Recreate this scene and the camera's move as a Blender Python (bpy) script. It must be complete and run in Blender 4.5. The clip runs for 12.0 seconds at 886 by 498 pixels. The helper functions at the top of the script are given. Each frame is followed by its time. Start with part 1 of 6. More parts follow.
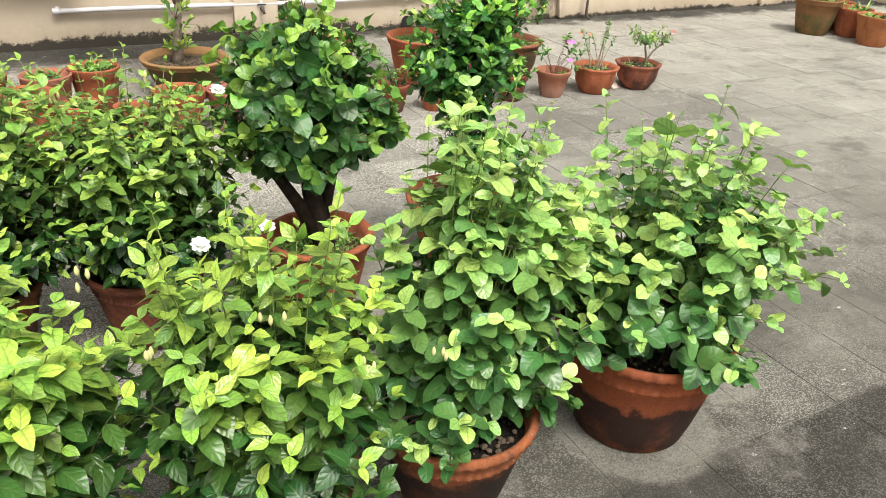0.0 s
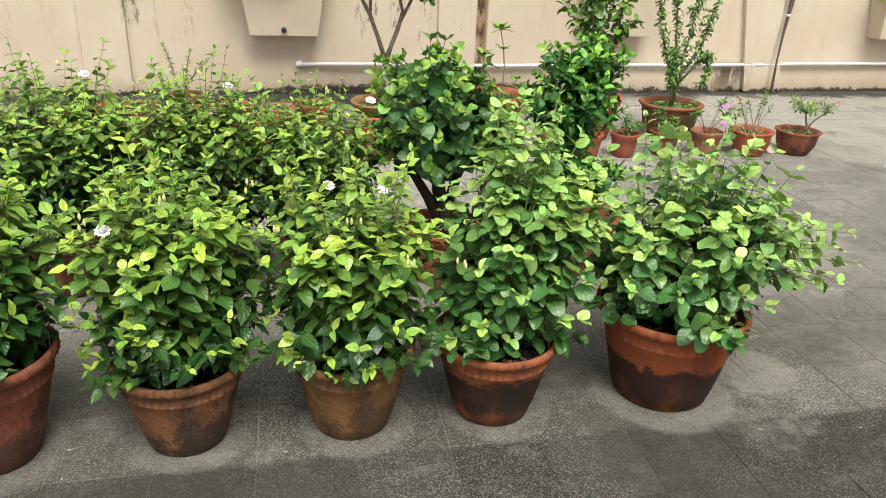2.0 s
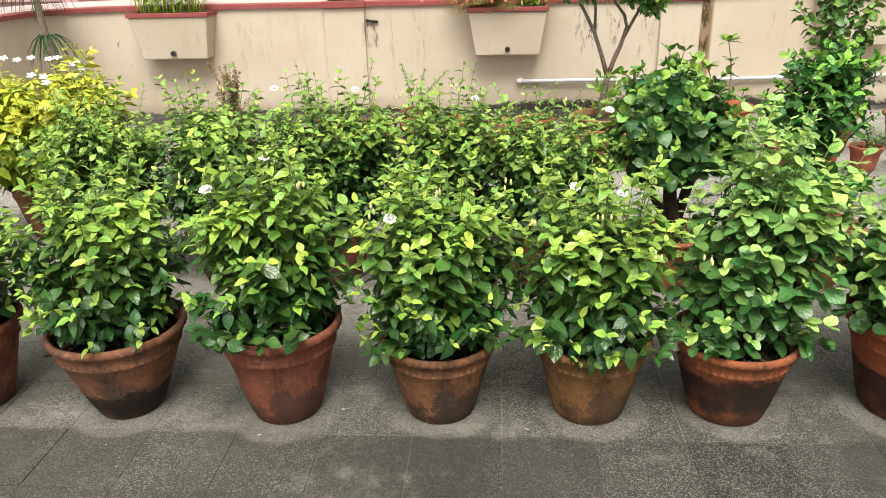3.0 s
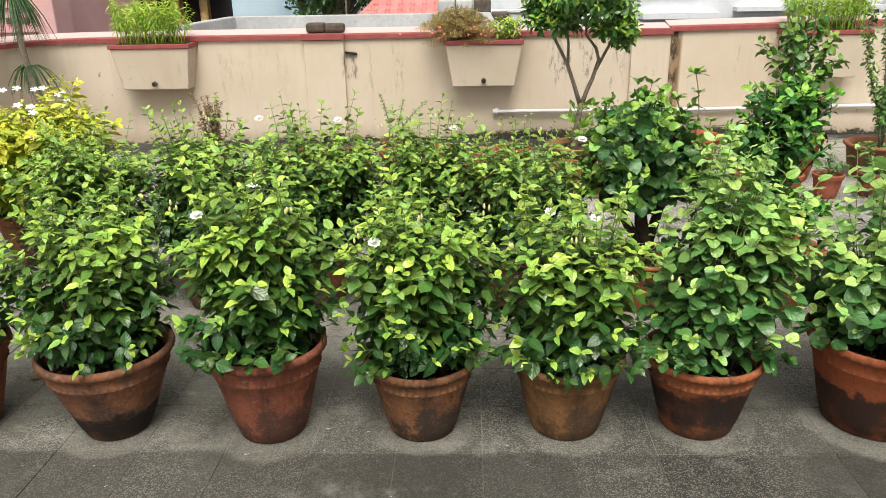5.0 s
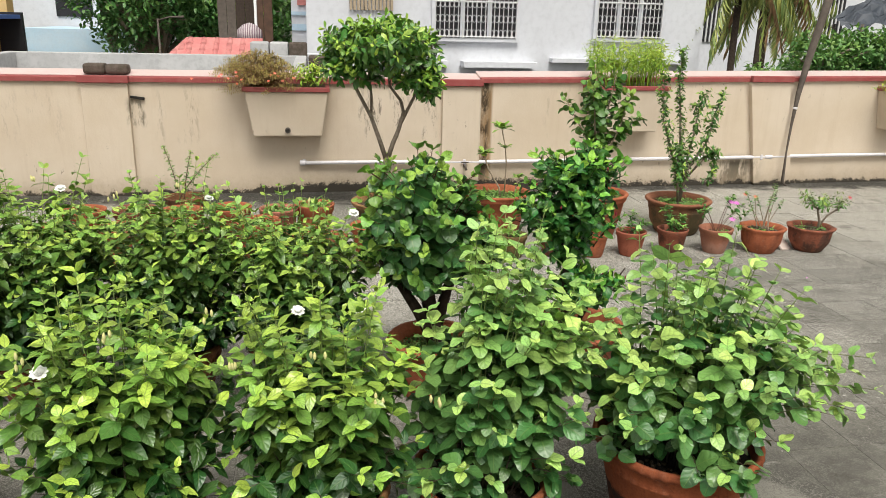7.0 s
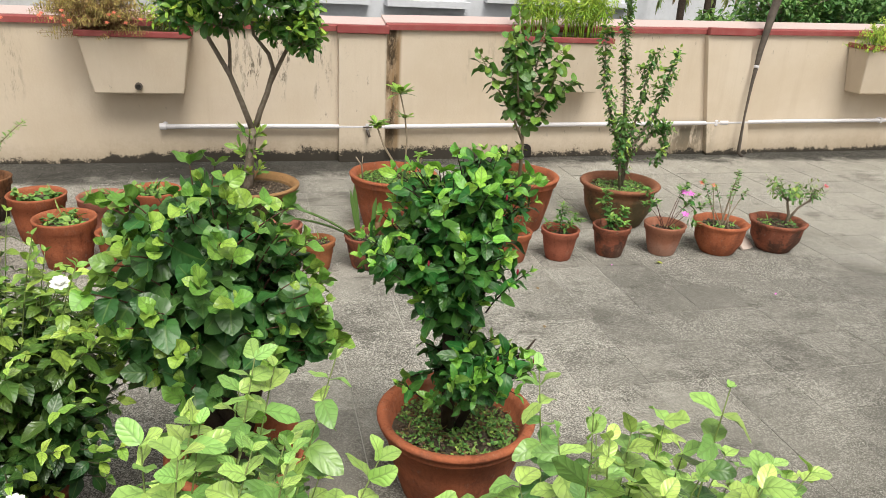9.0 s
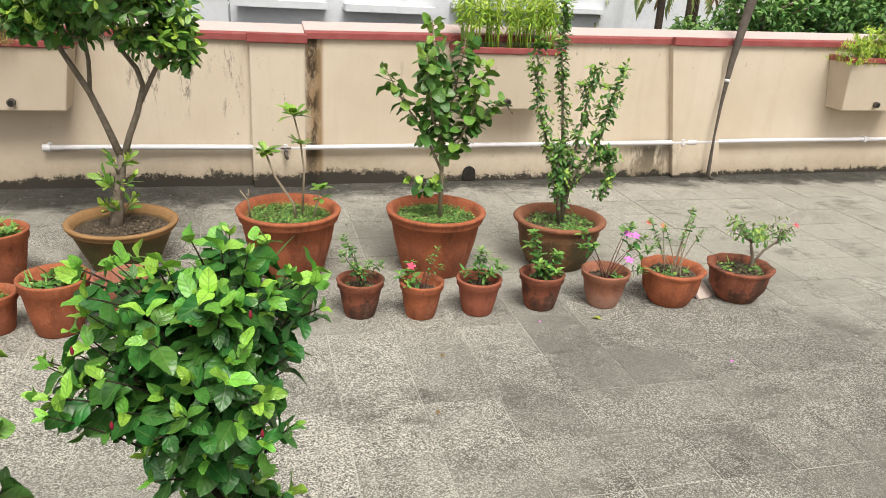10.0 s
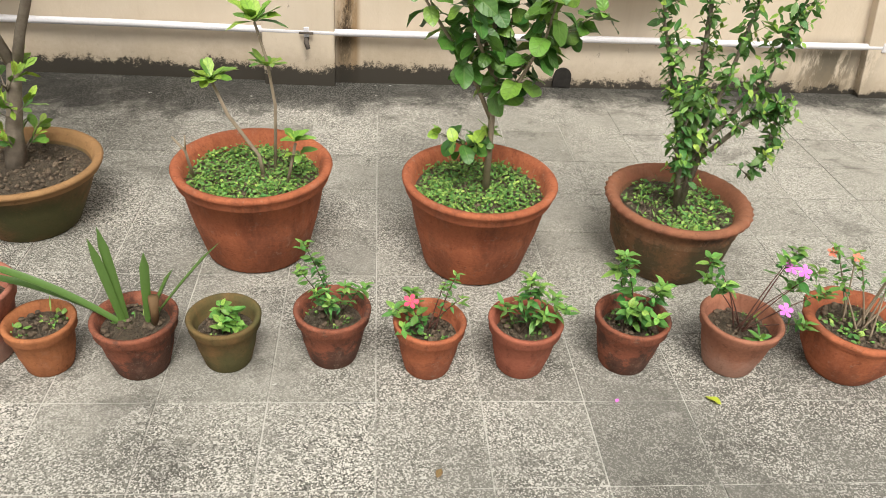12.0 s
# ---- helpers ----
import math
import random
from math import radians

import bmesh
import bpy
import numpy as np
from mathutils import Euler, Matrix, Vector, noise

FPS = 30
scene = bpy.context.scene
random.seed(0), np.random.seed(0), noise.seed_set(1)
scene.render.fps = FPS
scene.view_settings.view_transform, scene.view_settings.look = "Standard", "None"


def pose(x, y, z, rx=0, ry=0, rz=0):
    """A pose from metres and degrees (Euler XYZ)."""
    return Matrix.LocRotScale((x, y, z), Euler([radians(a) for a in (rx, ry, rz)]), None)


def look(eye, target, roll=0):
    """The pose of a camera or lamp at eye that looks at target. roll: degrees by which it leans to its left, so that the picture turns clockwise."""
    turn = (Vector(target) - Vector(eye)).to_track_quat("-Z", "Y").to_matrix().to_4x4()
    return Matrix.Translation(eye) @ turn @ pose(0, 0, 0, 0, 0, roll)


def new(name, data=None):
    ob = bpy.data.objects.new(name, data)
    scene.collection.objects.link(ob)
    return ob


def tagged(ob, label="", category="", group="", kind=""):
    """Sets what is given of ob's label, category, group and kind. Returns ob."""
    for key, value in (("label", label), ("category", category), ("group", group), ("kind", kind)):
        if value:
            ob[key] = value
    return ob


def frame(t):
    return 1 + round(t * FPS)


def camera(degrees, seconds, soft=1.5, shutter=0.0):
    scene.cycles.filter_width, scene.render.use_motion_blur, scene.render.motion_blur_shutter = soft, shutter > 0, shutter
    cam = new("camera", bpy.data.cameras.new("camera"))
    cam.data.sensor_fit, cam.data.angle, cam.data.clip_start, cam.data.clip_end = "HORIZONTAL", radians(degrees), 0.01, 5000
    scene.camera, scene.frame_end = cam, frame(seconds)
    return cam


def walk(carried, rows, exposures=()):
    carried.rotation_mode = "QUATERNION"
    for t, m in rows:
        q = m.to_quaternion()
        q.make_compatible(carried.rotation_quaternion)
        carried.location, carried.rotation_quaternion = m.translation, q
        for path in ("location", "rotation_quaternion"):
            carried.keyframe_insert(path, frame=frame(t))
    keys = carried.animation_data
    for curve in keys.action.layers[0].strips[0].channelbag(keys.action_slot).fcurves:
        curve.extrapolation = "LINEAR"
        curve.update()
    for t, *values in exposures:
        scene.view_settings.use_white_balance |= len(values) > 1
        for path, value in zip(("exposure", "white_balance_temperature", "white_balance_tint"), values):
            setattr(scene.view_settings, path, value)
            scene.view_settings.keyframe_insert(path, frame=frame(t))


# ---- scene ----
cam = camera(61.0, 12.0, soft=0.5)
PATH = [
    (0, (1.102, 0.55, 1.281), (1.969, 2.086, 0.337), 3.5),
    (0.5, (1.102, 0.407, 1.295), (1.826, 2.063, 0.438), 3.4),
    (1, (1.079, 0.193, 1.3), (1.704, 1.915, 0.498), 3.6),
    (1.5, (1.109, -0.001, 1.315), (1.634, 1.757, 0.519), 3.3),
    (2, (1.223, -0.168, 1.289), (1.595, 1.631, 0.498), 2.4),
    (2.5, (1.196, -0.264, 1.294), (1.336, 1.575, 0.519), 0.5),
    (3, (1.07, -0.337, 1.293), (0.932, 1.512, 0.544), -1.5),
    (3.2, (1.041, -0.355, 1.295), (0.81, 1.49, 0.558), -2.2),
    (4.8, (1.059, -0.422, 1.304), (0.913, 1.453, 0.623), -1.5),
    (5, (1.063, -0.429, 1.311), (0.986, 1.451, 0.632), -1.1),
    (5.5, (1.143, -0.393, 1.303), (1.189, 1.492, 0.636), -1.0),
    (6, (1.263, -0.297, 1.286), (1.391, 1.595, 0.648), -0.3),
    (6.5, (1.342, -0.237, 1.315), (1.554, 1.66, 0.72), 0.4),
    (7, (1.353, -0.017, 1.34), (1.685, 1.867, 0.758), 1.4),
    (7.5, (1.445, 0.221, 1.341), (1.874, 2.083, 0.753), 1.8),
    (7.7, (1.516, 0.299, 1.34), (1.967, 2.148, 0.725), 2.0),
    (9.3, (1.982, 1.146, 1.336), (2.453, 2.94, 0.588), 3.3),
    (9.5, (2.103, 1.265, 1.328), (2.589, 3.05, 0.568), 3.1),
    (10, (2.367, 1.462, 1.329), (2.85, 3.266, 0.613), 3.4),
    (10.5, (2.601, 1.761, 1.352), (2.978, 3.6, 0.664), 2.6),
    (11, (2.734, 2.048, 1.358), (2.831, 3.915, 0.648), 0.3),
    (11.5, (2.818, 2.379, 1.325), (2.861, 4.141, 0.38), 1.8),
    (12, (2.854, 2.697, 1.314), (3.042, 4.344, 0.196), 4.5),
]
walk(cam, [(t, look(eye, target, roll)) for t, eye, target, roll in PATH],
     exposures=((0.0, 0.42), (0.5, 0.24), (1.0, 0.1), (1.5, 0.12), (2.0, 0.2), (3.0, 0.38), (5.0, 0.22), (6.5, 0.24), (7.0, 0.02), (7.6, -0.14), (9.5, 0.1), (10.0, 0.15), (10.5, 0.17), (11.0, -0.12), (11.5, -0.01), (12.0, 0.18)))
# ---- world and light: bright overcast sky ----
world = bpy.data.worlds.new("overcast_sky")
scene.world = world
world.use_nodes = True
wn, wl = world.node_tree.nodes, world.node_tree.links
sky = wn.new("ShaderNodeTexSky")
sky.sky_type = "NISHITA"
sky.sun_disc = False
sky.sun_elevation, sky.sun_rotation = radians(62), radians(200)
sky.air_density, sky.dust_density = 1.0, 4.0
grey = wn.new("ShaderNodeRGBToBW")
blend = wn.new("ShaderNodeMix")
blend.data_type = "RGBA"
blend.inputs[0].default_value = 0.95
wl.new(sky.outputs[0], grey.inputs[0])
wl.new(sky.outputs[0], blend.inputs[6])
warm = wn.new("ShaderNodeMix")
warm.data_type, warm.blend_type = "RGBA", "MULTIPLY"
warm.inputs[0].default_value = 1.0
warm.inputs[7].default_value = (1.0, 0.985, 0.94, 1.0)
wl.new(grey.outputs[0], warm.inputs[6])
wl.new(warm.outputs[2], blend.inputs[7])
wl.new(blend.outputs[2], wn["Background"].inputs[0])
wn["Background"].inputs[1].default_value = 0.175

sun_data = bpy.data.lights.new("sun", "SUN")
sun_data.energy, sun_data.angle, sun_data.color = 2.75, radians(25), (1.0, 0.955, 0.88)
sun = new("sun", sun_data)
sun.matrix_world = look((3.0, -3.5, 9.0), (2.0, 2.0, 0.0))
scene.view_settings.exposure = 0.0


# ---- material helpers ----
def nodes_of(name):
    m = bpy.data.materials.new(name)
    m.use_nodes = True
    return m, m.node_tree.nodes, m.node_tree.links, m.node_tree.nodes["Principled BSDF"]


def coords(n, space="Object"):
    return n.new("ShaderNodeTexCoord").outputs[space]


def noise_tex(n, l, vec, scale, detail=4.0, rough=0.6, stretch=None):
    if stretch:
        mp = n.new("ShaderNodeMapping")
        mp.inputs["Scale"].default_value = stretch
        l.new(vec, mp.inputs[0])
        vec = mp.outputs[0]
    t = n.new("ShaderNodeTexNoise")
    t.inputs["Scale"].default_value, t.inputs["Detail"].default_value, t.inputs["Roughness"].default_value = scale, detail, rough
    l.new(vec, t.inputs["Vector"])
    return t.outputs[0]


def ramp(n, l, fac, lo, hi, a=0.0, b=1.0):
    r = n.new("ShaderNodeMapRange")
    r.interpolation_type = "SMOOTHSTEP"
    for i, v in enumerate((lo, hi, a, b)):
        r.inputs[i + 1].default_value = v
    l.new(fac, r.inputs[0])
    return r.outputs[0]


def mix(n, l, fac, a, b, mode="MIX"):
    m = n.new("ShaderNodeMix")
    m.data_type, m.blend_type = "RGBA", mode
    for socket, v in ((m.inputs[0], fac), (m.inputs[6], a), (m.inputs[7], b)):
        if isinstance(v, (int, float)):
            socket.default_value = v
        elif isinstance(v, tuple):
            socket.default_value = (*v, 1.0)
        else:
            l.new(v, socket)
    return m.outputs[2]


def maths(n, l, op, a, b=0.0):
    m = n.new("ShaderNodeMath")
    m.operation = op
    for s, v in ((m.inputs[0], a), (m.inputs[1], b)):
        if isinstance(v, (int, float)):
            s.default_value = v
        else:
            l.new(v, s)
    return m.outputs[0]


def bump(n, l, bsdf, height, strength, dist):
    b = n.new("ShaderNodeBump")
    b.inputs["Strength"].default_value, b.inputs["Distance"].default_value = strength, dist
    l.new(height, b.inputs["Height"])
    l.new(b.outputs[0], bsdf.inputs["Normal"])


def axis(n, l, vec, which):
    s = n.new("ShaderNodeSeparateXYZ")
    l.new(vec, s.inputs[0])
    return s.outputs[which]


# ---- materials ----
def clay(name, light, dark, blotch=0.5, soot=None, moss=0.0, chalk=0.15, moss_top=0.19, worn=0.45, mould=0.0, bloom=0.0, rim=None):
    """Terracotta; soot: (from, to) height of a fired black band with a ragged edge; moss: how green it has grown."""
    m, n, l, b = nodes_of(name)
    co = coords(n)
    big = noise_tex(n, l, co, 9, 5, 0.65)
    fine = noise_tex(n, l, co, 120, 3, 0.7)
    col = mix(n, l, ramp(n, l, big, 0.35, 0.7, 0, blotch), light, dark)
    col = mix(n, l, ramp(n, l, fine, 0.35, 0.75, 0, 0.35), col, tuple(c * 0.55 for c in dark))
    rings = noise_tex(n, l, co, 30, 3, 0.6, (0.3, 0.3, 4.0))
    col = mix(n, l, ramp(n, l, rings, 0.45, 0.75, 0, 0.14), col, tuple(min(1, c * 1.35) for c in light))
    lime = noise_tex(n, l, co, 16, 6, 0.75)
    col = mix(n, l, ramp(n, l, lime, 0.62, 0.78, 0, chalk), col, (0.5, 0.42, 0.36))
    wash = noise_tex(n, l, co, 8, 5, 0.7, (2.2, 2.2, 0.35))
    col = mix(n, l, ramp(n, l, wash, 0.48, 0.7, 0, worn), col, tuple(c * 0.42 for c in dark))
    if mould:
        patch = maths(n, l, "SUBTRACT", noise_tex(n, l, co, 6.5, 8, 0.75), maths(n, l, "MULTIPLY", axis(n, l, co, 2), 0.45))
        col = mix(n, l, ramp(n, l, patch, 0.42, 0.5, 0, mould), col, (0.04, 0.032, 0.026))
        dust = noise_tex(n, l, co, 45, 6, 0.8)
        col = mix(n, l, ramp(n, l, dust, 0.56, 0.7, 0, 0.35), col, (0.4, 0.3, 0.22))
    if bloom:
        foot = maths(n, l, "SUBTRACT", maths(n, l, "MULTIPLY", noise_tex(n, l, co, 13, 7, 0.75), 0.2), axis(n, l, co, 2))
        col = mix(n, l, ramp(n, l, foot, 0.0, 0.07, 0, bloom), col, (0.55, 0.45, 0.39))
    pale = noise_tex(n, l, co, 6, 6, 0.75, (1.6, 1.6, 0.8))
    col = mix(n, l, ramp(n, l, pale, 0.56, 0.75, 0, 0.35), col, (0.42, 0.24, 0.17))
    if moss:
        gr = noise_tex(n, l, co, 7, 4, 0.6)
        rise = maths(n, l, "ADD", axis(n, l, co, 2), maths(n, l, "MULTIPLY", gr, 0.08))
        grown = maths(n, l, "MULTIPLY", ramp(n, l, gr, 0.3, 0.6, 0.25 * moss, moss), ramp(n, l, rise, moss_top, moss_top + 0.05, 1, 0.12))
        col = mix(n, l, grown, col, (0.075, 0.08, 0.03))
    if rim:
        edge = maths(n, l, "ADD", axis(n, l, co, 2), maths(n, l, "MULTIPLY", big, 0.02))
        col = mix(n, l, maths(n, l, "MULTIPLY", ramp(n, l, edge, rim[0], rim[0] + 0.008), ramp(n, l, lime, 0.3, 0.55, 0.9, 0.55)), col, rim[1])
    if soot:
        z = axis(n, l, co, 2)
        wob = maths(n, l, "MULTIPLY", maths(n, l, "SUBTRACT", noise_tex(n, l, co, 14, 5, 0.7), 0.5), 0.12)
        z = maths(n, l, "ADD", z, wob)
        top = ramp(n, l, z, soot[1] - 0.012, soot[1] + 0.012, 1, 0)
        low = ramp(n, l, z, soot[0] - 0.03, soot[0] + 0.03, 0.25, 1)
        low = maths(n, l, "MULTIPLY", low, ramp(n, l, noise_tex(n, l, co, 6, 5, 0.7), 0.3, 0.5, 0.7, 1))
        col = mix(n, l, maths(n, l, "MULTIPLY", maths(n, l, "MULTIPLY", top, low), 0.93), col, (0.018, 0.014, 0.012))
    b.inputs["Roughness"].default_value = 0.88
    b.inputs["Specular IOR Level"].default_value = 0.25
    scuff = noise_tex(n, l, co, 30, 8, 0.8)
    col = mix(n, l, ramp(n, l, scuff, 0.55, 0.7, 0, 0.45), col, tuple(c * 0.3 for c in dark))
    col = mix(n, l, ramp(n, l, scuff, 0.3, 0.42, 0.22, 0), col, tuple(min(1, c * 1.5) for c in light))
    l.new(col, b.inputs["Base Color"])
    bump(n, l, b, maths(n, l, "ADD", maths(n, l, "ADD", big, fine), maths(n, l, "MULTIPLY", rings, 0.2)), 0.45, 0.003)
    return m


def leaf_mat(name, old, young, gloss=0.38, vein=(0.3, 0.45, 0.12)):
    m, n, l, b = nodes_of(name)
    isl = n.new("ShaderNodeNewGeometry").outputs["Random Per Island"]
    at = n.new("ShaderNodeAttribute")
    at.attribute_name = "young"
    ve = n.new("ShaderNodeAttribute")
    ve.attribute_name = "vein"
    col = mix(n, l, at.outputs["Fac"], old, young)
    col = mix(n, l, ramp(n, l, isl, 0, 1, 0, 0.35), col, tuple(c * 0.5 for c in old))
    hue = n.new("ShaderNodeHueSaturation")
    l.new(ramp(n, l, isl, 0, 1, 0.48, 0.52), hue.inputs["Hue"])
    l.new(maths(n, l, "ADD", maths(n, l, "MULTIPLY", maths(n, l, "FRACT", maths(n, l, "MULTIPLY", isl, 37.0)), 0.5), 0.75), hue.inputs["Value"])
    l.new(col, hue.inputs["Color"])
    rib = ramp(n, l, ve.outputs["Fac"], 0.88, 1.0, 0, 0.4)
    col = mix(n, l, rib, hue.outputs[0], vein)
    mott = noise_tex(n, l, coords(n), 95, 2, 0.6)
    col = mix(n, l, ramp(n, l, mott, 0.4, 0.7, 0, 0.2), col, tuple(c * 0.6 for c in old))
    al = n.new("ShaderNodeAttribute")
    al.attribute_name = "along"
    ac = n.new("ShaderNodeAttribute")
    ac.attribute_name = "across"
    phase = maths(n, l, "SUBTRACT", maths(n, l, "MULTIPLY", al.outputs["Fac"], 27.0), maths(n, l, "MULTIPLY", ac.outputs["Fac"], 9.0))
    phase = maths(n, l, "ADD", phase, maths(n, l, "MULTIPLY", noise_tex(n, l, coords(n), 60, 2, 0.6), 7.0))
    pucker = maths(n, l, "MULTIPLY", maths(n, l, "ABSOLUTE", maths(n, l, "SINE", maths(n, l, "MULTIPLY", phase, 0.5))), ramp(n, l, ac.outputs["Fac"], 0.0, 0.25, 0.0, 1.0))
    col = mix(n, l, ramp(n, l, pucker, 0.0, 0.35, 0.32, 0.0), col, tuple(c * 0.45 for c in old))
    l.new(col, b.inputs["Base Color"])
    l.new(maths(n, l, "ADD", gloss, maths(n, l, "MULTIPLY", isl, 0.14)), b.inputs["Roughness"])
    b.inputs["Specular IOR Level"].default_value = 0.55
    bump(n, l, b, maths(n, l, "ADD", maths(n, l, "MULTIPLY", mott, 0.6), maths(n, l, "MULTIPLY", pucker, 0.45)), 0.45, 0.0025)
    tr = n.new("ShaderNodeBsdfTranslucent")
    l.new(mix(n, l, 0.1, col, young), tr.inputs["Color"])
    ms = n.new("ShaderNodeMixShader")
    ms.inputs[0].default_value = 0.08
    l.new(b.outputs[0], ms.inputs[1])
    l.new(tr.outputs[0], ms.inputs[2])
    l.new(ms.outputs[0], n["Material Output"].inputs[0])
    return m


def plain(name, base, second, scale=20, rough=0.7, amount=0.5, metal=0.0, bumpy=0.3, dist=0.002):
    """A two-tone surface with broad and fine variation."""
    m, n, l, b = nodes_of(name)
    co = coords(n)
    a = noise_tex(n, l, co, scale, 5, 0.6)
    f = noise_tex(n, l, co, scale * 9, 3, 0.6)
    col = mix(n, l, ramp(n, l, a, 0.35, 0.7, 0, amount), base, second)
    col = mix(n, l, ramp(n, l, f, 0.4, 0.75, 0, amount * 0.5), col, tuple(c * 0.7 for c in second))
    l.new(col, b.inputs["Base Color"])
    b.inputs["Roughness"].default_value, b.inputs["Metallic"].default_value = rough, metal
    b.inputs["Specular IOR Level"].default_value = 0.3
    if bumpy:
        bump(n, l, b, maths(n, l, "ADD", a, f), bumpy, dist)
    return m


def floor_material(joint=False):
    """Weathered cement slabs: exposed grit in patches, a dark front strip, lime smears and rings left by pots."""
    m, n, l, b = nodes_of("slab_joint_mortar" if joint else "weathered_cement")
    geo = n.new("ShaderNodeNewGeometry").outputs["Position"]
    isle = n.new("ShaderNodeNewGeometry").outputs["Random Per Island"]
    per = maths(n, l, "FRACT", maths(n, l, "ADD", n.new("ShaderNodeObjectInfo").outputs["Random"], isle))
    x, y = axis(n, l, geo, 0), axis(n, l, geo, 1)
    patch = noise_tex(n, l, geo, 0.9, 5, 0.6)
    patch2 = noise_tex(n, l, geo, 3.5, 6, 0.7)
    cloud = noise_tex(n, l, geo, 1.9, 8, 0.72)
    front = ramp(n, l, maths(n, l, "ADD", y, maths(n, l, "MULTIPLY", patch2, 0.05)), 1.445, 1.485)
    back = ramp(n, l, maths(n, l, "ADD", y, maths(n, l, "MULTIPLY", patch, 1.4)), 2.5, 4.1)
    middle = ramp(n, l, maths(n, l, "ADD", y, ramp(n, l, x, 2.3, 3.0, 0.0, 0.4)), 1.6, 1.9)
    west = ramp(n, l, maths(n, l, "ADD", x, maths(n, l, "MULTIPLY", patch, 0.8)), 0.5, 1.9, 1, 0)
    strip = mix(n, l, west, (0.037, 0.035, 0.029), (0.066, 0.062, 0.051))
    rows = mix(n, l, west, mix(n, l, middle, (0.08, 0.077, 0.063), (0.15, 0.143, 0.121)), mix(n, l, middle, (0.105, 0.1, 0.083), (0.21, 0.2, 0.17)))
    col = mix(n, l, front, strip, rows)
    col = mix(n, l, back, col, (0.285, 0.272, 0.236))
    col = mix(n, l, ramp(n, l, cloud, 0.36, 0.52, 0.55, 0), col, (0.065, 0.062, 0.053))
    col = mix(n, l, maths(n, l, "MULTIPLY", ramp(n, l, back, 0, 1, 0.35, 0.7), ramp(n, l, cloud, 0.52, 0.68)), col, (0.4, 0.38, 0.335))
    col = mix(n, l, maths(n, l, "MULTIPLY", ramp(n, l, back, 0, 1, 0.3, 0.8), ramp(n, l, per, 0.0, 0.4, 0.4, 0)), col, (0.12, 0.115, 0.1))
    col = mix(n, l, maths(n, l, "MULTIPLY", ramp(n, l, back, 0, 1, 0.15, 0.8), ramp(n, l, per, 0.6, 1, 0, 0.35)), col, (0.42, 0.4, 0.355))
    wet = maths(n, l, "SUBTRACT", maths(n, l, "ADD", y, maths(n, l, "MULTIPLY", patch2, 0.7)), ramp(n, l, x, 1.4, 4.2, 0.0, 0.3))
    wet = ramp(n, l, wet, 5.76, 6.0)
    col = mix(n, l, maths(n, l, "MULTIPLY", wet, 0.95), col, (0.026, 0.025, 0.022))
    far = maths(n, l, "ADD", maths(n, l, "MULTIPLY", maths(n, l, "ABSOLUTE", maths(n, l, "SUBTRACT", x, 4.0)), 0.7), maths(n, l, "ABSOLUTE", maths(n, l, "SUBTRACT", y, 3.55)))
    col = mix(n, l, ramp(n, l, maths(n, l, "ADD", far, maths(n, l, "MULTIPLY", patch2, 0.9)), 1.0, 1.7, 0.6, 0), col, (0.115, 0.11, 0.096))
    bare = maths(n, l, "MULTIPLY", ramp(n, l, maths(n, l, "ADD", x, maths(n, l, "MULTIPLY", patch2, 0.6)), 3.3, 4.1), maths(n, l, "MULTIPLY", ramp(n, l, y, 4.1, 4.5), ramp(n, l, wet, 0, 1, 1, 0)))
    col = mix(n, l, maths(n, l, "MULTIPLY", bare, 0.5), col, (0.37, 0.35, 0.3))
    mottle = noise_tex(n, l, geo, 6.5, 9, 0.76)
    col = mix(n, l, maths(n, l, "MULTIPLY", ramp(n, l, mottle, 0.52, 0.66), maths(n, l, "MULTIPLY", ramp(n, l, front, 0, 1, 0.3, 1), ramp(n, l, back, 0, 1, 0.45, 0.25))), col, (0.25, 0.238, 0.205))
    col = mix(n, l, ramp(n, l, mottle, 0.34, 0.47, 0.5, 0), col, (0.055, 0.053, 0.042))
    # exposed grit: small pale and dark stones, worn bare only in stretches
    grain = n.new("ShaderNodeTexVoronoi")
    grain.inputs["Scale"].default_value = 300
    l.new(geo, grain.inputs["Vector"])
    stone = axis(n, l, grain.outputs["Color"], 0)
    soft = noise_tex(n, l, geo, 150, 3, 0.7)
    stone = maths(n, l, "ADD", maths(n, l, "MULTIPLY", stone, 0.75), maths(n, l, "MULTIPLY", soft, 0.5))
    show = ramp(n, l, noise_tex(n, l, geo, 1.3, 6, 0.66), 0.38, 0.56, 0.3, 1.0)
    show = maths(n, l, "MULTIPLY", show, maths(n, l, "MULTIPLY", ramp(n, l, per, 0.0, 1.0, 0.6, 1.0), ramp(n, l, x, 2.9, 3.5, 1.0, 0.8)))
    show = maths(n, l, "MULTIPLY", show, ramp(n, l, wet, 0, 1, 1, 0.25))
    col = mix(n, l, maths(n, l, "MULTIPLY", ramp(n, l, stone, 0.74, 0.8, 0, 1.0), maths(n, l, "MULTIPLY", show, maths(n, l, "MULTIPLY", ramp(n, l, front, 0, 1, 0.6, 1), ramp(n, l, back, 0, 1, 0.3, 1.0)))), col, (0.62, 0.59, 0.53))
    col = mix(n, l, maths(n, l, "MULTIPLY", ramp(n, l, stone, 0.4, 0.48, 0.85, 0), maths(n, l, "MULTIPLY", show, ramp(n, l, back, 0, 1, 0.5, 1.0))), col, (0.045, 0.043, 0.036))
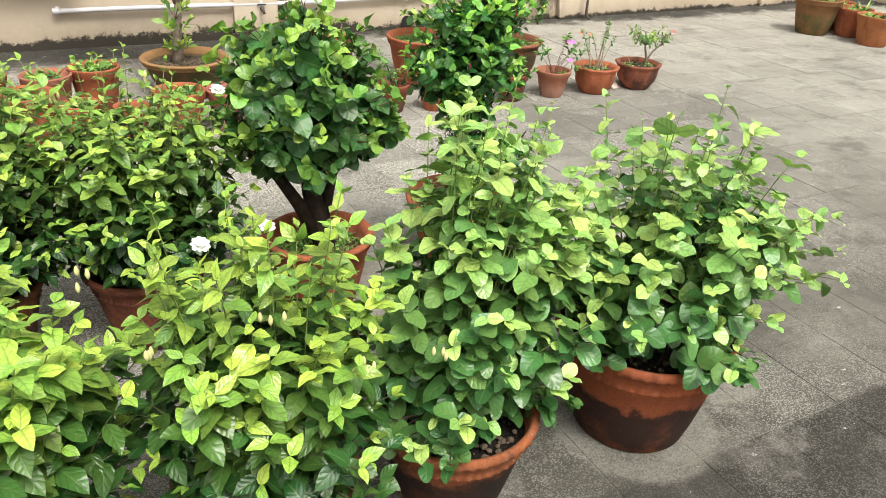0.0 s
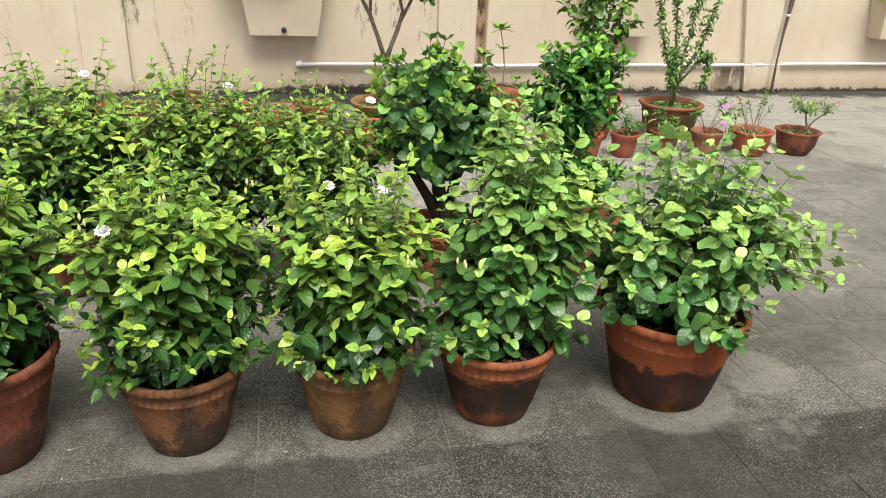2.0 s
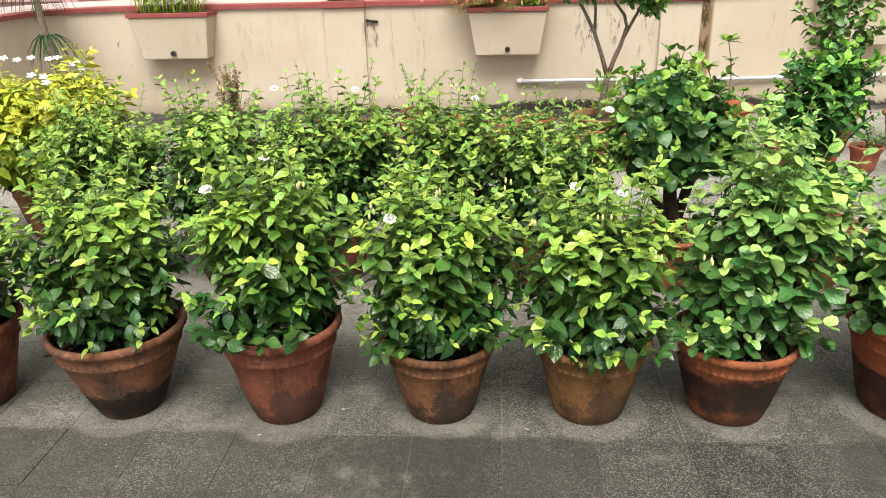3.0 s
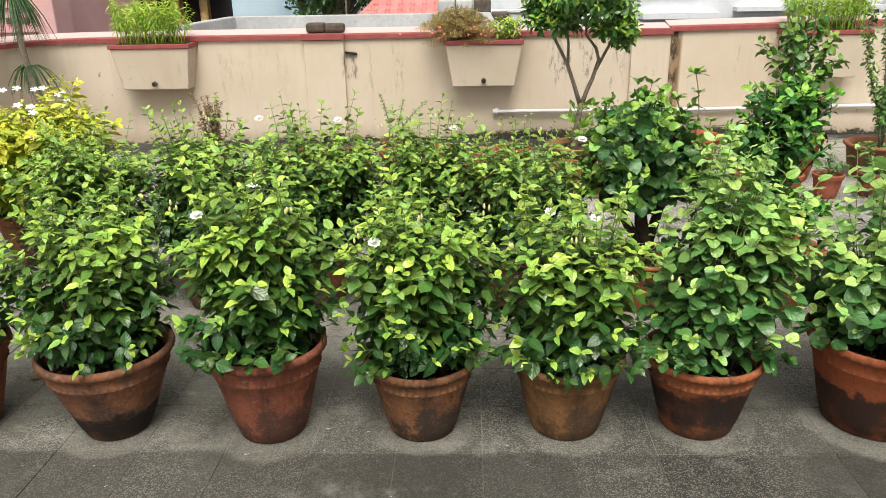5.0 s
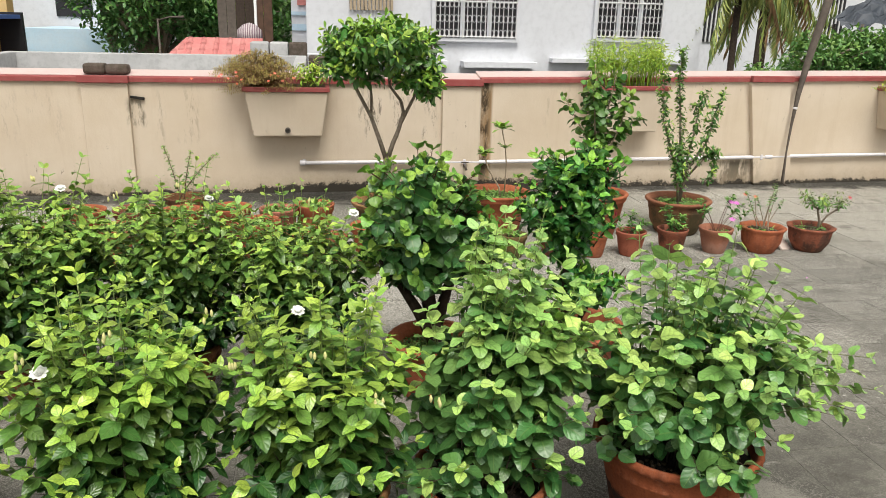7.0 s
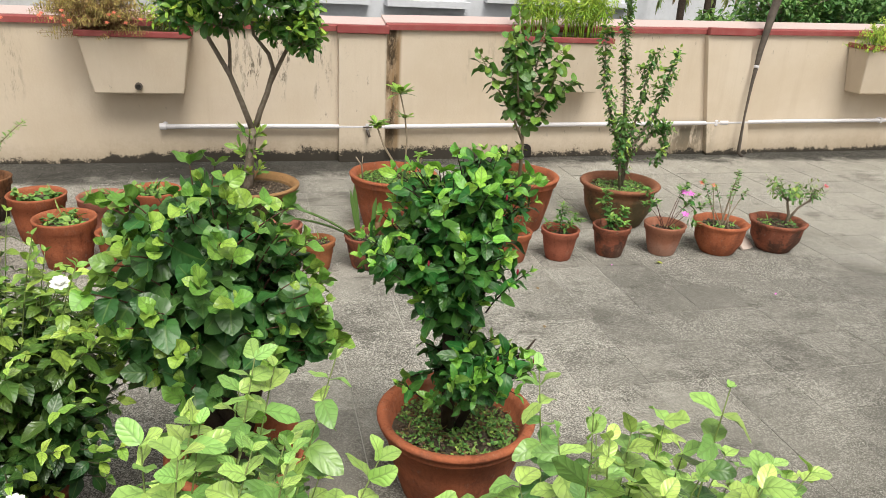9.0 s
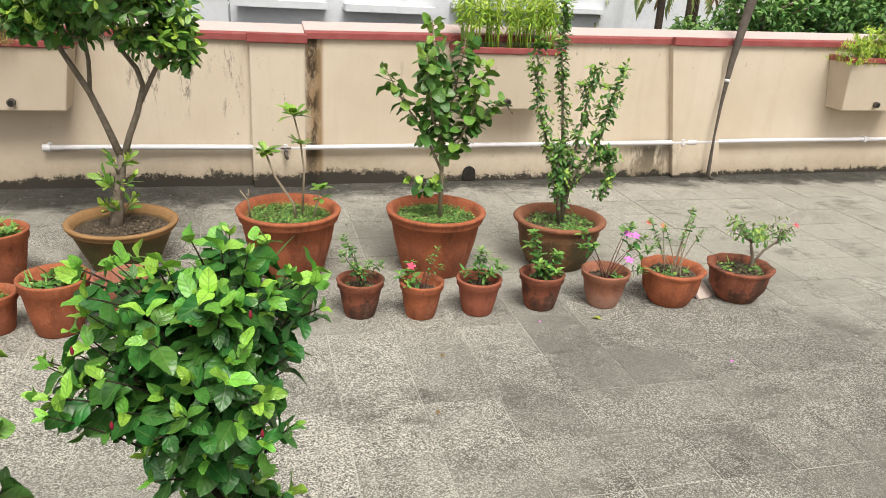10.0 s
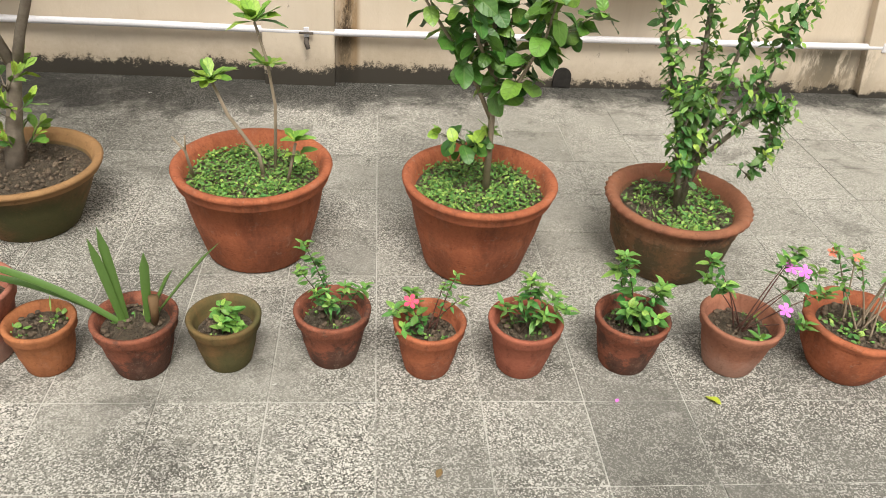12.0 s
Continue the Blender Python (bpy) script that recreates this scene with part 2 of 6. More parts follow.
    lime = noise_tex(n, l, geo, 2.2, 9, 0.78, (1.0, 2.0, 1.0))
    col = mix(n, l, maths(n, l, "MULTIPLY", ramp(n, l, lime, 0.57, 0.7, 0, 0.5), maths(n, l, "MULTIPLY", ramp(n, l, front, 0, 1, 0.2, 1), ramp(n, l, wet, 0, 1, 1, 0.3))), col, (0.48, 0.46, 0.41))
    stain = noise_tex(n, l, geo, 2.4, 8, 0.7, (1.0, 1.5, 1.0))
    col = mix(n, l, ramp(n, l, stain, 0.55, 0.65, 0, 0.45), col, (0.07, 0.066, 0.056))
    chips = noise_tex(n, l, geo, 17, 4, 0.62, (1.0, 2.0, 1.0))
    col = mix(n, l, ramp(n, l, chips, 0.685, 0.72, 0, 0.8), col, (0.56, 0.54, 0.49))
    if joint:
        laid = maths(n, l, "MULTIPLY", maths(n, l, "MULTIPLY", ramp(n, l, y, -0.17, -0.14), ramp(n, l, y, 5.67, 5.69, 1, 0)), maths(n, l, "MULTIPLY", ramp(n, l, wet, 0, 0.6, 1, 0.1), ramp(n, l, back, 0, 1, 0.25, 1)))
        col = mix(n, l, maths(n, l, "MULTIPLY", laid, maths(n, l, "MULTIPLY", ramp(n, l, patch2, 0.38, 0.6, 0.2, 0.95), ramp(n, l, front, 0, 1, 0.35, 1))), col, (0.5, 0.48, 0.43))
    wob = maths(n, l, "MULTIPLY", maths(n, l, "SUBTRACT", patch2, 0.5), 0.08)
    for cx, cy, rad, amount in ((2.3, 1.62, 0.22, 0.5), (2.64, 1.68, 0.14, 0.9), (1.76, 1.6, 0.17, 0.4), (1.36, 1.59, 0.17, 0.4), (0.92, 1.58, 0.16, 0.35), (0.44, 1.57, 0.18, 0.35), (-0.05, 1.58, 0.18, 0.35)):
        dx, dy = maths(n, l, "SUBTRACT", x, cx), maths(n, l, "SUBTRACT", y, cy)
        d = maths(n, l, "SQRT", maths(n, l, "ADD", maths(n, l, "MULTIPLY", dx, dx), maths(n, l, "MULTIPLY", dy, dy)))
        ring = maths(n, l, "MULTIPLY", ramp(n, l, maths(n, l, "ADD", d, wob), rad - 0.02, rad + 0.008, amount, 0), maths(n, l, "MULTIPLY", ramp(n, l, mottle, 0.36, 0.56, 0.35, 1.1), ramp(n, l, stone, 0.35, 0.75, 0.6, 1.1)))
        col = mix(n, l, ring, col, (0.27, 0.258, 0.222))
    l.new(col, b.inputs["Base Color"])
    l.new(ramp(n, l, patch2, 0.3, 0.7, 0.6, 0.9), b.inputs["Roughness"])
    b.inputs["Specular IOR Level"].default_value = 0.15
    bump(n, l, b, maths(n, l, "ADD", stone, patch2), 0.5, 0.004)
    return m


def wall_material():
    """Cream paint with vertical dirt runs, black speckled streaks and a ragged band of mould along the foot."""
    m, n, l, b = nodes_of("cream_paint")
    geo = n.new("ShaderNodeNewGeometry").outputs["Position"]
    z = axis(n, l, geo, 2)
    x = axis(n, l, geo, 0)

    def near(centre, inner, outer):
        return ramp(n, l, maths(n, l, "ABSOLUTE", maths(n, l, "SUBTRACT", x, centre)), inner, outer, 1, 0)

    broad = noise_tex(n, l, geo, 1.6, 5, 0.6)
    col = mix(n, l, ramp(n, l, broad, 0.3, 0.7), (0.57, 0.475, 0.36), (0.635, 0.545, 0.435))
    runs = noise_tex(n, l, geo, 7, 4, 0.65, (1.6, 1.6, 0.12))
    col = mix(n, l, ramp(n, l, runs, 0.5, 0.75, 0, 0.22), col, (0.46, 0.36, 0.25))
    scab = noise_tex(n, l, geo, 11, 7, 0.8, (1.4, 1.4, 0.7))
    col = mix(n, l, maths(n, l, "MULTIPLY", ramp(n, l, scab, 0.6, 0.68), ramp(n, l, broad, 0.48, 0.62, 0, 0.75)), col, (0.16, 0.13, 0.1))
    # speckled black streaks left of the middle pier, and a fainter set by the first pier
    speck = noise_tex(n, l, geo, 26, 6, 0.8, (1.3, 1.3, 0.28))
    columns = ramp(n, l, noise_tex(n, l, geo, 5, 2, 0.5, (1.5, 1.5, 0.3)), 0.46, 0.58)
    height = maths(n, l, "MULTIPLY", ramp(n, l, z, 0.36, 0.48), ramp(n, l, z, 0.62, 0.9, 1, 0.15))
    for centre, half, amount in ((2.05, 0.45, 0.85), (0.35, 0.2, 0.35), (3.4, 0.25, 0.3), (-0.9, 0.6, 0.2)):
        k = maths(n, l, "MULTIPLY", maths(n, l, "MULTIPLY", near(centre, half * 0.5, half), columns), maths(n, l, "MULTIPLY", height, amount))
        col = mix(n, l, maths(n, l, "MULTIPLY", k, ramp(n, l, speck, 0.5, 0.6)), col, (0.09, 0.075, 0.055))
    # leaks beside the piers
    drip = ramp(n, l, noise_tex(n, l, geo, 9, 6, 0.75, (1.5, 1.5, 0.5)), 0.4, 0.56)
    col = mix(n, l, maths(n, l, "MULTIPLY", near(2.735, 0.032, 0.062), ramp(n, l, noise_tex(n, l, geo, 6, 5, 0.7, (2.0, 2.0, 0.4)), 0.3, 0.55, 0.35, 0.9)), col, (0.27, 0.165, 0.075))
    leak = maths(n, l, "MULTIPLY", near(2.722, 0.012, 0.06), drip)
    col = mix(n, l, maths(n, l, "MULTIPLY", leak, 0.95), col, (0.05, 0.035, 0.02))
    leak = maths(n, l, "MULTIPLY", maths(n, l, "MULTIPLY", near(0.06, 0.02, 0.09), drip), maths(n, l, "MULTIPLY", ramp(n, l, z, 0.5, 0.56), ramp(n, l, z, 0.68, 0.76, 1, 0)))
    col = mix(n, l, maths(n, l, "MULTIPLY", leak, 0.9), col, (0.07, 0.06, 0.04))
    leak = maths(n, l, "MULTIPLY", maths(n, l, "MULTIPLY", near(5.03, 0.02, 0.3), drip), ramp(n, l, z, 0.18, 0.3, 1, 0))
    col = mix(n, l, maths(n, l, "MULTIPLY", leak, 0.9), col, (0.1, 0.085, 0.06))
    edge = maths(n, l, "ADD", z, maths(n, l, "MULTIPLY", maths(n, l, "SUBTRACT", noise_tex(n, l, geo, 9, 9, 0.82), 0.5), -0.24))
    reach = ramp(n, l, noise_tex(n, l, geo, 0.8, 3, 0.5), 0.35, 0.6, 0.0, 0.028)
    reach = maths(n, l, "ADD", reach, maths(n, l, "ADD", maths(n, l, "MULTIPLY", near(2.1, 1.0, 1.35), 0.055), maths(n, l, "MULTIPLY", near(5.6, 0.7, 1.6), 0.015)))
    mould = ramp(n, l, maths(n, l, "SUBTRACT", edge, reach), -0.012, 0.014, 0.94, 0)
    stain = ramp(n, l, maths(n, l, "SUBTRACT", edge, reach), -0.02, 0.14, 0.5, 0)
    col = mix(n, l, stain, col, (0.3, 0.23, 0.15))
    col = mix(n, l, mould, col, (0.026, 0.024, 0.02))
    l.new(col, b.inputs["Base Color"])
    b.inputs["Roughness"].default_value = 0.85
    b.inputs["Specular IOR Level"].default_value = 0.2
    bump(n, l, b, maths(n, l, "ADD", noise_tex(n, l, geo, 60, 4, 0.6), scab), 0.3, 0.004)
    return m


CEMENT = floor_material()
MORTAR = floor_material(True)
CREAM = wall_material()
RED_PAINT = plain("red_oxide_paint", (0.29, 0.065, 0.062), (0.35, 0.12, 0.105), 12, 0.6, 0.5)
PINK_CEMENT = plain("faded_pink_cement", (0.6, 0.45, 0.42), (0.55, 0.48, 0.45), 9, 0.85, 0.6)
PVC = plain("white_plastic_pipe", (0.72, 0.7, 0.72), (0.6, 0.58, 0.6), 14, 0.4, 0.4, bumpy=0.05)
# black for dark iron, and for the shade inside holes and the low roof
DARK = plain("hole_shade_and_iron_black", (0.02, 0.018, 0.016), (0.04, 0.035, 0.03), 30, 0.95)
STONE = plain("dark_stone_block", (0.075, 0.06, 0.045), (0.15, 0.12, 0.1), 22, 0.95, 0.8, dist=0.01)
SOIL = plain("dark_potting_soil", (0.34, 0.27, 0.19), (0.1, 0.078, 0.055), 110, 0.98, 0.7, bumpy=1.0, dist=0.02)
# wet soil, blackened further to paint the dark interior of the bushes
DARK_SOIL = plain("wet_shaded_soil", (0.05, 0.04, 0.03), (0.022, 0.018, 0.014), 90, 0.95, 0.7, bumpy=1.0, dist=0.02)
DRY_SOIL = plain("grey_dry_soil", (0.3, 0.235, 0.165), (0.1, 0.078, 0.055), 100, 0.98, 0.7, bumpy=1.0, dist=0.02)
CRUMB = plain("soil_crumb_clay", (0.17, 0.125, 0.085), (0.05, 0.038, 0.028), 25, 0.95, 0.8)
BARK = plain("grey_brown_bark", (0.2, 0.16, 0.12), (0.34, 0.29, 0.23), 35, 0.9, 0.6, bumpy=0.8, dist=0.006)
PALE_BARK = plain("pale_tan_stem", (0.36, 0.29, 0.21), (0.24, 0.19, 0.13), 35, 0.85, 0.5, bumpy=0.5, dist=0.004)
DARK_BARK = plain("dark_woody_stem", (0.035, 0.024, 0.018), (0.08, 0.06, 0.045), 35, 0.9, 0.6, bumpy=0.6, dist=0.005)
def stem_material():
    """Young stems: woody brown at the foot, green above."""
    m, n, l, b = nodes_of("green_stem")
    geo = n.new("ShaderNodeNewGeometry").outputs["Position"]
    v = noise_tex(n, l, geo, 40, 3, 0.6)
    up = maths(n, l, "ADD", axis(n, l, geo, 2), maths(n, l, "MULTIPLY", v, 0.15))
    col = mix(n, l, ramp(n, l, up, 0.42, 0.68), (0.06, 0.045, 0.03), (0.17, 0.24, 0.06))
    l.new(mix(n, l, ramp(n, l, v, 0.4, 0.7, 0, 0.4), col, (0.1, 0.06, 0.03)), b.inputs["Base Color"])
    b.inputs["Roughness"].default_value = 0.6
    return m


GREEN_STEM = stem_material()
RED_STEM = plain("reddish_stem", (0.12, 0.045, 0.035), (0.07, 0.05, 0.03), 40, 0.7, 0.5)
PETAL = plain("white_petal", (0.85, 0.86, 0.8), (0.78, 0.8, 0.7), 60, 0.6, 0.4, bumpy=0)
BUD = plain("cream_bud", (0.75, 0.68, 0.28), (0.7, 0.72, 0.4), 60, 0.6, 0.5, bumpy=0)
PINK = plain("magenta_petal", (0.72, 0.16, 0.62), (0.75, 0.3, 0.68), 60, 0.6, 0.5, bumpy=0)
ROSE = plain("rose_petal", (0.75, 0.06, 0.13), (0.7, 0.12, 0.2), 60, 0.6, 0.5, bumpy=0)
ORANGE = plain("salmon_petal", (0.8, 0.2, 0.12), (0.75, 0.3, 0.2), 60, 0.6, 0.5, bumpy=0)
CRIMSON = plain("dark_red_bud", (0.22, 0.012, 0.03), (0.3, 0.03, 0.05), 60, 0.6, 0.5, bumpy=0)

CLAY_ROSE = clay("old_rose_clay", (0.3, 0.1, 0.056), (0.15, 0.055, 0.035), 0.8, worn=0.55, mould=0.65)
CLAY_RED = clay("bright_red_clay", (0.43, 0.135, 0.062), (0.3, 0.088, 0.043), 0.6, chalk=0.3, mould=0.25)
CLAY_ORANGE = clay("orange_clay", (0.42, 0.16, 0.066), (0.3, 0.11, 0.05), 0.6)
CLAY_SOOT = clay("soot_banded_clay", (0.34, 0.11, 0.042), (0.22, 0.074, 0.036), 0.6, (0.05, 0.17), chalk=0.15, mould=0.6)
CLAY_SOOT_TALL = clay("half_blackened_clay", (0.36, 0.102, 0.04), (0.25, 0.07, 0.032), 0.5, (0.0, 0.155), chalk=0.1)
CLAY_BROWN = clay("weathered_brown_clay", (0.29, 0.128, 0.058), (0.1, 0.05, 0.028), 0.9, chalk=0.2, worn=0.6, mould=0.85)
CLAY_BURNT = clay("burnt_patchy_clay", (0.3, 0.125, 0.062), (0.08, 0.055, 0.042), 0.9, (0.02, 0.1), chalk=0.3, mould=0.5)
CLAY_PINK = clay("chalky_pink_clay", (0.42, 0.17, 0.115), (0.34, 0.13, 0.085), 0.5, chalk=0.35, bloom=0.35)
CLAY_CHALK = clay("chalk_stained_clay", (0.36, 0.115, 0.068), (0.27, 0.085, 0.05), 0.6, chalk=0.8)
CLAY_FADED = clay("faded_brown_clay", (0.37, 0.155, 0.095), (0.27, 0.11, 0.065), 0.7, chalk=0.3, bloom=0.2)
CLAY_OLIVE = clay("olive_brown_clay", (0.29, 0.145, 0.055), (0.13, 0.07, 0.03), 0.9, chalk=0.2, worn=0.6, mould=0.6)
CLAY_MOSS = clay("mossy_clay", (0.3, 0.14, 0.06), (0.16, 0.085, 0.04), 0.8, moss=0.85)
CLAY_BOWL = clay("ochre_rimmed_mossy_clay", (0.27, 0.13, 0.06), (0.12, 0.07, 0.035), 0.8, moss=0.9, rim=(0.184, (0.4, 0.23, 0.1)))
CLAY_ROPE = clay("red_rimmed_mossy_clay", (0.27, 0.12, 0.06), (0.13, 0.07, 0.04), 0.8, moss=0.45, mould=0.6, rim=(0.212, (0.3, 0.115, 0.065)))
CLAY_GREEN = clay("green_grown_clay", (0.3, 0.15, 0.06), (0.16, 0.09, 0.04), 0.8, moss=0.85, moss_top=0.4)

JASMINE = leaf_mat("jasmine_leaf", (0.03, 0.105, 0.022), (0.44, 0.68, 0.1), 0.27)
JASMINE_DARK = leaf_mat("dark_jasmine_leaf", (0.025, 0.09, 0.019), (0.4, 0.63, 0.1), 0.27)
JASMINE_PALE = leaf_mat("pale_jasmine_leaf", (0.072, 0.2, 0.05), (0.5, 0.76, 0.19), 0.27)
HIBISCUS_DARK = leaf_mat("dark_hibiscus_leaf", (0.058, 0.17, 0.038), (0.26, 0.47, 0.07), 0.33)
HIBISCUS = leaf_mat("bright_hibiscus_leaf", (0.042, 0.17, 0.028), (0.28, 0.58, 0.07), 0.33)
TREE_LEAF = leaf_mat("tree_leaf", (0.07, 0.205, 0.032), (0.38, 0.6, 0.075), 0.3)
ROUND_LEAF = leaf_mat("broad_tree_leaf", (0.062, 0.175, 0.028), (0.33, 0.55, 0.075), 0.34)
YELLOW_LEAF = leaf_mat("yellow_green_leaf", (0.27, 0.4, 0.03), (0.68, 0.7, 0.06), 0.4)
SMALL_LEAF = leaf_mat("small_shrub_leaf", (0.07, 0.195, 0.036), (0.32, 0.52, 0.08), 0.36)
WEED = leaf_mat("weed_leaf", (0.1, 0.27, 0.05), (0.44, 0.64, 0.14), 0.45)
SPRIG = leaf_mat("seedling_leaf", (0.06, 0.21, 0.04), (0.3, 0.54, 0.1), 0.38)
GRASSY = leaf_mat("lime_grass_leaf", (0.32, 0.54, 0.045), (0.58, 0.74, 0.1), 0.5)
STRAP = leaf_mat("strap_leaf", (0.05, 0.14, 0.035), (0.2, 0.34, 0.1), 0.4)
RUSTY = leaf_mat("rusty_twig_leaf", (0.34, 0.2, 0.085), (0.5, 0.42, 0.11), 0.6)
STRAW = leaf_mat("dry_brown_leaf", (0.2, 0.11, 0.045), (0.3, 0.19, 0.08), 0.7)
FAR_LEAF = leaf_mat("far_tree_leaf", (0.075, 0.2, 0.045), (0.24, 0.44, 0.09), 0.4)
FROND = leaf_mat("palm_frond_leaf", (0.14, 0.22, 0.05), (0.4, 0.42, 0.1), 0.45)

WHITE_WALL = plain("white_wall_paint", (0.66, 0.675, 0.71), (0.58, 0.59, 0.62), 1.2, 0.85, 0.5, bumpy=0.1)
GREY_SLAB = plain("grey_roof_cement", (0.48, 0.48, 0.48), (0.36, 0.36, 0.36), 2.5, 0.9, 0.7)
BLUE_WALL = plain("pale_blue_wall", (0.45, 0.62, 0.75), (0.6, 0.7, 0.78), 2, 0.85, 0.5, bumpy=0.1)
YELLOW_WALL = plain("ochre_wall", (0.62, 0.42, 0.16), (0.68, 0.5, 0.24), 2, 0.85, 0.5, bumpy=0.1)
PINK_WALL = plain("pink_wall", (0.62, 0.36, 0.36), (0.68, 0.44, 0.42), 2, 0.85, 0.5, bumpy=0.1)
BEIGE = plain("beige_blind", (0.42, 0.34, 0.24), (0.34, 0.27, 0.18), 4, 0.8, 0.5)
ROOF_TILE = plain("red_roof_tile", (0.52, 0.18, 0.17), (0.6, 0.29, 0.26), 5, 0.75, 0.6)
AWNING = plain("blue_awning", (0.08, 0.16, 0.42), (0.12, 0.2, 0.45), 6, 0.6, 0.4)
GRILLE = plain("white_painted_iron", (0.7, 0.7, 0.7), (0.55, 0.54, 0.52), 20, 0.5, 0.4)
# near-black colour stands in for unlit rooms behind openings
DARK_ROOM = plain("unlit_room_black", (0.02, 0.02, 0.022), (0.035, 0.035, 0.04), 4, 0.5, 0.4, bumpy=0)
STREET = plain("street_ground", (0.16, 0.15, 0.13), (0.1, 0.12, 0.07), 0.3, 0.95, 0.7)
GREY_POLE = plain("weathered_grey_pole", (0.13, 0.108, 0.09), (0.07, 0.058, 0.048), 16, 0.85, 0.7, bumpy=0.5)
RUST_WOOD = plain("red_brown_plank", (0.13, 0.075, 0.05), (0.06, 0.04, 0.03), 9, 0.9, 0.7, bumpy=0.5)
STRIPED, sn, sl, sb = nodes_of("striped_cloth")
bands = sn.new("ShaderNodeTexWave")
bands.inputs["Scale"].default_value, bands.inputs["Distortion"].default_value = 9.0, 1.5
sl.new(coords(sn), bands.inputs["Vector"])
sl.new(mix(sn, sl, ramp(sn, sl, bands.outputs["Fac"], 0.4, 0.6), (0.5, 0.46, 0.46), (0.2, 0.13, 0.16)), sb.inputs["Base Color"])
sb.inputs["Roughness"].default_value = 0.85


# ---- mesh helpers ----
def mesh_object(name, verts, faces, material, parent=None, smooth=False, label=""):
    me = bpy.data.meshes.new(name)
    me.from_pydata([tuple(map(float, v)) for v in verts], [], faces)
    me.materials.append(material)
    if smooth:
        me.polygons.foreach_set("use_smooth", [True] * len(me.polygons))
    ob = new(name, me)
    if parent:
        ob.parent = parent
    if label:
        tagged(ob, label)
    return ob


def part(name, bm, material, parent=None, label="", smooth=False):
    me = bpy.data.meshes.new(name)
    bm.normal_update()
    bm.to_mesh(me)
    bm.free()
    me.materials.append(material)
    if smooth:
        me.polygons.foreach_set("use_smooth", [True] * len(me.polygons))
    ob = new(name, me)
    if parent:
        ob.parent = parent
    if label:
        tagged(ob, label)
    return ob


def holder(name, x, y, z, label, category, group="", kind="", turn=0):
    e = new(name)
    e.empty_display_size = 0.1
    e.matrix_basis = pose(x, y, z, 0, 0, turn)
    return tagged(e, label, category, group, kind)


def box(x0, x1, y0, y1, z0, z1, bevel=0.0, bm=None):
    bm = bm or bmesh.new()
    r = bmesh.ops.create_cube(bm, size=1.0)
    bmesh.ops.scale(bm, vec=(x1 - x0, y1 - y0, z1 - z0), verts=r["verts"])
    bmesh.ops.translate(bm, vec=((x0 + x1) / 2, (y0 + y1) / 2, (z0 + z1) / 2), verts=r["verts"])
    if bevel:
        edges = {e for v in r["verts"] for e in v.link_edges}
        bmesh.ops.bevel(bm, geom=list(edges), offset=bevel, segments=2, profile=0.5, affect="EDGES")
    return bm


def lathe(profile, seg=44, waves=0):
    """Verts and faces of a turned form; profile rows (radius, height, crimp)."""
    verts, faces = [], []
    for r, z, a in profile:
        for i in range(seg):
            th = 2 * math.pi * i / seg
            w = a * math.sin(waves * th) if a else 0.0
            verts.append(((r + w) * math.cos(th), (r + w) * math.sin(th), z + 0.6 * w))
    k = len(profile)
    for j in range(k - 1):
        for i in range(seg):
            i2 = (i + 1) % seg
            faces.append((j * seg + i, j * seg + i2, (j + 1) * seg + i2, (j + 1) * seg + i))
    faces.append(tuple(reversed(range(seg))))
    return verts, faces


def tube(points, radii, seg=6):
    verts, faces = [], []
    pts = [Vector(p) for p in points]
    for i, p in enumerate(pts):
        d = (pts[min(i + 1, len(pts) - 1)] - pts[max(i - 1, 0)]).normalized()
        a = d.cross(Vector((0.3, 0.9, 0.2))).normalized()
        b = d.cross(a)
        for k in range(seg):
            th = 2 * math.pi * k / seg
            verts.append(p + (a * math.cos(th) + b * math.sin(th)) * radii[i])
    for i in range(len(pts) - 1):
        for k in range(seg):
            k2 = (k + 1) % seg
            faces.append((i * seg + k, i * seg + k2, (i + 1) * seg + k2, (i + 1) * seg + k))
    faces.append(tuple(range(seg))[::-1])
    faces.append(tuple((len(pts) - 1) * seg + k for k in range(seg)))
    return verts, faces


def join(chunks):
    verts, faces = [], []
    for v, f in chunks:
        o = len(verts)
        verts.extend(v)
        faces.extend(tuple(i + o for i in q) for q in f)
    return verts, faces


OVATE = ((0.07, 0.34), (0.2, 0.76), (0.38, 1.0), (0.56, 0.94), (0.76, 0.64), (0.91, 0.27))
TOOTHED = ((0.05, 0.5), (0.15, 0.86), (0.19, 0.83), (0.32, 1.02), (0.37, 0.97), (0.5, 1.02), (0.55, 0.95), (0.67, 0.87), (0.72, 0.77), (0.83, 0.57), (0.87, 0.46), (0.94, 0.24))
OBOVATE = ((0.25, 0.45), (0.6, 1.0), (0.86, 0.72))
ROUND = ((0.05, 0.42), (0.17, 0.82), (0.38, 1.0), (0.62, 0.97), (0.82, 0.71), (0.95, 0.34))
OVATE_SMALL = ((0.2, 0.72), (0.5, 1.0), (0.8, 0.58))
LANCE = ((0.2, 0.8), (0.5, 1.0), (0.78, 0.6))


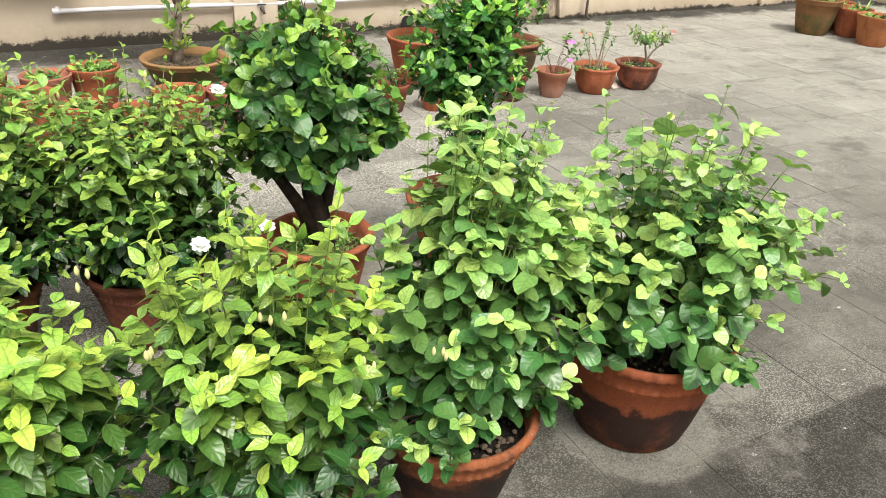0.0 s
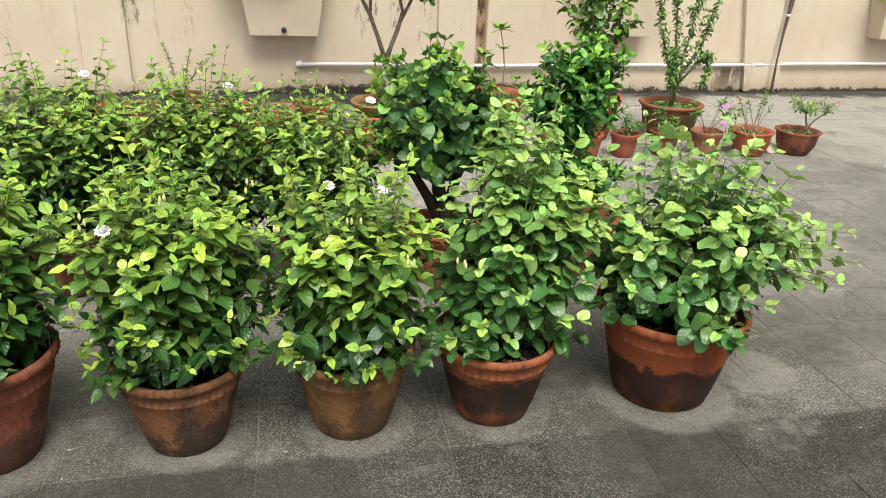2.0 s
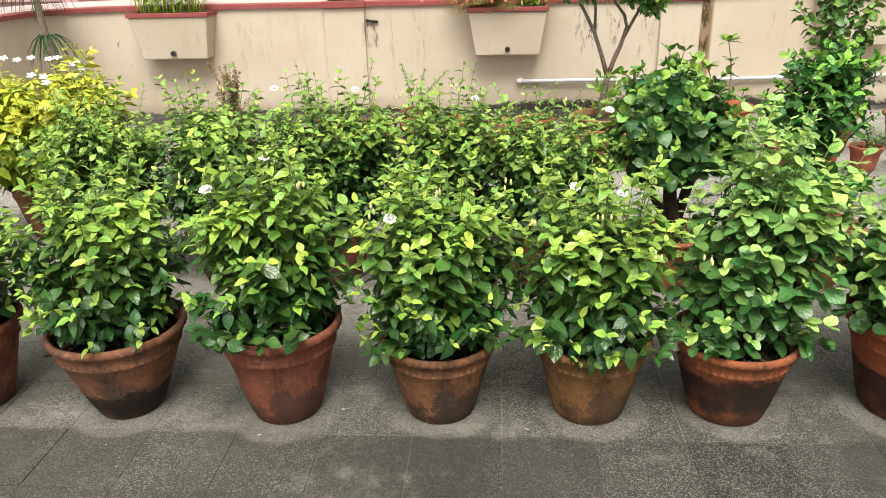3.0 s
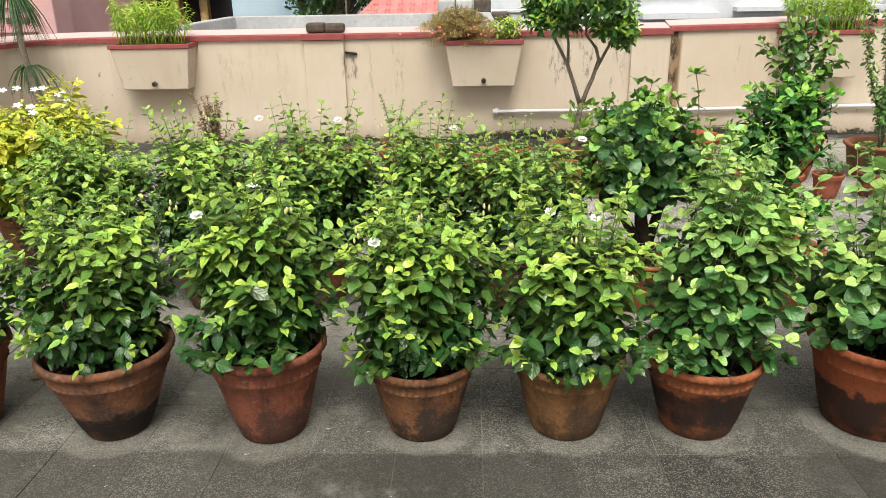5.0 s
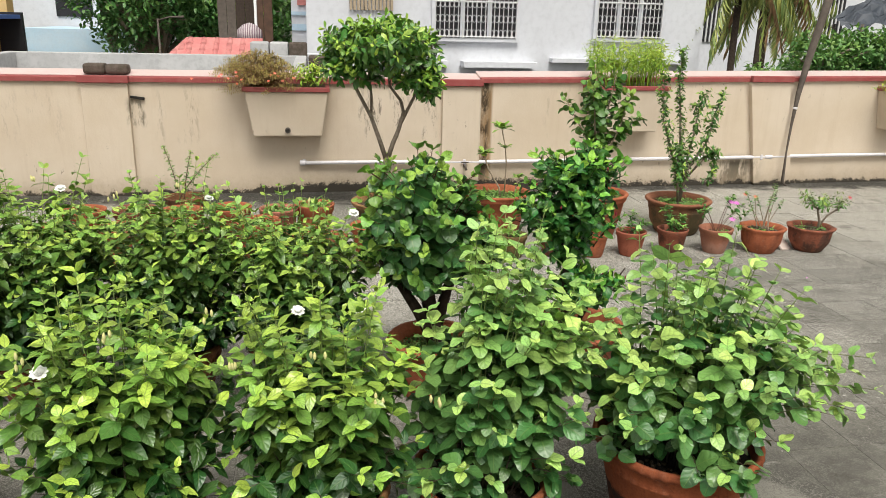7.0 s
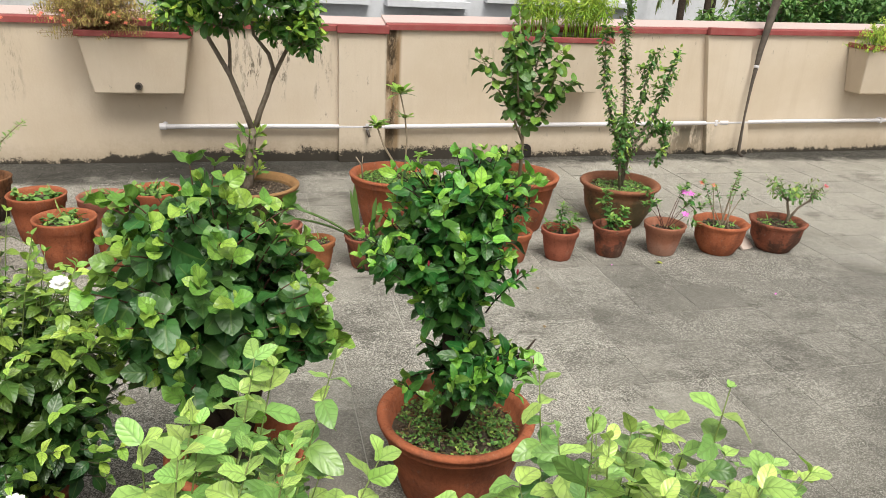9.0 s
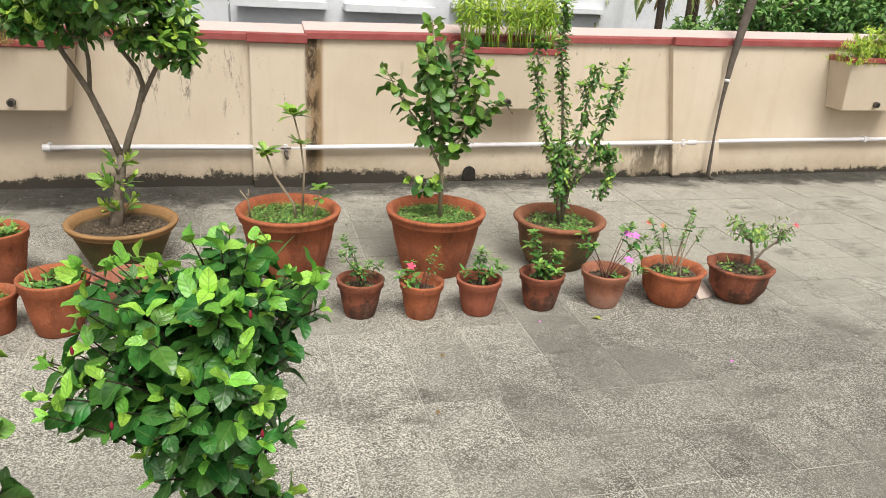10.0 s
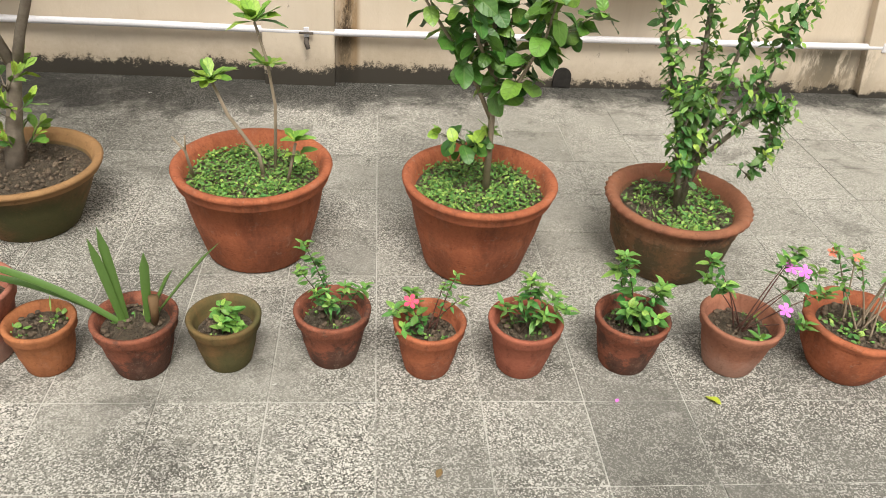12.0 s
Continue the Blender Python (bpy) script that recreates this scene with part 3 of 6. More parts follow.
class Leaves:
    """Collects leaves, each a folded and drooping blade with its own outline, and links them as one mesh."""

    def __init__(self, shape=OVATE, fold=0.25, droop=0.16):
        self.rows, self.shape, self.fold, self.droop = [], shape, fold, droop

    def add(self, p, d, n, length, width, young=0.0):
        self.rows.append((*p, *d, *n, length, width, young))

    def link(self, name, material, parent, label="", rng=None):
        a = np.array(self.rows)
        p, d, nn, ln, wd, yg = a[:, 0:3], a[:, 3:6], a[:, 6:9], a[:, 9:10], a[:, 10:11], a[:, 11]
        d = d / np.linalg.norm(d, axis=1, keepdims=True)
        s = np.cross(d, nn)
        s /= np.linalg.norm(s, axis=1, keepdims=True) + 1e-9
        nn = np.cross(s, d)
        r = rng or np.random.RandomState(len(a))
        fold = self.fold * (0.5 + r.rand(len(a), 1))
        droop = self.droop * (0.2 + 1.6 * r.rand(len(a), 1))
        twist = (r.rand(len(a), 1) - 0.5) * 0.7
        wave = r.rand(len(a), 1) * 6.28
        tpl, vein = [(0.0, 0.0)], [1.0]
        for u, w in self.shape:
            tpl += [(u, w), (u, 0.0), (u, -w)]
            vein += [0.0, 1.0, 0.0]
        tpl.append((1.0, 0.0))
        vein.append(1.0)
        out = []
        for u, v in tpl:
            half = v * wd / 2
            up = fold * abs(v) * wd / 2 + 0.13 * wd * v * np.sin(7 * u + wave + 3 * (v > 0)) - droop * ln * u * u + twist * half * u
            out.append(p + d * ln * u * (1 - 0.15 * droop * u) + s * half + nn * up)
        k = len(tpl)
        verts = np.stack(out, axis=1).reshape(-1, 3)
        f0 = [(0, 1, 2), (0, 2, 3)]
        for j in range(len(self.shape) - 1):
            b = 1 + 3 * j
            f0 += [(b, b + 3, b + 4, b + 1), (b + 1, b + 4, b + 5, b + 2)]
        b = 1 + 3 * (len(self.shape) - 1)
        f0 += [(b, k - 1, b + 1), (b + 1, k - 1, b + 2)]
        faces = [tuple(i * k + q for q in f) for i in range(len(a)) for f in f0]
        ob = mesh_object(name, verts, faces, material, parent, True, label)
        for nm, val in (("vein", np.tile(vein, len(a))), ("along", np.tile([q[0] for q in tpl], len(a))), ("across", np.tile([abs(q[1]) for q in tpl], len(a))), ("young", np.repeat(yg, k))):
            at = ob.data.attributes.new(nm, "FLOAT", "POINT")
            at.data.foreach_set("value", val.astype(np.float32))
        return ob


def bezier(a, b, c, t):
    return a * (1 - t) ** 2 + b * 2 * t * (1 - t) + c * t * t


def shoot(leaves, stems, rng, base, tip, bend, gap, length, width, start=0.3, old=0.0, fresh=0.35, thick=0.003, spread=1.0, pairs=2, flat=0.9, heart=None, lift=0.2, sag=0.0, age=0.0, level=0.0):
    """One shoot from base to tip with pairs of leaves along it; fresh: the share of its length that carries young leaves."""
    base, tip = np.array(base, float), np.array(tip, float)
    mid = np.array([base[0] * 0.6 + tip[0] * 0.4, base[1] * 0.6 + tip[1] * 0.4, base[2] + (tip[2] - base[2]) * bend])
    total = float(np.linalg.norm(tip - base))
    pts = [bezier(base, mid, tip, t) for t in np.linspace(0, 1, 7)]
    stems.append(tube(pts, [thick * (1 - 0.11 * i) for i in range(7)], 5))
    count = max(2, int(total * (1 - start) / gap))
    ang = rng.rand() * 6.28
    for i in range(count + 1):
        t = start + (1 - start) * i / count
        p = bezier(base, mid, tip, t)
        q = bezier(base, mid, tip, min(1.0, t + 0.03)) - bezier(base, mid, tip, t - 0.03)
        q /= np.linalg.norm(q) + 1e-9
        h = np.cross(q, (math.cos(ang), math.sin(ang), 0.2))
        h /= np.linalg.norm(h) + 1e-9
        last = i / count
        sz = (0.48 + 0.52 * rng.rand()) * (1.0 - 0.4 * max(0.0, last - 0.8) * 4)
        yg = min(1.0, age + max(0.0, (last - (1 - fresh)) / max(fresh, 0.01)) + old * rng.rand())
        away = np.zeros(3)
        if heart is not None:
            away = p - np.array(heart)
            away /= np.linalg.norm(away) + 1e-9
        for s in range(pairs):
            hh = h * (1 if s == 0 else -1)
            if pairs > 2:
                th = ang + 6.28 * s / pairs
                e = np.cross(q, h)
                hh = h * math.cos(th) + e * math.sin(th)
            d = hh * spread + lift * q * (1 + 1.5 * (last > 0.9)) + 0.2 * away + rng.randn(3) * 0.2
            d[2] -= sag * rng.rand() * (last < 0.85)
            if level:
                d[2] = d[2] * (1 - level) - 0.08 + 0.45 * (last > 0.85)
            nrm = np.array([0, 0, flat]) + 0.25 * q + 0.4 * away + 0.55 * rng.randn(3)
            leaves.add(p, d, nrm, length * sz, width * sz * (0.85 + 0.3 * rng.rand()), yg)
        ang += 1.57 + 0.4 * rng.randn()


def bush(e, rng, mats, R, zs, H, top, reach, n, leaf, lean=(0.0, 0.0), fresh=0.35, old=0.12, gap=0.036, shape=OVATE, name="foliage", sprigs_up=14, low=0.0, flat=1.9, skirt=()):
    """A rounded bush of leafy shoots over a pot's rim, with thin upright shoots above: foliage and stems."""
    lv, st = Leaves(shape, 0.16, 0.34), []
    body = top - 0.11
    z1 = H + 0.015 + low
    heart = (0, 0, z1 + 0.25 * (body - z1))
    for i in range(n + sprigs_up):
        th = rng.rand() * 6.283
        ripple = 1 + 0.1 * math.sin(3 * th + n) + 0.08 * math.sin(5 * th + 2 * n)
        wide = lambda s: float(np.interp(s, [0, 0.12, 0.35, 0.6, 0.85, 1.0], [R * 0.95, reach * 0.92, reach * 1.02, reach, reach * 0.93, reach * 0.74]))
        br = R * 0.5 * math.sqrt(rng.rand())
        base = (br * math.cos(th), br * math.sin(th), zs)
        if i >= n:
            s, r = 1.0, reach * 0.75 * math.sqrt(rng.rand())
            z = body + 0.02 + 0.13 * rng.rand()
            tip = (r * math.cos(th) + lean[0], r * math.sin(th) + lean[1], z)
            shoot(lv, st, rng, base, tip, 0.65, 0.034, leaf[0] * 0.85, leaf[1] * 0.72, 0.5, old, 0.75, 0.0026, 0.8, flat=1.2, lift=0.4, level=0.5)
            continue
        if rng.rand() < 0.72:
            s = rng.rand() ** 1.15 * 0.9
            r = wide(s) * ripple * (0.72 + 0.36 * rng.rand())
        else:
            s = 0.8 + 0.24 * rng.rand()
            r = wide(s) * math.sqrt(rng.rand())
        z = z1 + (body - z1) * s
        tip = (r * math.cos(th) + lean[0] * s, r * math.sin(th) + lean[1] * s, z)
        shoot(lv, st, rng, base, tip, 0.85 if s < 0.4 else 0.7, gap, leaf[0], leaf[1], 0.3, old * s, fresh * (0.02 + 0.95 * s ** 3) + 0.3 * (rng.rand() < 0.015), 0.0026, flat=flat, heart=heart, age=0.26 * s ** 3, level=0.55 + 0.35 * s)
    rows = []
    for q in lv.rows:
        rr = math.hypot(q[0], q[1])
        if q[2] < H + 0.004 and rr + q[9] * 0.8 > R * 0.9:
            if rr > R * 0.8:
                continue
            q = (*q[:5], abs(q[5]) + 0.5, *q[6:9], q[9] * 0.7, q[10] * 0.7, q[11])
        rows.append(q)
    lv.rows = rows
    for deg, drop in skirt:
        a = math.radians(deg)
        for k in range(3):
            b = a + 0.16 * rng.randn()
            r = R + 0.035 + 0.02 * rng.rand()
            tip = (r * math.cos(b), r * math.sin(b), H + 0.045 - drop * rng.rand())
            shoot(lv, st, rng, (0.5 * R * math.cos(a), 0.5 * R * math.sin(a), H + 0.02), tip, 1.3, 0.026, leaf[0], leaf[1], 0.45, 0.1, 0.25 * (rng.rand() < 0.25), 0.0024, flat=1.6, level=0.7)
    lv.link(name, mats[0], e)
    tagged(mesh_object("branching", *join(st), mats[1], e, True), kind="stuff")
    return lv


# ---- pots ----
def pot(e, R, base, H, material, style="collar", fill=0.055, soil=SOIL, label="", soil_label="dark potting soil"):
    """A turned clay pot with its rim, inside wall and soil. Styles: collar, crimped, bowl, roped, broad."""
    lip, w, seg = 0.016, 0, 44
    if style == "collar":
        c = H * 0.8
        rc = base + (R - base) * 0.78
        prof = [(base * 0.94, 0, 0), (base, 0.006, 0), (base + (rc - base) * 0.5, c * 0.5, 0), (rc - 0.004, c - 0.004, 0), (rc + 0.004, c + 0.003, 0), (R - 0.004, H - 0.012, 0), (R, H - 0.004, 0), (R - 0.004, H, 0), (R - 0.012, H - 0.001, 0)]
        lip = 0.018
    elif style == "broad":
        prof = [(base * 0.94, 0, 0), (base, 0.008, 0), (base + (R - base) * 0.46, H * 0.5, 0), (R * 0.895, H * 0.835, 0), (R * 0.94, H * 0.845, 0), (R * 0.955, H * 0.87, 0), (R * 0.965, H * 0.93, 0), (R - 0.003, H - 0.016, 0), (R, H - 0.006, 0), (R - 0.006, H, 0), (R - 0.022, H - 0.002, 0)]
        lip = 0.034
    elif style == "crimped":
        w, seg = 46, 184
        prof = [(base * 0.94, 0, 0), (base, 0.006, 0), (base + (R * 0.87 - base) * 0.3, H * 0.2, 0), (base + (R * 0.87 - base) * 0.62, H * 0.45, 0), (R * 0.862, H * 0.725, 0),
                (R * 0.882, H * 0.742, 0.0032), (R * 0.888, H * 0.758, 0.0032), (R * 0.872, H * 0.774, 0.0004), (R * 0.915, H * 0.885, 0), (R * 0.925, H * 0.896, 0.001),
                (R * 0.96, H * 0.9, 0.0042), (R * 0.985, H * 0.915, 0.0042), (R, H * 0.95, 0.0006), (R - 0.002, H - 0.004, 0.001), (R - 0.008, H, 0), (R - 0.016, H - 0.003, 0)]
        lip = 0.022
    elif style == "bowl":
        w, seg = 9, 72
        prof = [(base * 0.94, 0, 0), (base, 0.006, 0), (base + (R - base) * 0.6, H * 0.4, 0), (R * 0.9, H * 0.8, 0), (R * 0.91, H * 0.84, 0.003), (R, H * 0.93, 0.004), (R, H - 0.004, 0.003), (R - 0.008, H, 0.001), (R - 0.022, H - 0.004, 0)]
        lip = 0.035
    else:
        w, seg = 40, 120
        prof = [(base * 0.94, 0, 0), (base, 0.008, 0), (base + (R - base) * 0.5, H * 0.36, 0), (R * 0.88, H * 0.66, 0), (R * 0.9, H * 0.7, 0.002), (R * 0.89, H * 0.73, 0), (R * 0.93, H * 0.88, 0), (R, H * 0.91, 0.004), (R + 0.004, H * 0.955, 0.004), (R - 0.004, H, 0.001), (R - 0.024, H - 0.004, 0)]
        lip = 0.04
    zs = H - fill
    prof += [(R - lip, H - 0.02, 0), (R - lip - 0.012, zs - 0.03, 0), (base * 0.5, zs - 0.035, 0)]
    v, f = lathe(prof, seg, w)
    p = mesh_object("pot", v, f, material, e, True, label)
    rs = R - lip - 0.004
    rng = np.random.RandomState(int(R * 1e4) + int(H * 1e3))
    v, f = [(0, 0, zs + 0.008)], []
    for j in range(1, 9):
        for i in range(28):
            th = 6.2832 * i / 28
            rr = rs * j / 8
            v.append((rr * math.cos(th), rr * math.sin(th), zs + (0.0 if j == 8 else 0.012 * (rng.rand() - 0.4))))
    for i in range(28):
        f.append((0, 1 + i, 1 + (i + 1) % 28))
    for j in range(7):
        for i in range(28):
            a, b2 = 1 + j * 28 + i, 1 + j * 28 + (i + 1) % 28
            f.append((a, a + 28, b2 + 28, b2))
    mesh_object("soil", v, f, soil, e, True, soil_label)
    if R < 0.3:
        lumps = []
        for i in range(int(5200 * R * R) + 30):
            q, th, a = rs * 0.9 * math.sqrt(rng.rand()), 6.283 * rng.rand(), 0.0025 + 0.007 * rng.rand() ** 2
            lv, lf = lathe([(0.0004, -a * 0.6, 0), (a * (0.7 + 0.4 * rng.rand()), -a * 0.1, 0), (a * (0.6 + 0.4 * rng.rand()), a * 0.5, 0), (0.0004, a * 0.9, 0)], 5)
            lumps.append(([(p[0] + q * math.cos(th), p[1] + q * math.sin(th), p[2] + zs + 0.006) for p in lv], lf))
        tagged(mesh_object("soil_crumb", *join(lumps), CRUMB, e), kind="stuff")
    return zs


def weeds(e, rng, radius, z, n=260, size=0.016, tall=0.02, mat=None):
    """Low weeds in patches, with bare soil between."""
    lv = Leaves(OVATE_SMALL, 0.2, 0.2)
    spots = [(radius * math.sqrt(rng.rand()), rng.rand() * 6.283, 0.3 + 0.7 * rng.rand()) for i in range(max(3, n // 14))]
    for i in range(n):
        cr, cth, tl = spots[rng.randint(len(spots))]
        x, y = cr * math.cos(cth) + 0.016 * rng.randn(), cr * math.sin(cth) + 0.016 * rng.randn()
        if math.hypot(x, y) > radius:
            continue
        a = rng.rand() * 6.283
        k = size * (0.75 + 1.1 * rng.rand())
        blade = rng.rand() < 0.1
        lv.add((x, y, z + 0.004 + tall * tl * rng.rand()), (math.cos(a), math.sin(a), (0.2 if not blade else 0.9) + 0.6 * rng.rand()), (0.4 * rng.randn(), 0.4 * rng.randn(), 1), k * (2.2 if blade else 1), k * (0.22 if blade else 0.5 + 0.3 * rng.rand()), rng.rand() ** 1.5)
    tagged(lv.link("weed_cover", mat or WEED, e, "low green weeds covering the soil"), kind="stuff")


def flower(e, p, size, material, petals=8, name="flower", label="", rows=2, up=(0, 0, 1)):
    lv = Leaves(OBOVATE, 0.15, 0.1)
    m = Vector(up).to_track_quat("Z", "Y").to_matrix()
    for k in range(rows):
        for i in range(petals):
            th = 6.283 * (i + 0.5 * k) / petals
            d = m @ Vector((math.cos(th), math.sin(th), 0.25 + 0.7 * k))
            nn = m @ Vector((-0.6 * math.cos(th) * k, -0.6 * math.sin(th) * k, 1))
            lv.add(p, d, nn, size * (1 - 0.25 * k), size * 0.62)
    return lv.link(name, material, e, label)


def bud(e, p, size, material, name="bud"):
    prof = [(0.0005, -size, 0), (size * 0.3, -size * 0.6, 0), (size * 0.42, 0, 0), (size * 0.25, size * 0.7, 0), (0.0005, size, 0)]
    v, f = lathe(prof, 8)
    ob = mesh_object(name, v, f, material, e, True)
    ob.location = p
    return ob


# ---- the terrace: floor and parapet ----
WALL_Y, CAP_TOP = 5.97, 0.888
BEND, TURN_BACK = 2.68, 0.033


def wall_y(x):
    """The back wall falls slightly away east of the second pier."""
    return WALL_Y + TURN_BACK * max(0.0, x - BEND)


def lift(x):
    """The coping steps up at the second pier and rises a little eastwards."""
    return 0.018 + 0.012 * (x - BEND) if x > BEND + 0.001 else 0.0


def wall_turn(x):
    return math.degrees(math.atan(TURN_BACK)) if x > BEND else 0.0


floor = tagged(mesh_object("floor", *join([(lambda b: b)(([(-2.9, -4.2, -0.0022), (9.6, -4.2, -0.0022), (9.6, 6.2, -0.0022), (-2.9, 6.2, -0.0022), (-2.9, -4.2, -0.2), (9.6, -4.2, -0.2), (9.6, 6.2, -0.2), (-2.9, 6.2, -0.2)], [(0, 1, 2, 3), (4, 7, 6, 5), (0, 4, 5, 1), (1, 5, 6, 2), (2, 6, 7, 3), (3, 7, 4, 0)]))]), MORTAR), "weathered grey cement terrace floor laid in worn square tiles", "floor", kind="structure")


def sweep(path, prof, closed=False):
    """Sweeps a profile of (outward, height) along a plan line; outward is to the right of the way."""
    verts, faces = [], []
    k = len(prof)
    for i, p in enumerate(path):
        a, b = Vector(path[max(i - 1, 0)]), Vector(path[min(i + 1, len(path) - 1)])
        d = (b - a).normalized()
        nrm = Vector((d.y, -d.x))
        for o, z in prof:
            verts.append((p[0] + nrm.x * o, p[1] + nrm.y * o, z + (lift(p[0]) if z > 0.5 else 0.0)))
    for i in range(len(path) - 1):
        for j in range(k):
            j2 = (j + 1) % k
            faces.append((i * k + j, i * k + j2, (i + 1) * k + j2, (i + 1) * k + j))
    faces.append(tuple(range(k))[::-1])
    faces.append(tuple((len(path) - 1) * k + j for j in range(k)))
    return verts, faces


CORNER = [(-1.98 - 0.6 * math.sin(t), WALL_Y - 0.6 + 0.6 * math.cos(t)) for t in np.linspace(0, math.pi / 2, 9)]
PLAN = [(-2.58, -4.0)] + CORNER[::-1] + [(x, wall_y(x)) for x in (-1.0, 1.0, BEND, BEND + 0.004, 4.0, 5.0, 7.0, 9.5)]
# the way runs left to right along the back wall, so the terrace is on its right side
wall_back = tagged(mesh_object("wall_north", *sweep(PLAN, [(0, -0.01), (0, CAP_TOP - 0.04), (-0.13, CAP_TOP - 0.04), (-0.13, -0.01)]), CREAM), "cream painted parapet wall with mould and dirt streaks", "wall", kind="structure")
cap = tagged(mesh_object("trim", *sweep(PLAN, [(0.022, CAP_TOP - 0.038), (0.022, CAP_TOP - 0.005), (0.014, CAP_TOP), (-0.03, CAP_TOP + 0.004), (-0.03, CAP_TOP - 0.038)]), RED_PAINT), "dark red painted edge along the parapet top", "coping", kind="structure")
cap_top = tagged(mesh_object("trim", *sweep(PLAN, [(-0.032, CAP_TOP - 0.038), (-0.032, CAP_TOP + 0.006), (-0.19, CAP_TOP + 0.04), (-0.19, CAP_TOP - 0.038)]), PINK_CEMENT), "faded pink cement top of the parapet", "coping", kind="structure")
tagged(mesh_object("wall_south", *sweep([(9.5, -4.0), (-2.58, -4.0)], [(0, -0.01), (0, 0.94), (-0.13, 0.94), (-0.13, -0.01)]), CREAM), "plain cream parapet wall", "wall", kind="structure")
tagged(mesh_object("wall_east", *sweep([(9.5, 5.96), (9.5, -4.0)], [(0, -0.01), (0, 0.94), (-0.13, 0.94), (-0.13, -0.01)]), CREAM), "plain cream parapet wall", "wall", kind="structure")

for x0, x1 in ((-0.315, 0.015), (2.37, 2.68), (5.06, 5.43), (7.8, 8.12)):
    k = lift(x1) if x0 > BEND else 0.0
    pier = holder("pier", (x0 + x1) / 2, wall_y((x0 + x1) / 2), 0, "cream painted wall pier with a dark red cap, streaked with dirt", "pier", "piers of the parapet", "structure", wall_turn(x0))
    h = (x1 - x0) / 2
    bm = box(-h, h, -0.045, 0.01, -0.005, CAP_TOP - 0.045 + k, 0.004)
    if 5 < x0 < 6:
        for v in bm.verts:
            v.co.x += 0.15 * (1 - v.co.z / 0.85)
    part("shaft", bm, CREAM, pier)
    part("cap", box(-h - 0.012, h + 0.012, -0.07, -0.024, CAP_TOP - 0.042 + k, CAP_TOP + 0.009 + k, 0.004), RED_PAINT, pier, "dark red painted cap")

bm = box(-0.16, -0.004, -0.06, 0.06, 0, 0.078, 0.02)
box(-0.008, 0.155, -0.055, 0.062, 0, 0.072, 0.022, bm)
stone = tagged(part("stone_block", bm, STONE), "dark weathered stone block lying on the parapet", "stone")
stone.location = (-0.14, 6.04, CAP_TOP + 0.012)

bracket = tagged(part("iron_bracket", box(-0.05, 0.05, -0.02, 0.004, -0.009, 0.009, 0.003), DARK), "short rusty iron bracket stuck in the wall", "bracket", kind="structure")
bracket.matrix_basis = pose(0.07, WALL_Y - 0.003, 0.735, 0, 8, 0)
# the drain hole, a solid black arch in place of its inner dark, and the water pipe
v, f = [], []
for i in range(13):
    th = math.pi * i / 12
    v.append((0.042 * math.cos(th), 0, 0.055 + 0.042 * math.sin(th)))
v += [(-0.042, 0, 0.004), (0.042, 0, 0.004)]
drain = tagged(mesh_object("drain_hole", [(a, 0.0, c) for a, b, c in v] + [(a, 0.012, c) for a, b, c in v], [tuple(range(15))[::-1], tuple(range(15, 30))] + [(i, (i + 1) % 15, 15 + (i + 1) % 15, 15 + i) for i in range(15)], DARK), "black arched drain hole at the foot of the parapet", "drain", kind="structure")
drain.location = (3.725, wall_y(3.725) - 0.014, 0)
drain.rotation_euler = (0, 0, radians(wall_turn(3.7)))

PIPE_Y, PIPE_Z = WALL_Y - 0.032, 0.24
pipe = holder("water_pipe", 1.25, PIPE_Y, PIPE_Z, "white plastic water pipe fixed along the parapet wall", "pipe")
mesh_object("tube", *tube([(x, wall_y(1.25 + x) - WALL_Y, 0.002 * math.sin(3 * x) + 0.006 * max(0.0, x - 2.5)) for x in np.linspace(0, 8.2, 30)], [0.0155] * 30, 12), PVC, pipe, True)
for x in (0.0, 4.07, 7.0):
    py, pz = wall_y(1.25 + x) - WALL_Y, 0.006 * max(0.0, x - 2.5)
    mesh_object("coupling", *tube([(x - 0.035 if x else -0.004, py, pz), (x + 0.035, py, pz)], [0.021, 0.021], 14), PVC, pipe)
mesh_object("elbow", *tube([(0.02, 0.0, 0.0), (0.03, 0.03, 0.012)], [0.017, 0.017], 10), PVC, pipe)
for x in (1.31, 2.45, 4.0, 5.55):
    py, pz = wall_y(1.25 + x) - WALL_Y, 0.006 * max(0.0, x - 2.5)
    part("clip", box(x - 0.012, x + 0.012, py - 0.02, py + 0.03, pz - 0.022, pz + 0.022, 0.004), PVC, pipe)
tap = mesh_object("tap", *join([tube([(1.31, -0.01, -0.03), (1.31, -0.05, -0.03), (1.32, -0.06, -0.06)], [0.011, 0.011, 0.009], 8), tube([(1.28, -0.03, 0.0), (1.34, -0.03, 0.0)], [0.006, 0.006], 6)]), GREY_POLE, pipe, True, "weathered grey tap")

outlet = holder("drain_pipe", 7.45, wall_y(7.45) - 0.03, 0, "short white plastic pipe turned down beside the planter", "pipe")
mesh_object("tube", *tube([(0.0, 0.0, 0.32), (0.015, 0.0, 0.385), (0.07, 0.0, 0.392), (0.3, 0.01, 0.375), (1.2, 0.04, 0.37)], [0.012, 0.014, 0.014, 0.014, 0.014], 10), PVC, outlet, True)

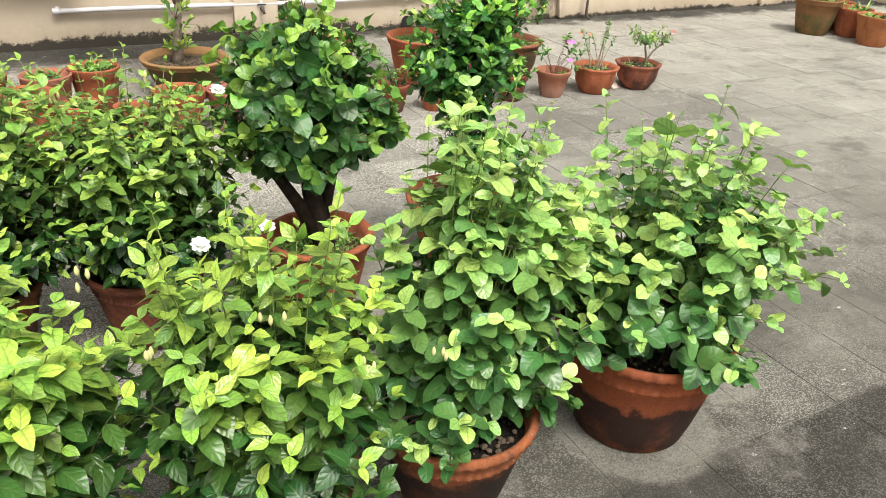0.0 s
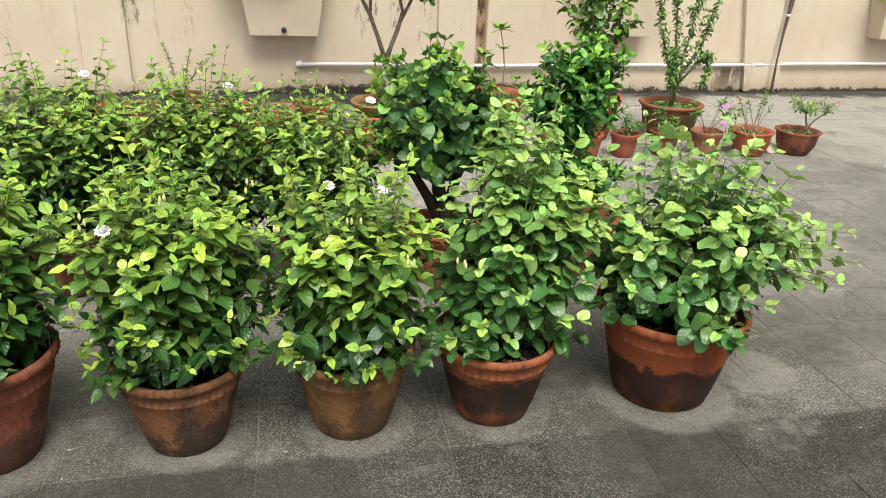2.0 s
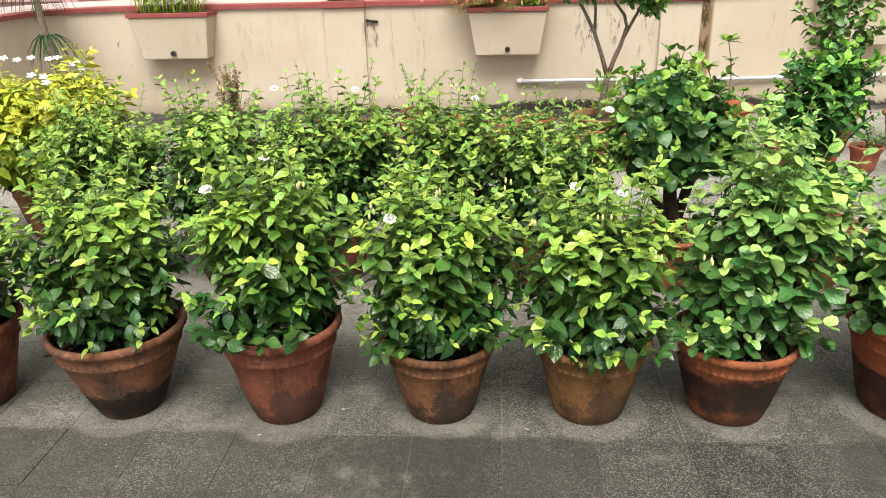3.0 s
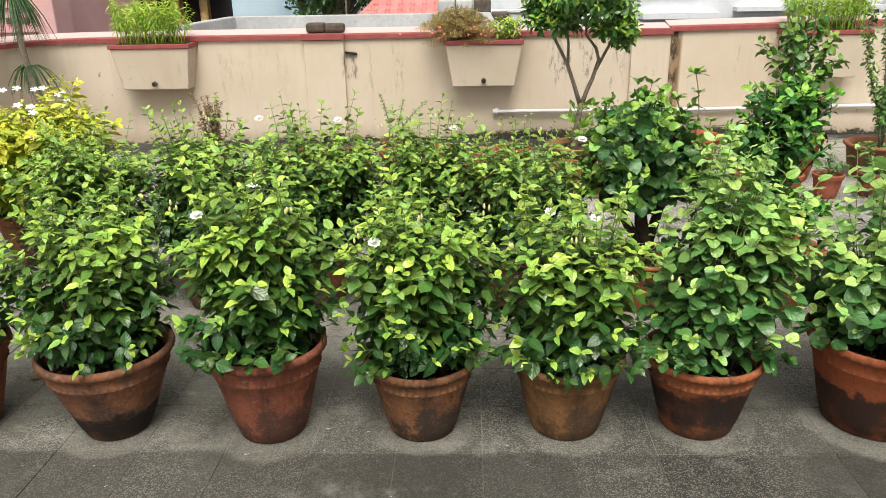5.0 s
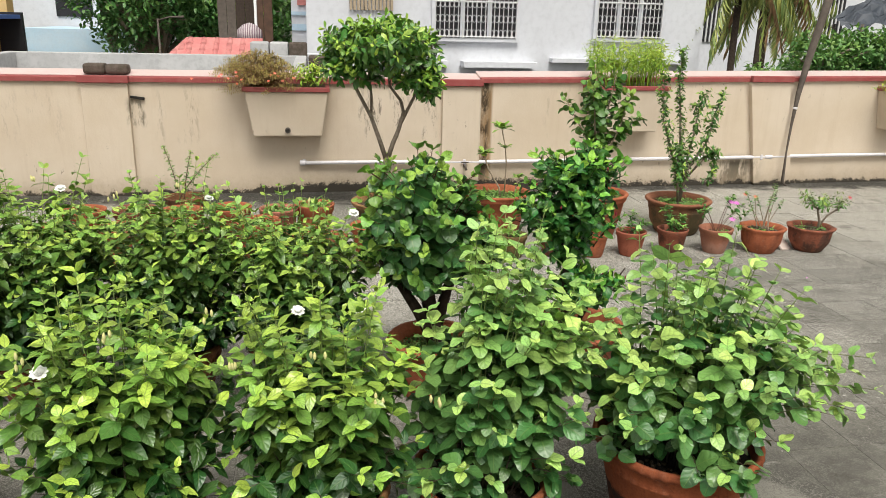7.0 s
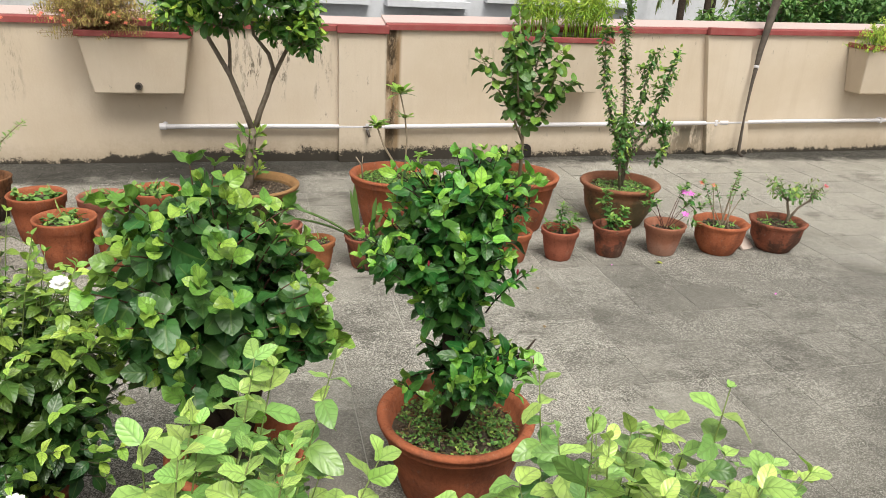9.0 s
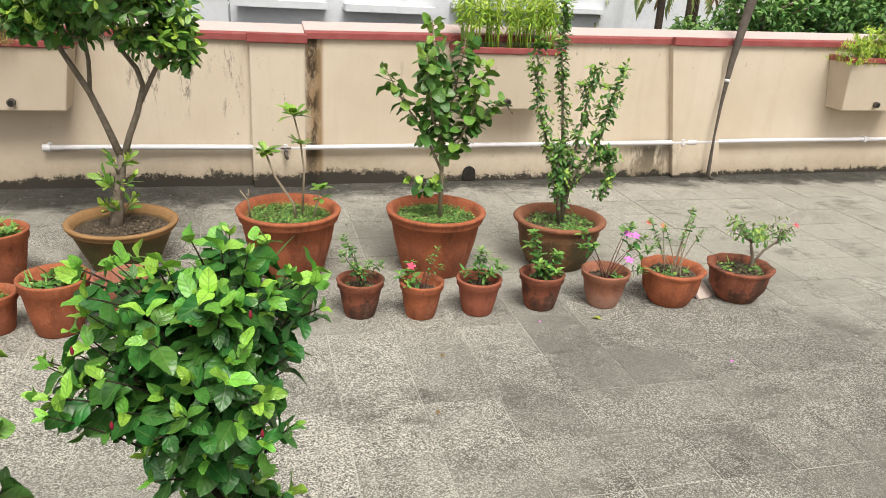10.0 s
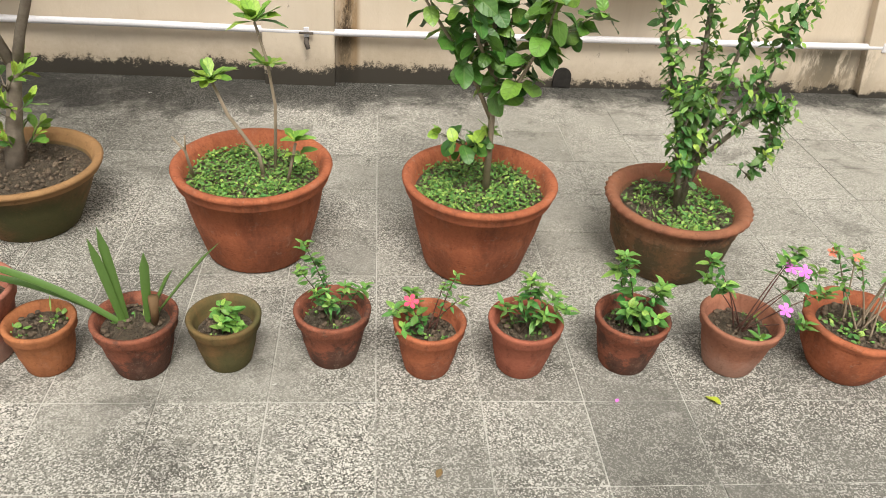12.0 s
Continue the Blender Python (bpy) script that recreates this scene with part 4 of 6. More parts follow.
# ---- planter boxes on the wall ----
def planter(x, label, w=0.335, zt=0.838, zb=0.468):
    e = holder("wall_planter", x, wall_y(x) - 0.001, 0, label, "planter box", "planter boxes on the parapet", turn=wall_turn(x))
    hb, yt, yb, t = w - 0.065, -0.225, -0.165, 0.03
    outer = [(-hb, yb, zb), (hb, yb, zb), (hb, 0, zb), (-hb, 0, zb), (-w + 0.012, yt + 0.012, zt - 0.035), (w - 0.012, yt + 0.012, zt - 0.035), (w - 0.012, 0, zt - 0.035), (-w + 0.012, 0, zt - 0.035)]
    bm = bmesh.new()
    vs = [bm.verts.new(c) for c in outer]
    for q in ((3, 2, 1, 0), (0, 1, 5, 4), (1, 2, 6, 5), (2, 3, 7, 6), (3, 0, 4, 7), (4, 5, 6, 7)):
        bm.faces.new([vs[i] for i in q])
    bmesh.ops.bevel(bm, geom=bm.edges[:], offset=0.008, segments=2, profile=0.5, affect="EDGES")
    part("box", bm, CREAM, e)
    bm = box(-w, w, yt, yt + t, zt - 0.034, zt, 0.004)
    box(-w, -w + t, yt + t + 0.001, 0, zt - 0.034, zt, 0.003, bm)
    box(w - t, w, yt + t + 0.001, 0, zt - 0.034, zt, 0.003, bm)
    part("rim", bm, RED_PAINT, e, "dark red painted rim")
    part("soil", box(-w + t, w - t, yt + t, -0.002, zt - 0.03, zt - 0.012), SOIL, e, "dark potting soil")
    mesh_object("drain_spout", *tube([(0, yb - 0.01, zb + 0.05), (0, yb - 0.035, zb + 0.048)], [0.021, 0.021], 14), GREY_POLE, e, False, "short grey drain spout with a dark stained mouth")
    # black disc paints the dark inside of the spout
    mesh_object("spout_mouth", *tube([(0, yb - 0.034, zb + 0.048), (0, yb - 0.0365, zb + 0.048)], [0.014, 0.014], 12), DARK, e, False, "black open mouth of the drain spout")
    return e, zt


def lime_grass(e, rng, zt, w, n=90, tall=0.3):
    lv, st = Leaves(LANCE, 0.2, 0.5), []
    for i in range(n):
        x, y = (rng.rand() * 2 - 1) * (w - 0.06), -0.04 - 0.16 * rng.rand()
        h = tall * (0.65 + 0.45 * rng.rand())
        base = (x, y, zt - 0.02)
        tip = (x * 1.12 + 0.04 * rng.randn(), y + 0.05 * rng.randn(), zt + h)
        shoot(lv, st, rng, base, tip, 0.6, 0.02, 0.075, 0.009, 0.4, 0.6, 0.6, 0.0036, 0.8, 3, 0.4, sag=0.9)
    lv.link("foliage", GRASSY, e, "bright lime-green narrow grassy leaves")
    tagged(mesh_object("branching", *join(st), GRASSY, e, True), kind="stuff")


rng = np.random.RandomState(11)
for x, lab in ((-1.545, "cream wall planter with red rim and tall lime-green grassy plants"), (3.88, "cream wall planter with red rim full of lime-green grassy plants")):
    e, zt = planter(x, lab, zt=0.845 if x < 0 else 0.868, zb=0.478 if x < 0 else 0.495)
    lime_grass(e, rng, zt, 0.335, 75 if x < 0 else 80, 0.34 if x < 0 else 0.34)
e, zt = planter(1.165, "cream wall planter with red rim and rusty flowering creeper", 0.318)
lv, st = Leaves(LANCE, 0.2, 0.2), []
for i in range(300):
    th, r = rng.rand() * 6.283, rng.rand() ** 0.5
    base = (-0.16 + 0.14 * rng.randn() * 0.6, -0.15, zt - 0.015)
    tip = (-0.21 + 0.36 * r * math.cos(th), -0.17 + 0.2 * r * math.sin(th) - 0.03, zt + 0.22 * (1 - 0.8 * r * r) - (0.15 * rng.rand() if math.sin(th) < -0.2 and rng.rand() < 0.6 else 0) + 0.04 * rng.rand())
    shoot(lv, st, rng, base, tip, 1.2, 0.014, 0.026, 0.007, 0.35, 0.7, 0.6, 0.0016, 0.8)
lv.link("creeper", RUSTY, e, "rusty olive-brown wiry creeper hanging over the rim")
tagged(mesh_object("branching", *join(st), RUSTY, e, True), kind="stuff")
for i in range(14):
    flower(e, (-0.17 + 0.22 * rng.randn(), -0.27 - 0.06 * rng.rand(), zt + 0.02 + 0.1 * rng.rand()), 0.014, ORANGE, 5, label="small salmon-orange flower", up=(0, -0.6, 1))
lv, st = Leaves(LANCE, 0.2, 0.3), []
for i in range(26):
    shoot(lv, st, rng, (0.17 + 0.1 * rng.randn() * 0.6, -0.14, zt - 0.015), (0.2 + 0.13 * rng.randn(), -0.15 + 0.05 * rng.randn(), zt + 0.1 + 0.09 * rng.rand()), 0.7, 0.02, 0.062, 0.017, 0.3, 0.5, 0.6, 0.0025)
lv.link("foliage", GRASSY, e, "fresh green upright leaves")
tagged(mesh_object("branching", *join(st), GREEN_STEM, e, True), kind="stuff")
e, zt = planter(6.67, "cream wall planter with red rim and feathery yellow-green plants", zt=0.866, zb=0.492)
lv, st = Leaves(LANCE, 0.2, 0.3), []
for i in range(190):
    x = -0.36 + 0.72 * rng.rand()
    shoot(lv, st, rng, (x * 0.8, -0.14, zt - 0.015), (x * 1.25 + 0.06 * rng.randn(), -0.17 - 0.16 * rng.rand(), zt + (0.34 if x > -0.1 else 0.2) * rng.rand() - (0.05 if x < -0.2 else 0)), 1.1, 0.018, 0.038, 0.009, 0.3, 0.6, 0.6, 0.0018)
lv.link("foliage", GRASSY, e, "feathery yellow-green foliage")
tagged(mesh_object("branching", *join(st), GRASSY, e, True), kind="stuff")


# ---- front row of jasmine pots ----
def jasmine(x, y, R, base, H, material, style, top, reach, n, mats, leaf, label, lean=(0, 0), fresh=0.4, old=0.12, seed=0, group="front row of potted jasmine", shape=OVATE, low=0.0, gap=0.03, blooms=(), buds=(), fill=0.05, sprigs_up=22, skirt=()):
    e = holder("potted_jasmine", x, y, 0, label, "potted plant", group)
    r = np.random.RandomState(100 + seed)
    zs = pot(e, R, base, H, material, style, fill, DARK_SOIL)
    bush(e, r, mats, R, zs, H, top, reach, n, leaf, lean, fresh, old, gap, shape, sprigs_up=sprigs_up, low=low, skirt=skirt)
    for p in blooms:
        flower(e, (p[0] - x, p[1] - y, p[2]), 0.019, PETAL, 9, label="open double white jasmine flower", up=(0.1, -0.5, 1))
    for p in buds:
        for k in range(3):
            bud(e, (p[0] - x + 0.01 * r.randn(), p[1] - y + 0.01 * r.randn(), p[2] + 0.008 * r.randn()), 0.0095, BUD)
    return e


JL = (0.064, 0.038)
STEM = GREEN_STEM
jasmine(-0.55, 1.585, 0.178, 0.1, 0.285, CLAY_ROSE, "crimped", 0.74, 0.24, 110, (JASMINE, STEM), JL, "jasmine bush in an old rose-red clay pot", seed=1, skirt=((-95, 0.03), (-60, 0.03)))
jasmine(-0.05, 1.58, 0.2, 0.095, 0.285, CLAY_BURNT, "crimped", 0.78, 0.25, 150, (JASMINE, STEM), (0.06, 0.034), "jasmine bush in a chipped clay pot with a burnt black foot", seed=2, lean=(0.02, 0.0))
jasmine(0.442, 1.575, 0.183, 0.1, 0.305, CLAY_ROSE, "crimped", 0.82, 0.225, 120, (JASMINE, STEM), JL, "jasmine bush with white flowers in a tall rose-red clay pot", seed=3, fresh=0.6, skirt=((-120, 0.03), (-70, 0.02), (-160, 0.05)), blooms=((0.433, 1.65, 0.762), (0.325, 1.475, 0.722)), buds=((0.57, 1.5, 0.73), (0.23, 1.55, 0.72)))
jasmine(0.908, 1.588, 0.17, 0.1, 0.25, CLAY_BROWN, "crimped", 0.77, 0.235, 120, (JASMINE, STEM), JL, "jasmine bush with one white flower in a stained brown clay pot", seed=4, fresh=0.42, skirt=((-170, 0.06), (-140, 0.05), (-30, 0.02)), blooms=((0.803, 1.452, 0.65),), buds=((0.92, 1.5, 0.7), (1.1, 1.65, 0.68), (0.74, 1.5, 0.66)))
jasmine(1.347, 1.6, 0.172, 0.103, 0.252, CLAY_OLIVE, "crimped", 0.74, 0.225, 120, (JASMINE, STEM), JL, "jasmine bush with two white flowers in a brown clay pot", seed=5, fresh=0.45, skirt=((-165, 0.05), (-110, 0.03), (-55, 0.03), (-25, 0.05)), blooms=((1.303, 1.79, 0.628), (1.472, 1.97, 0.55)), buds=((1.35, 1.5, 0.64), (1.17, 1.5, 0.62), (1.47, 1.42, 0.56)))
jasmine(1.752, 1.61, 0.18, 0.106, 0.252, CLAY_SOOT, "crimped", 0.86, 0.22, 85, (JASMINE_PALE, STEM), (0.062, 0.047), "tall jasmine bush in a clay pot with a black fired band", seed=6, gap=0.037, lean=(0.11, 0.05), fresh=0.6, shape=ROUND, skirt=((-165, 0.04), (-120, 0.03), (-30, 0.04)), buds=((1.6, 1.42, 0.55),))
wide_pot = jasmine(2.296, 1.64, 0.222, 0.142, 0.298, CLAY_SOOT_TALL, "crimped", 0.77, 0.3, 120, (JASMINE_PALE, STEM), (0.064, 0.05), "wide pale-leaved jasmine in a large half-blackened clay pot", seed=7, gap=0.039, lean=(0.06, 0.02), fresh=0.7, shape=ROUND, low=0.03, sprigs_up=14, skirt=((-160, 0.04), (-105, 0.04), (-78, 0.06)))
r = np.random.RandomState(177)
lv, st = Leaves(ROUND, 0.16, 0.3), []
for i in range(22):
    a = -0.65 + 1.15 * r.rand()
    d = 0.33 + 0.16 * r.rand()
    shoot(lv, st, r, (0.08, 0.02, 0.36), (d * math.cos(a), d * math.sin(a), 0.4 + 0.16 * r.rand()), 1.15, 0.042, 0.058, 0.042, 0.4, 0.1, 0.7, 0.0024, flat=1.5, level=0.6)
for x, z in ((0.1, 0.86), (-0.13, 0.85), (0.2, 0.76), (0.02, 0.8)):
    shoot(lv, st, r, (x * 0.6, 0, 0.4), (x, 0.03 * r.randn(), z), 0.6, 0.045, 0.05, 0.034, 0.5, 0.1, 0.7, 0.0024, lift=0.4)
tagged(lv.link("spray", JASMINE_PALE, wide_pot, "loose outer shoots with round pale leaves"), kind="stuff")
tagged(mesh_object("branching", *join(st), STEM, wide_pot, True), kind="stuff")

# ---- second row: darker jasmine, then two hibiscus ----
MG = "second row of potted jasmine"
ML = (0.056, 0.033)
for i, (x, y, top) in enumerate(((-0.52, 2.52, 0.8), (-0.05, 2.54, 0.84), (0.41, 2.55, 0.86), (0.86, 2.55, 0.83), (1.27, 2.5, 0.78))):
    jasmine(x, y, 0.165, 0.1, 0.24, CLAY_BROWN if i % 2 else CLAY_ROSE, "crimped", top - 0.015, 0.29, 250, (JASMINE_DARK, STEM), ML, "dense dark green jasmine bush in a brown clay pot", seed=20 + i, group=MG, fresh=0.4, gap=0.034, sprigs_up=18,
            blooms=(((0.52, 2.607, 0.775), (0.2, 2.6, 0.785)) if i == 2 else ((0.99, 2.635, 0.73),) if i == 3 else ((1.475, 2.36, 0.735),) if i == 4 else ()), buds=((x + 0.05, y, top - 0.04), (x - 0.15, y - 0.05, top - 0.06)))

# yellow-leaved bush with white flowers
e = holder("potted_shrub", -1.12, 3.1, 0, "yellow-green leaved shrub with white flowers in a clay pot", "potted plant")
r = np.random.RandomState(31)
zs = pot(e, 0.2, 0.125, 0.28, CLAY_BROWN, "crimped")
bush(e, r, (YELLOW_LEAF, GREEN_STEM), 0.2, zs, 0.28, 0.87, 0.43, 240, (0.095, 0.045), fresh=0.8, old=0.4, shape=LANCE)
for i in range(11):
    th, q = r.rand() * 6.283, 0.42 * math.sqrt(r.rand())
    flower(e, (q * math.cos(th), q * math.sin(th), 0.84 - 0.7 * q * q + 0.03 * r.rand()), 0.022, PETAL, 5, rows=1, label="white five-petalled flower", up=(0.2, -0.6, 1))


def hibiscus(x, y, R, H, material, label, seed, mats, leaf, limbs, clumps, gap, shape, pot_style="broad", fresh=0.3, buds=(), turn=0, tips=()):
    e = holder("potted_hibiscus", x, y, 0, label, "potted plant", turn=turn)
    r = np.random.RandomState(seed)
    zs = pot(e, R, R * 0.66, H, material, pot_style, 0.06, DRY_SOIL, soil_label="dry soil with sparse weeds")
    weeds(e, r, R * 0.8, zs, 1500, 0.009, 0.018)
    weeds(e, r, R * 0.8, zs, 500, 0.008, 0.02, STRAW)
    wood, st, lv = [], [], Leaves(shape, 0.26, 0.2)
    for pts, rad in limbs:
        pts = [(a, b, c + zs if i == 0 else c) for i, (a, b, c) in enumerate(pts)]
        wood.append(tube(pts, rad, 8))
    for (cx, cy, cz, sx, sz, n, bx, by, bz) in clumps:
        for i in range(n):
            u = r.randn(3)
            u /= np.linalg.norm(u)
            k = 0.72 + 0.34 * r.rand()
            tip = (cx + sx * k * u[0], cy + sx * k * u[1], cz + sz * k * u[2])
            base = (bx + 0.35 * (cx - bx) + 0.25 * sx * u[0], by + 0.25 * sx * u[1], bz + (cz - bz) * 0.5 + 0.3 * sz * u[2])
            shoot(lv, st, r, base, tip, 0.6, gap, leaf[0], leaf[1], 0.2, 0.02, fresh * max(0.0, u[2] + 0.4), 0.003, 0.9, 2, 0.7, heart=(cx, cy, cz - 0.3 * sz), sag=0.15, level=0.35)
    for (px, py, pz, n) in tips:
        for i in range(n):
            q = np.array((px + 0.03 * r.randn(), py + 0.03 * r.randn(), pz + 0.03 * r.randn()))
            base = q * np.array((0.55, 0.55, 1)) - np.array((0, 0, 0.14))
            shoot(lv, st, r, base, q - np.array((0, 0, 0.04)), 0.5, 0.024, leaf[0] * 0.75, leaf[1] * 0.6, 0.45, 0.15, 0.5, 0.0022, 0.8, 3, 0.5, lift=0.6)
    lv.link("foliage", mats[0], e)
    mesh_object("trunk", *join(wood), DARK_BARK, e, True, "dark woody trunk")
    tagged(mesh_object("branching", *join(st), mats[1], e, True), kind="stuff")
    for p in buds:
        bud(e, p, 0.007, CRIMSON)
    return e


hibiscus(1.77, 2.51, 0.17, 0.225, CLAY_RED, "dark-leaved hibiscus with a bare forked trunk in a wide clay pot", 41, (HIBISCUS_DARK, RED_STEM), (0.074, 0.062),
         [([(0.02, 0.0, 0), (0.005, 0.0, 0.26), (-0.02, 0.0, 0.36), (-0.03, 0.01, 0.5), (-0.04, 0.02, 0.72)], [0.036, 0.031, 0.027, 0.019, 0.009]),
          ([(0.0, 0.0, 0.03), (-0.06, -0.01, 0.33), (-0.12, -0.02, 0.43), (-0.2, -0.04, 0.54)], [0.02, 0.021, 0.017, 0.008]),
          ([(0.01, 0.0, 0.09), (0.05, 0.02, 0.4), (0.1, 0.02, 0.52), (0.15, 0.02, 0.66)], [0.022, 0.019, 0.014, 0.007])],
         [(-0.04, 0.0, 0.65, 0.265, 0.19, 130, -0.02, 0.0, 0.42), (-0.06, 0.0, 0.8, 0.2, 0.11, 36, -0.05, 0, 0.6), (-0.03, -0.03, 0.51, 0.2, 0.06, 26, -0.02, 0, 0.44), (0.12, 0.0, 0.58, 0.13, 0.12, 22, 0.03, 0, 0.42), (-0.17, 0.0, 0.56, 0.11, 0.1, 18, -0.05, 0, 0.42)], 0.042, TOOTHED, fresh=0.1, tips=((-0.05, -0.05, 0.9, 8), (0.12, -0.05, 0.84, 5), (-0.2, -0.04, 0.82, 5), (0.2, -0.1, 0.68, 4)))
hibiscus(2.317, 2.565, 0.207, 0.235, CLAY_RED, "bright green hibiscus with dark red buds in a wide clay pot", 42, (HIBISCUS, DARK_BARK), (0.064, 0.037),
         [([(-0.02, 0.0, 0), (-0.03, 0.0, 0.42), (-0.04, 0.0, 0.65), (0.02, 0.02, 0.9)], [0.018, 0.016, 0.012, 0.008]), ([(0.0, 0.0, 0), (0.07, -0.02, 0.34), (0.15, -0.06, 0.43), (0.17, -0.07, 0.47)], [0.012, 0.008, 0.004, 0.002])],
         [(-0.04, -0.04, 0.75, 0.15, 0.15, 66, -0.03, 0.0, 0.5), (0.02, -0.04, 0.87, 0.09, 0.08, 20, 0.0, 0, 0.7), (-0.14, -0.04, 0.87, 0.06, 0.06, 8, -0.05, 0, 0.7), (0.1, -0.04, 0.83, 0.06, 0.07, 8, 0.0, 0, 0.65), (-0.19, -0.04, 0.7, 0.08, 0.1, 18, -0.05, 0, 0.5), (-0.04, -0.02, 0.58, 0.11, 0.08, 20, -0.02, 0, 0.42), (0.0, -0.07, 0.42, 0.15, 0.085, 46, 0.0, 0, 0.34)], 0.03, TOOTHED, fresh=0.22, tips=((0.03, -0.05, 0.95, 5), (-0.15, -0.05, 0.92, 4), (0.11, -0.05, 0.9, 4), (-0.25, -0.08, 0.75, 4), (0.06, -0.13, 0.76, 3), (-0.05, -0.14, 0.8, 4), (0.12, -0.15, 0.49, 4), (0.0, -0.18, 0.5, 4), (-0.12, -0.15, 0.48, 3)),
         buds=((0.04, -0.14, 0.86), (0.05, -0.22, 0.72), (-0.14, -0.2, 0.74), (0.13, -0.17, 0.47), (0.03, -0.2, 0.5), (-0.2, -0.1, 0.8)))


# ---- the four big pots by the wall ----
BG = "big pots before the parapet"
e = holder("potted_tree", 1.812, 4.76, 0, "small two-stemmed tree in a wide mossy clay bowl", "potted tree", BG)
r = np.random.RandomState(51)
zs = pot(e, 0.232, 0.135, 0.212, CLAY_BOWL, "broad", 0.045, DRY_SOIL, soil_label="crumbly grey-brown soil")
wood = [tube([(-0.03, 0.04, zs - 0.01), (-0.02, 0.06, zs + 0.1), (-0.005, 0.08, 0.36), (0.012, 0.1, 0.47)], [0.034, 0.025, 0.021, 0.02], 9),
        tube([(0.01, 0.1, 0.45), (-0.04, 0.1, 0.6), (-0.09, 0.1, 0.735), (-0.177, 0.1, 0.9), (-0.25, 0.09, 1.08), (-0.34, 0.08, 1.25)], [0.017, 0.0145, 0.013, 0.011, 0.008, 0.005], 8),
        tube([(-0.09, 0.1, 0.73), (-0.085, 0.12, 0.86), (-0.1, 0.13, 1.0), (-0.06, 0.13, 1.25)], [0.01, 0.009, 0.008, 0.004], 8),
        tube([(0.014, 0.1, 0.45), (0.05, 0.1, 0.56), (0.086, 0.1, 0.647), (0.12, 0.1, 0.765), (0.1, 0.1, 0.84), (0.03, 0.11, 0.93), (0.02, 0.12, 1.2)], [0.016, 0.0145, 0.014, 0.012, 0.011, 0.009, 0.005], 8),
        tube([(0.1, 0.1, 0.69), (0.14, 0.1, 0.77), (0.17, 0.1, 0.83), (0.24, 0.09, 0.96), (0.3, 0.08, 1.2)], [0.011, 0.0105, 0.01, 0.008, 0.004], 8)]
lv, st = Leaves(OBOVATE, 0.2, 0.3), []
for (cx, cy, cz, s, sz, n) in ((-0.22, 0.08, 1.2, 0.19, 0.14, 46), (0.04, 0.12, 1.23, 0.24, 0.13, 60), (0.25, 0.08, 1.14, 0.13, 0.15, 36), (0.0, -0.08, 1.18, 0.27, 0.14, 50), (0.27, 0.06, 0.95, 0.1, 0.11, 24), (0.15, 0.02, 0.97, 0.12, 0.07, 16), (-0.31, 0.04, 1.08, 0.11, 0.1, 18), (-0.12, 0.05, 1.03, 0.16, 0.07, 20), (-0.05, 0.3, 1.18, 0.26, 0.14, 34)):
    for i in range(n):
        u = r.randn(3)
        u /= np.linalg.norm(u)
        k = 0.7 + 0.35 * r.rand()
        tip = (cx + s * k * u[0], cy + s * k * u[1], cz + sz * k * u[2])
        shoot(lv, st, r, (cx + 0.2 * s * u[0], cy + 0.2 * s * u[1], cz - 0.06 + 0.2 * sz * u[2]), tip, 0.6, 0.026, 0.092, 0.04, 0.45, 0.1, 0.4 * max(0, u[2] + 0.6), 0.0028, 0.8, 3, 0.5, heart=(cx, cy, cz - 0.1), sag=0.3)
for i in range(16):
    th = 2.4 * i
    z = (zs + 0.02, 0.3, 0.38)[i % 3] + 0.03 * r.rand()
    k = 0.05 + 0.02 * r.rand()
    shoot(lv, st, r, (-0.012, 0.065, z), (-0.012 + k * math.cos(th), 0.065 + k * math.sin(th), z + 0.06), 0.4, 0.03, 0.08, 0.03, 0.6, 0.7, 0.9, 0.003, 0.5, 2, 0.5, lift=1.0)
lv.link("crown", TREE_LEAF, e, "dense crown of glossy obovate green leaves")
mesh_object("trunk", *join(wood), BARK, e, True, "smooth grey-brown trunk forked into two stems")
tagged(mesh_object("branching", *join(st), BARK, e, True), kind="stuff")

e = holder("potted_plant", 2.512, 4.635, 0, "sparse rosette-leaved plant with weeds in a large red clay pot", "potted plant", BG)
r = np.random.RandomState(52)
zs = pot(e, 0.226, 0.15, 0.29, CLAY_RED, "broad", 0.05)
weeds(e, r, 0.185, zs, 3600, 0.0076, 0.02)
lv, st = Leaves(OBOVATE, 0.2, 0.3), []
for pts, rad in (([(0.03, 0.0, zs), (0.02, 0.0, zs + 0.07), (-0.055, 0.0, 0.43), (-0.09, 0.0, 0.53)], [0.0065, 0.0055, 0.005, 0.0045]), ([(0.06, 0.02, zs), (0.07, 0.03, 0.45), (0.055, 0.03, 0.58), (0.03, 0.03, 0.68)], [0.005, 0.0045, 0.004, 0.0035]), ([(0.1, -0.05, zs), (0.13, -0.06, 0.38)], [0.005, 0.004]), ([(-0.16, -0.03, zs), (-0.17, -0.045, 0.34), (-0.2, -0.05, 0.385)], [0.005, 0.004, 0.003]), ([(-0.17, -0.045, 0.34), (-0.165, -0.05, 0.39)], [0.003, 0.002])):
    st.append(tube(pts, rad, 7))
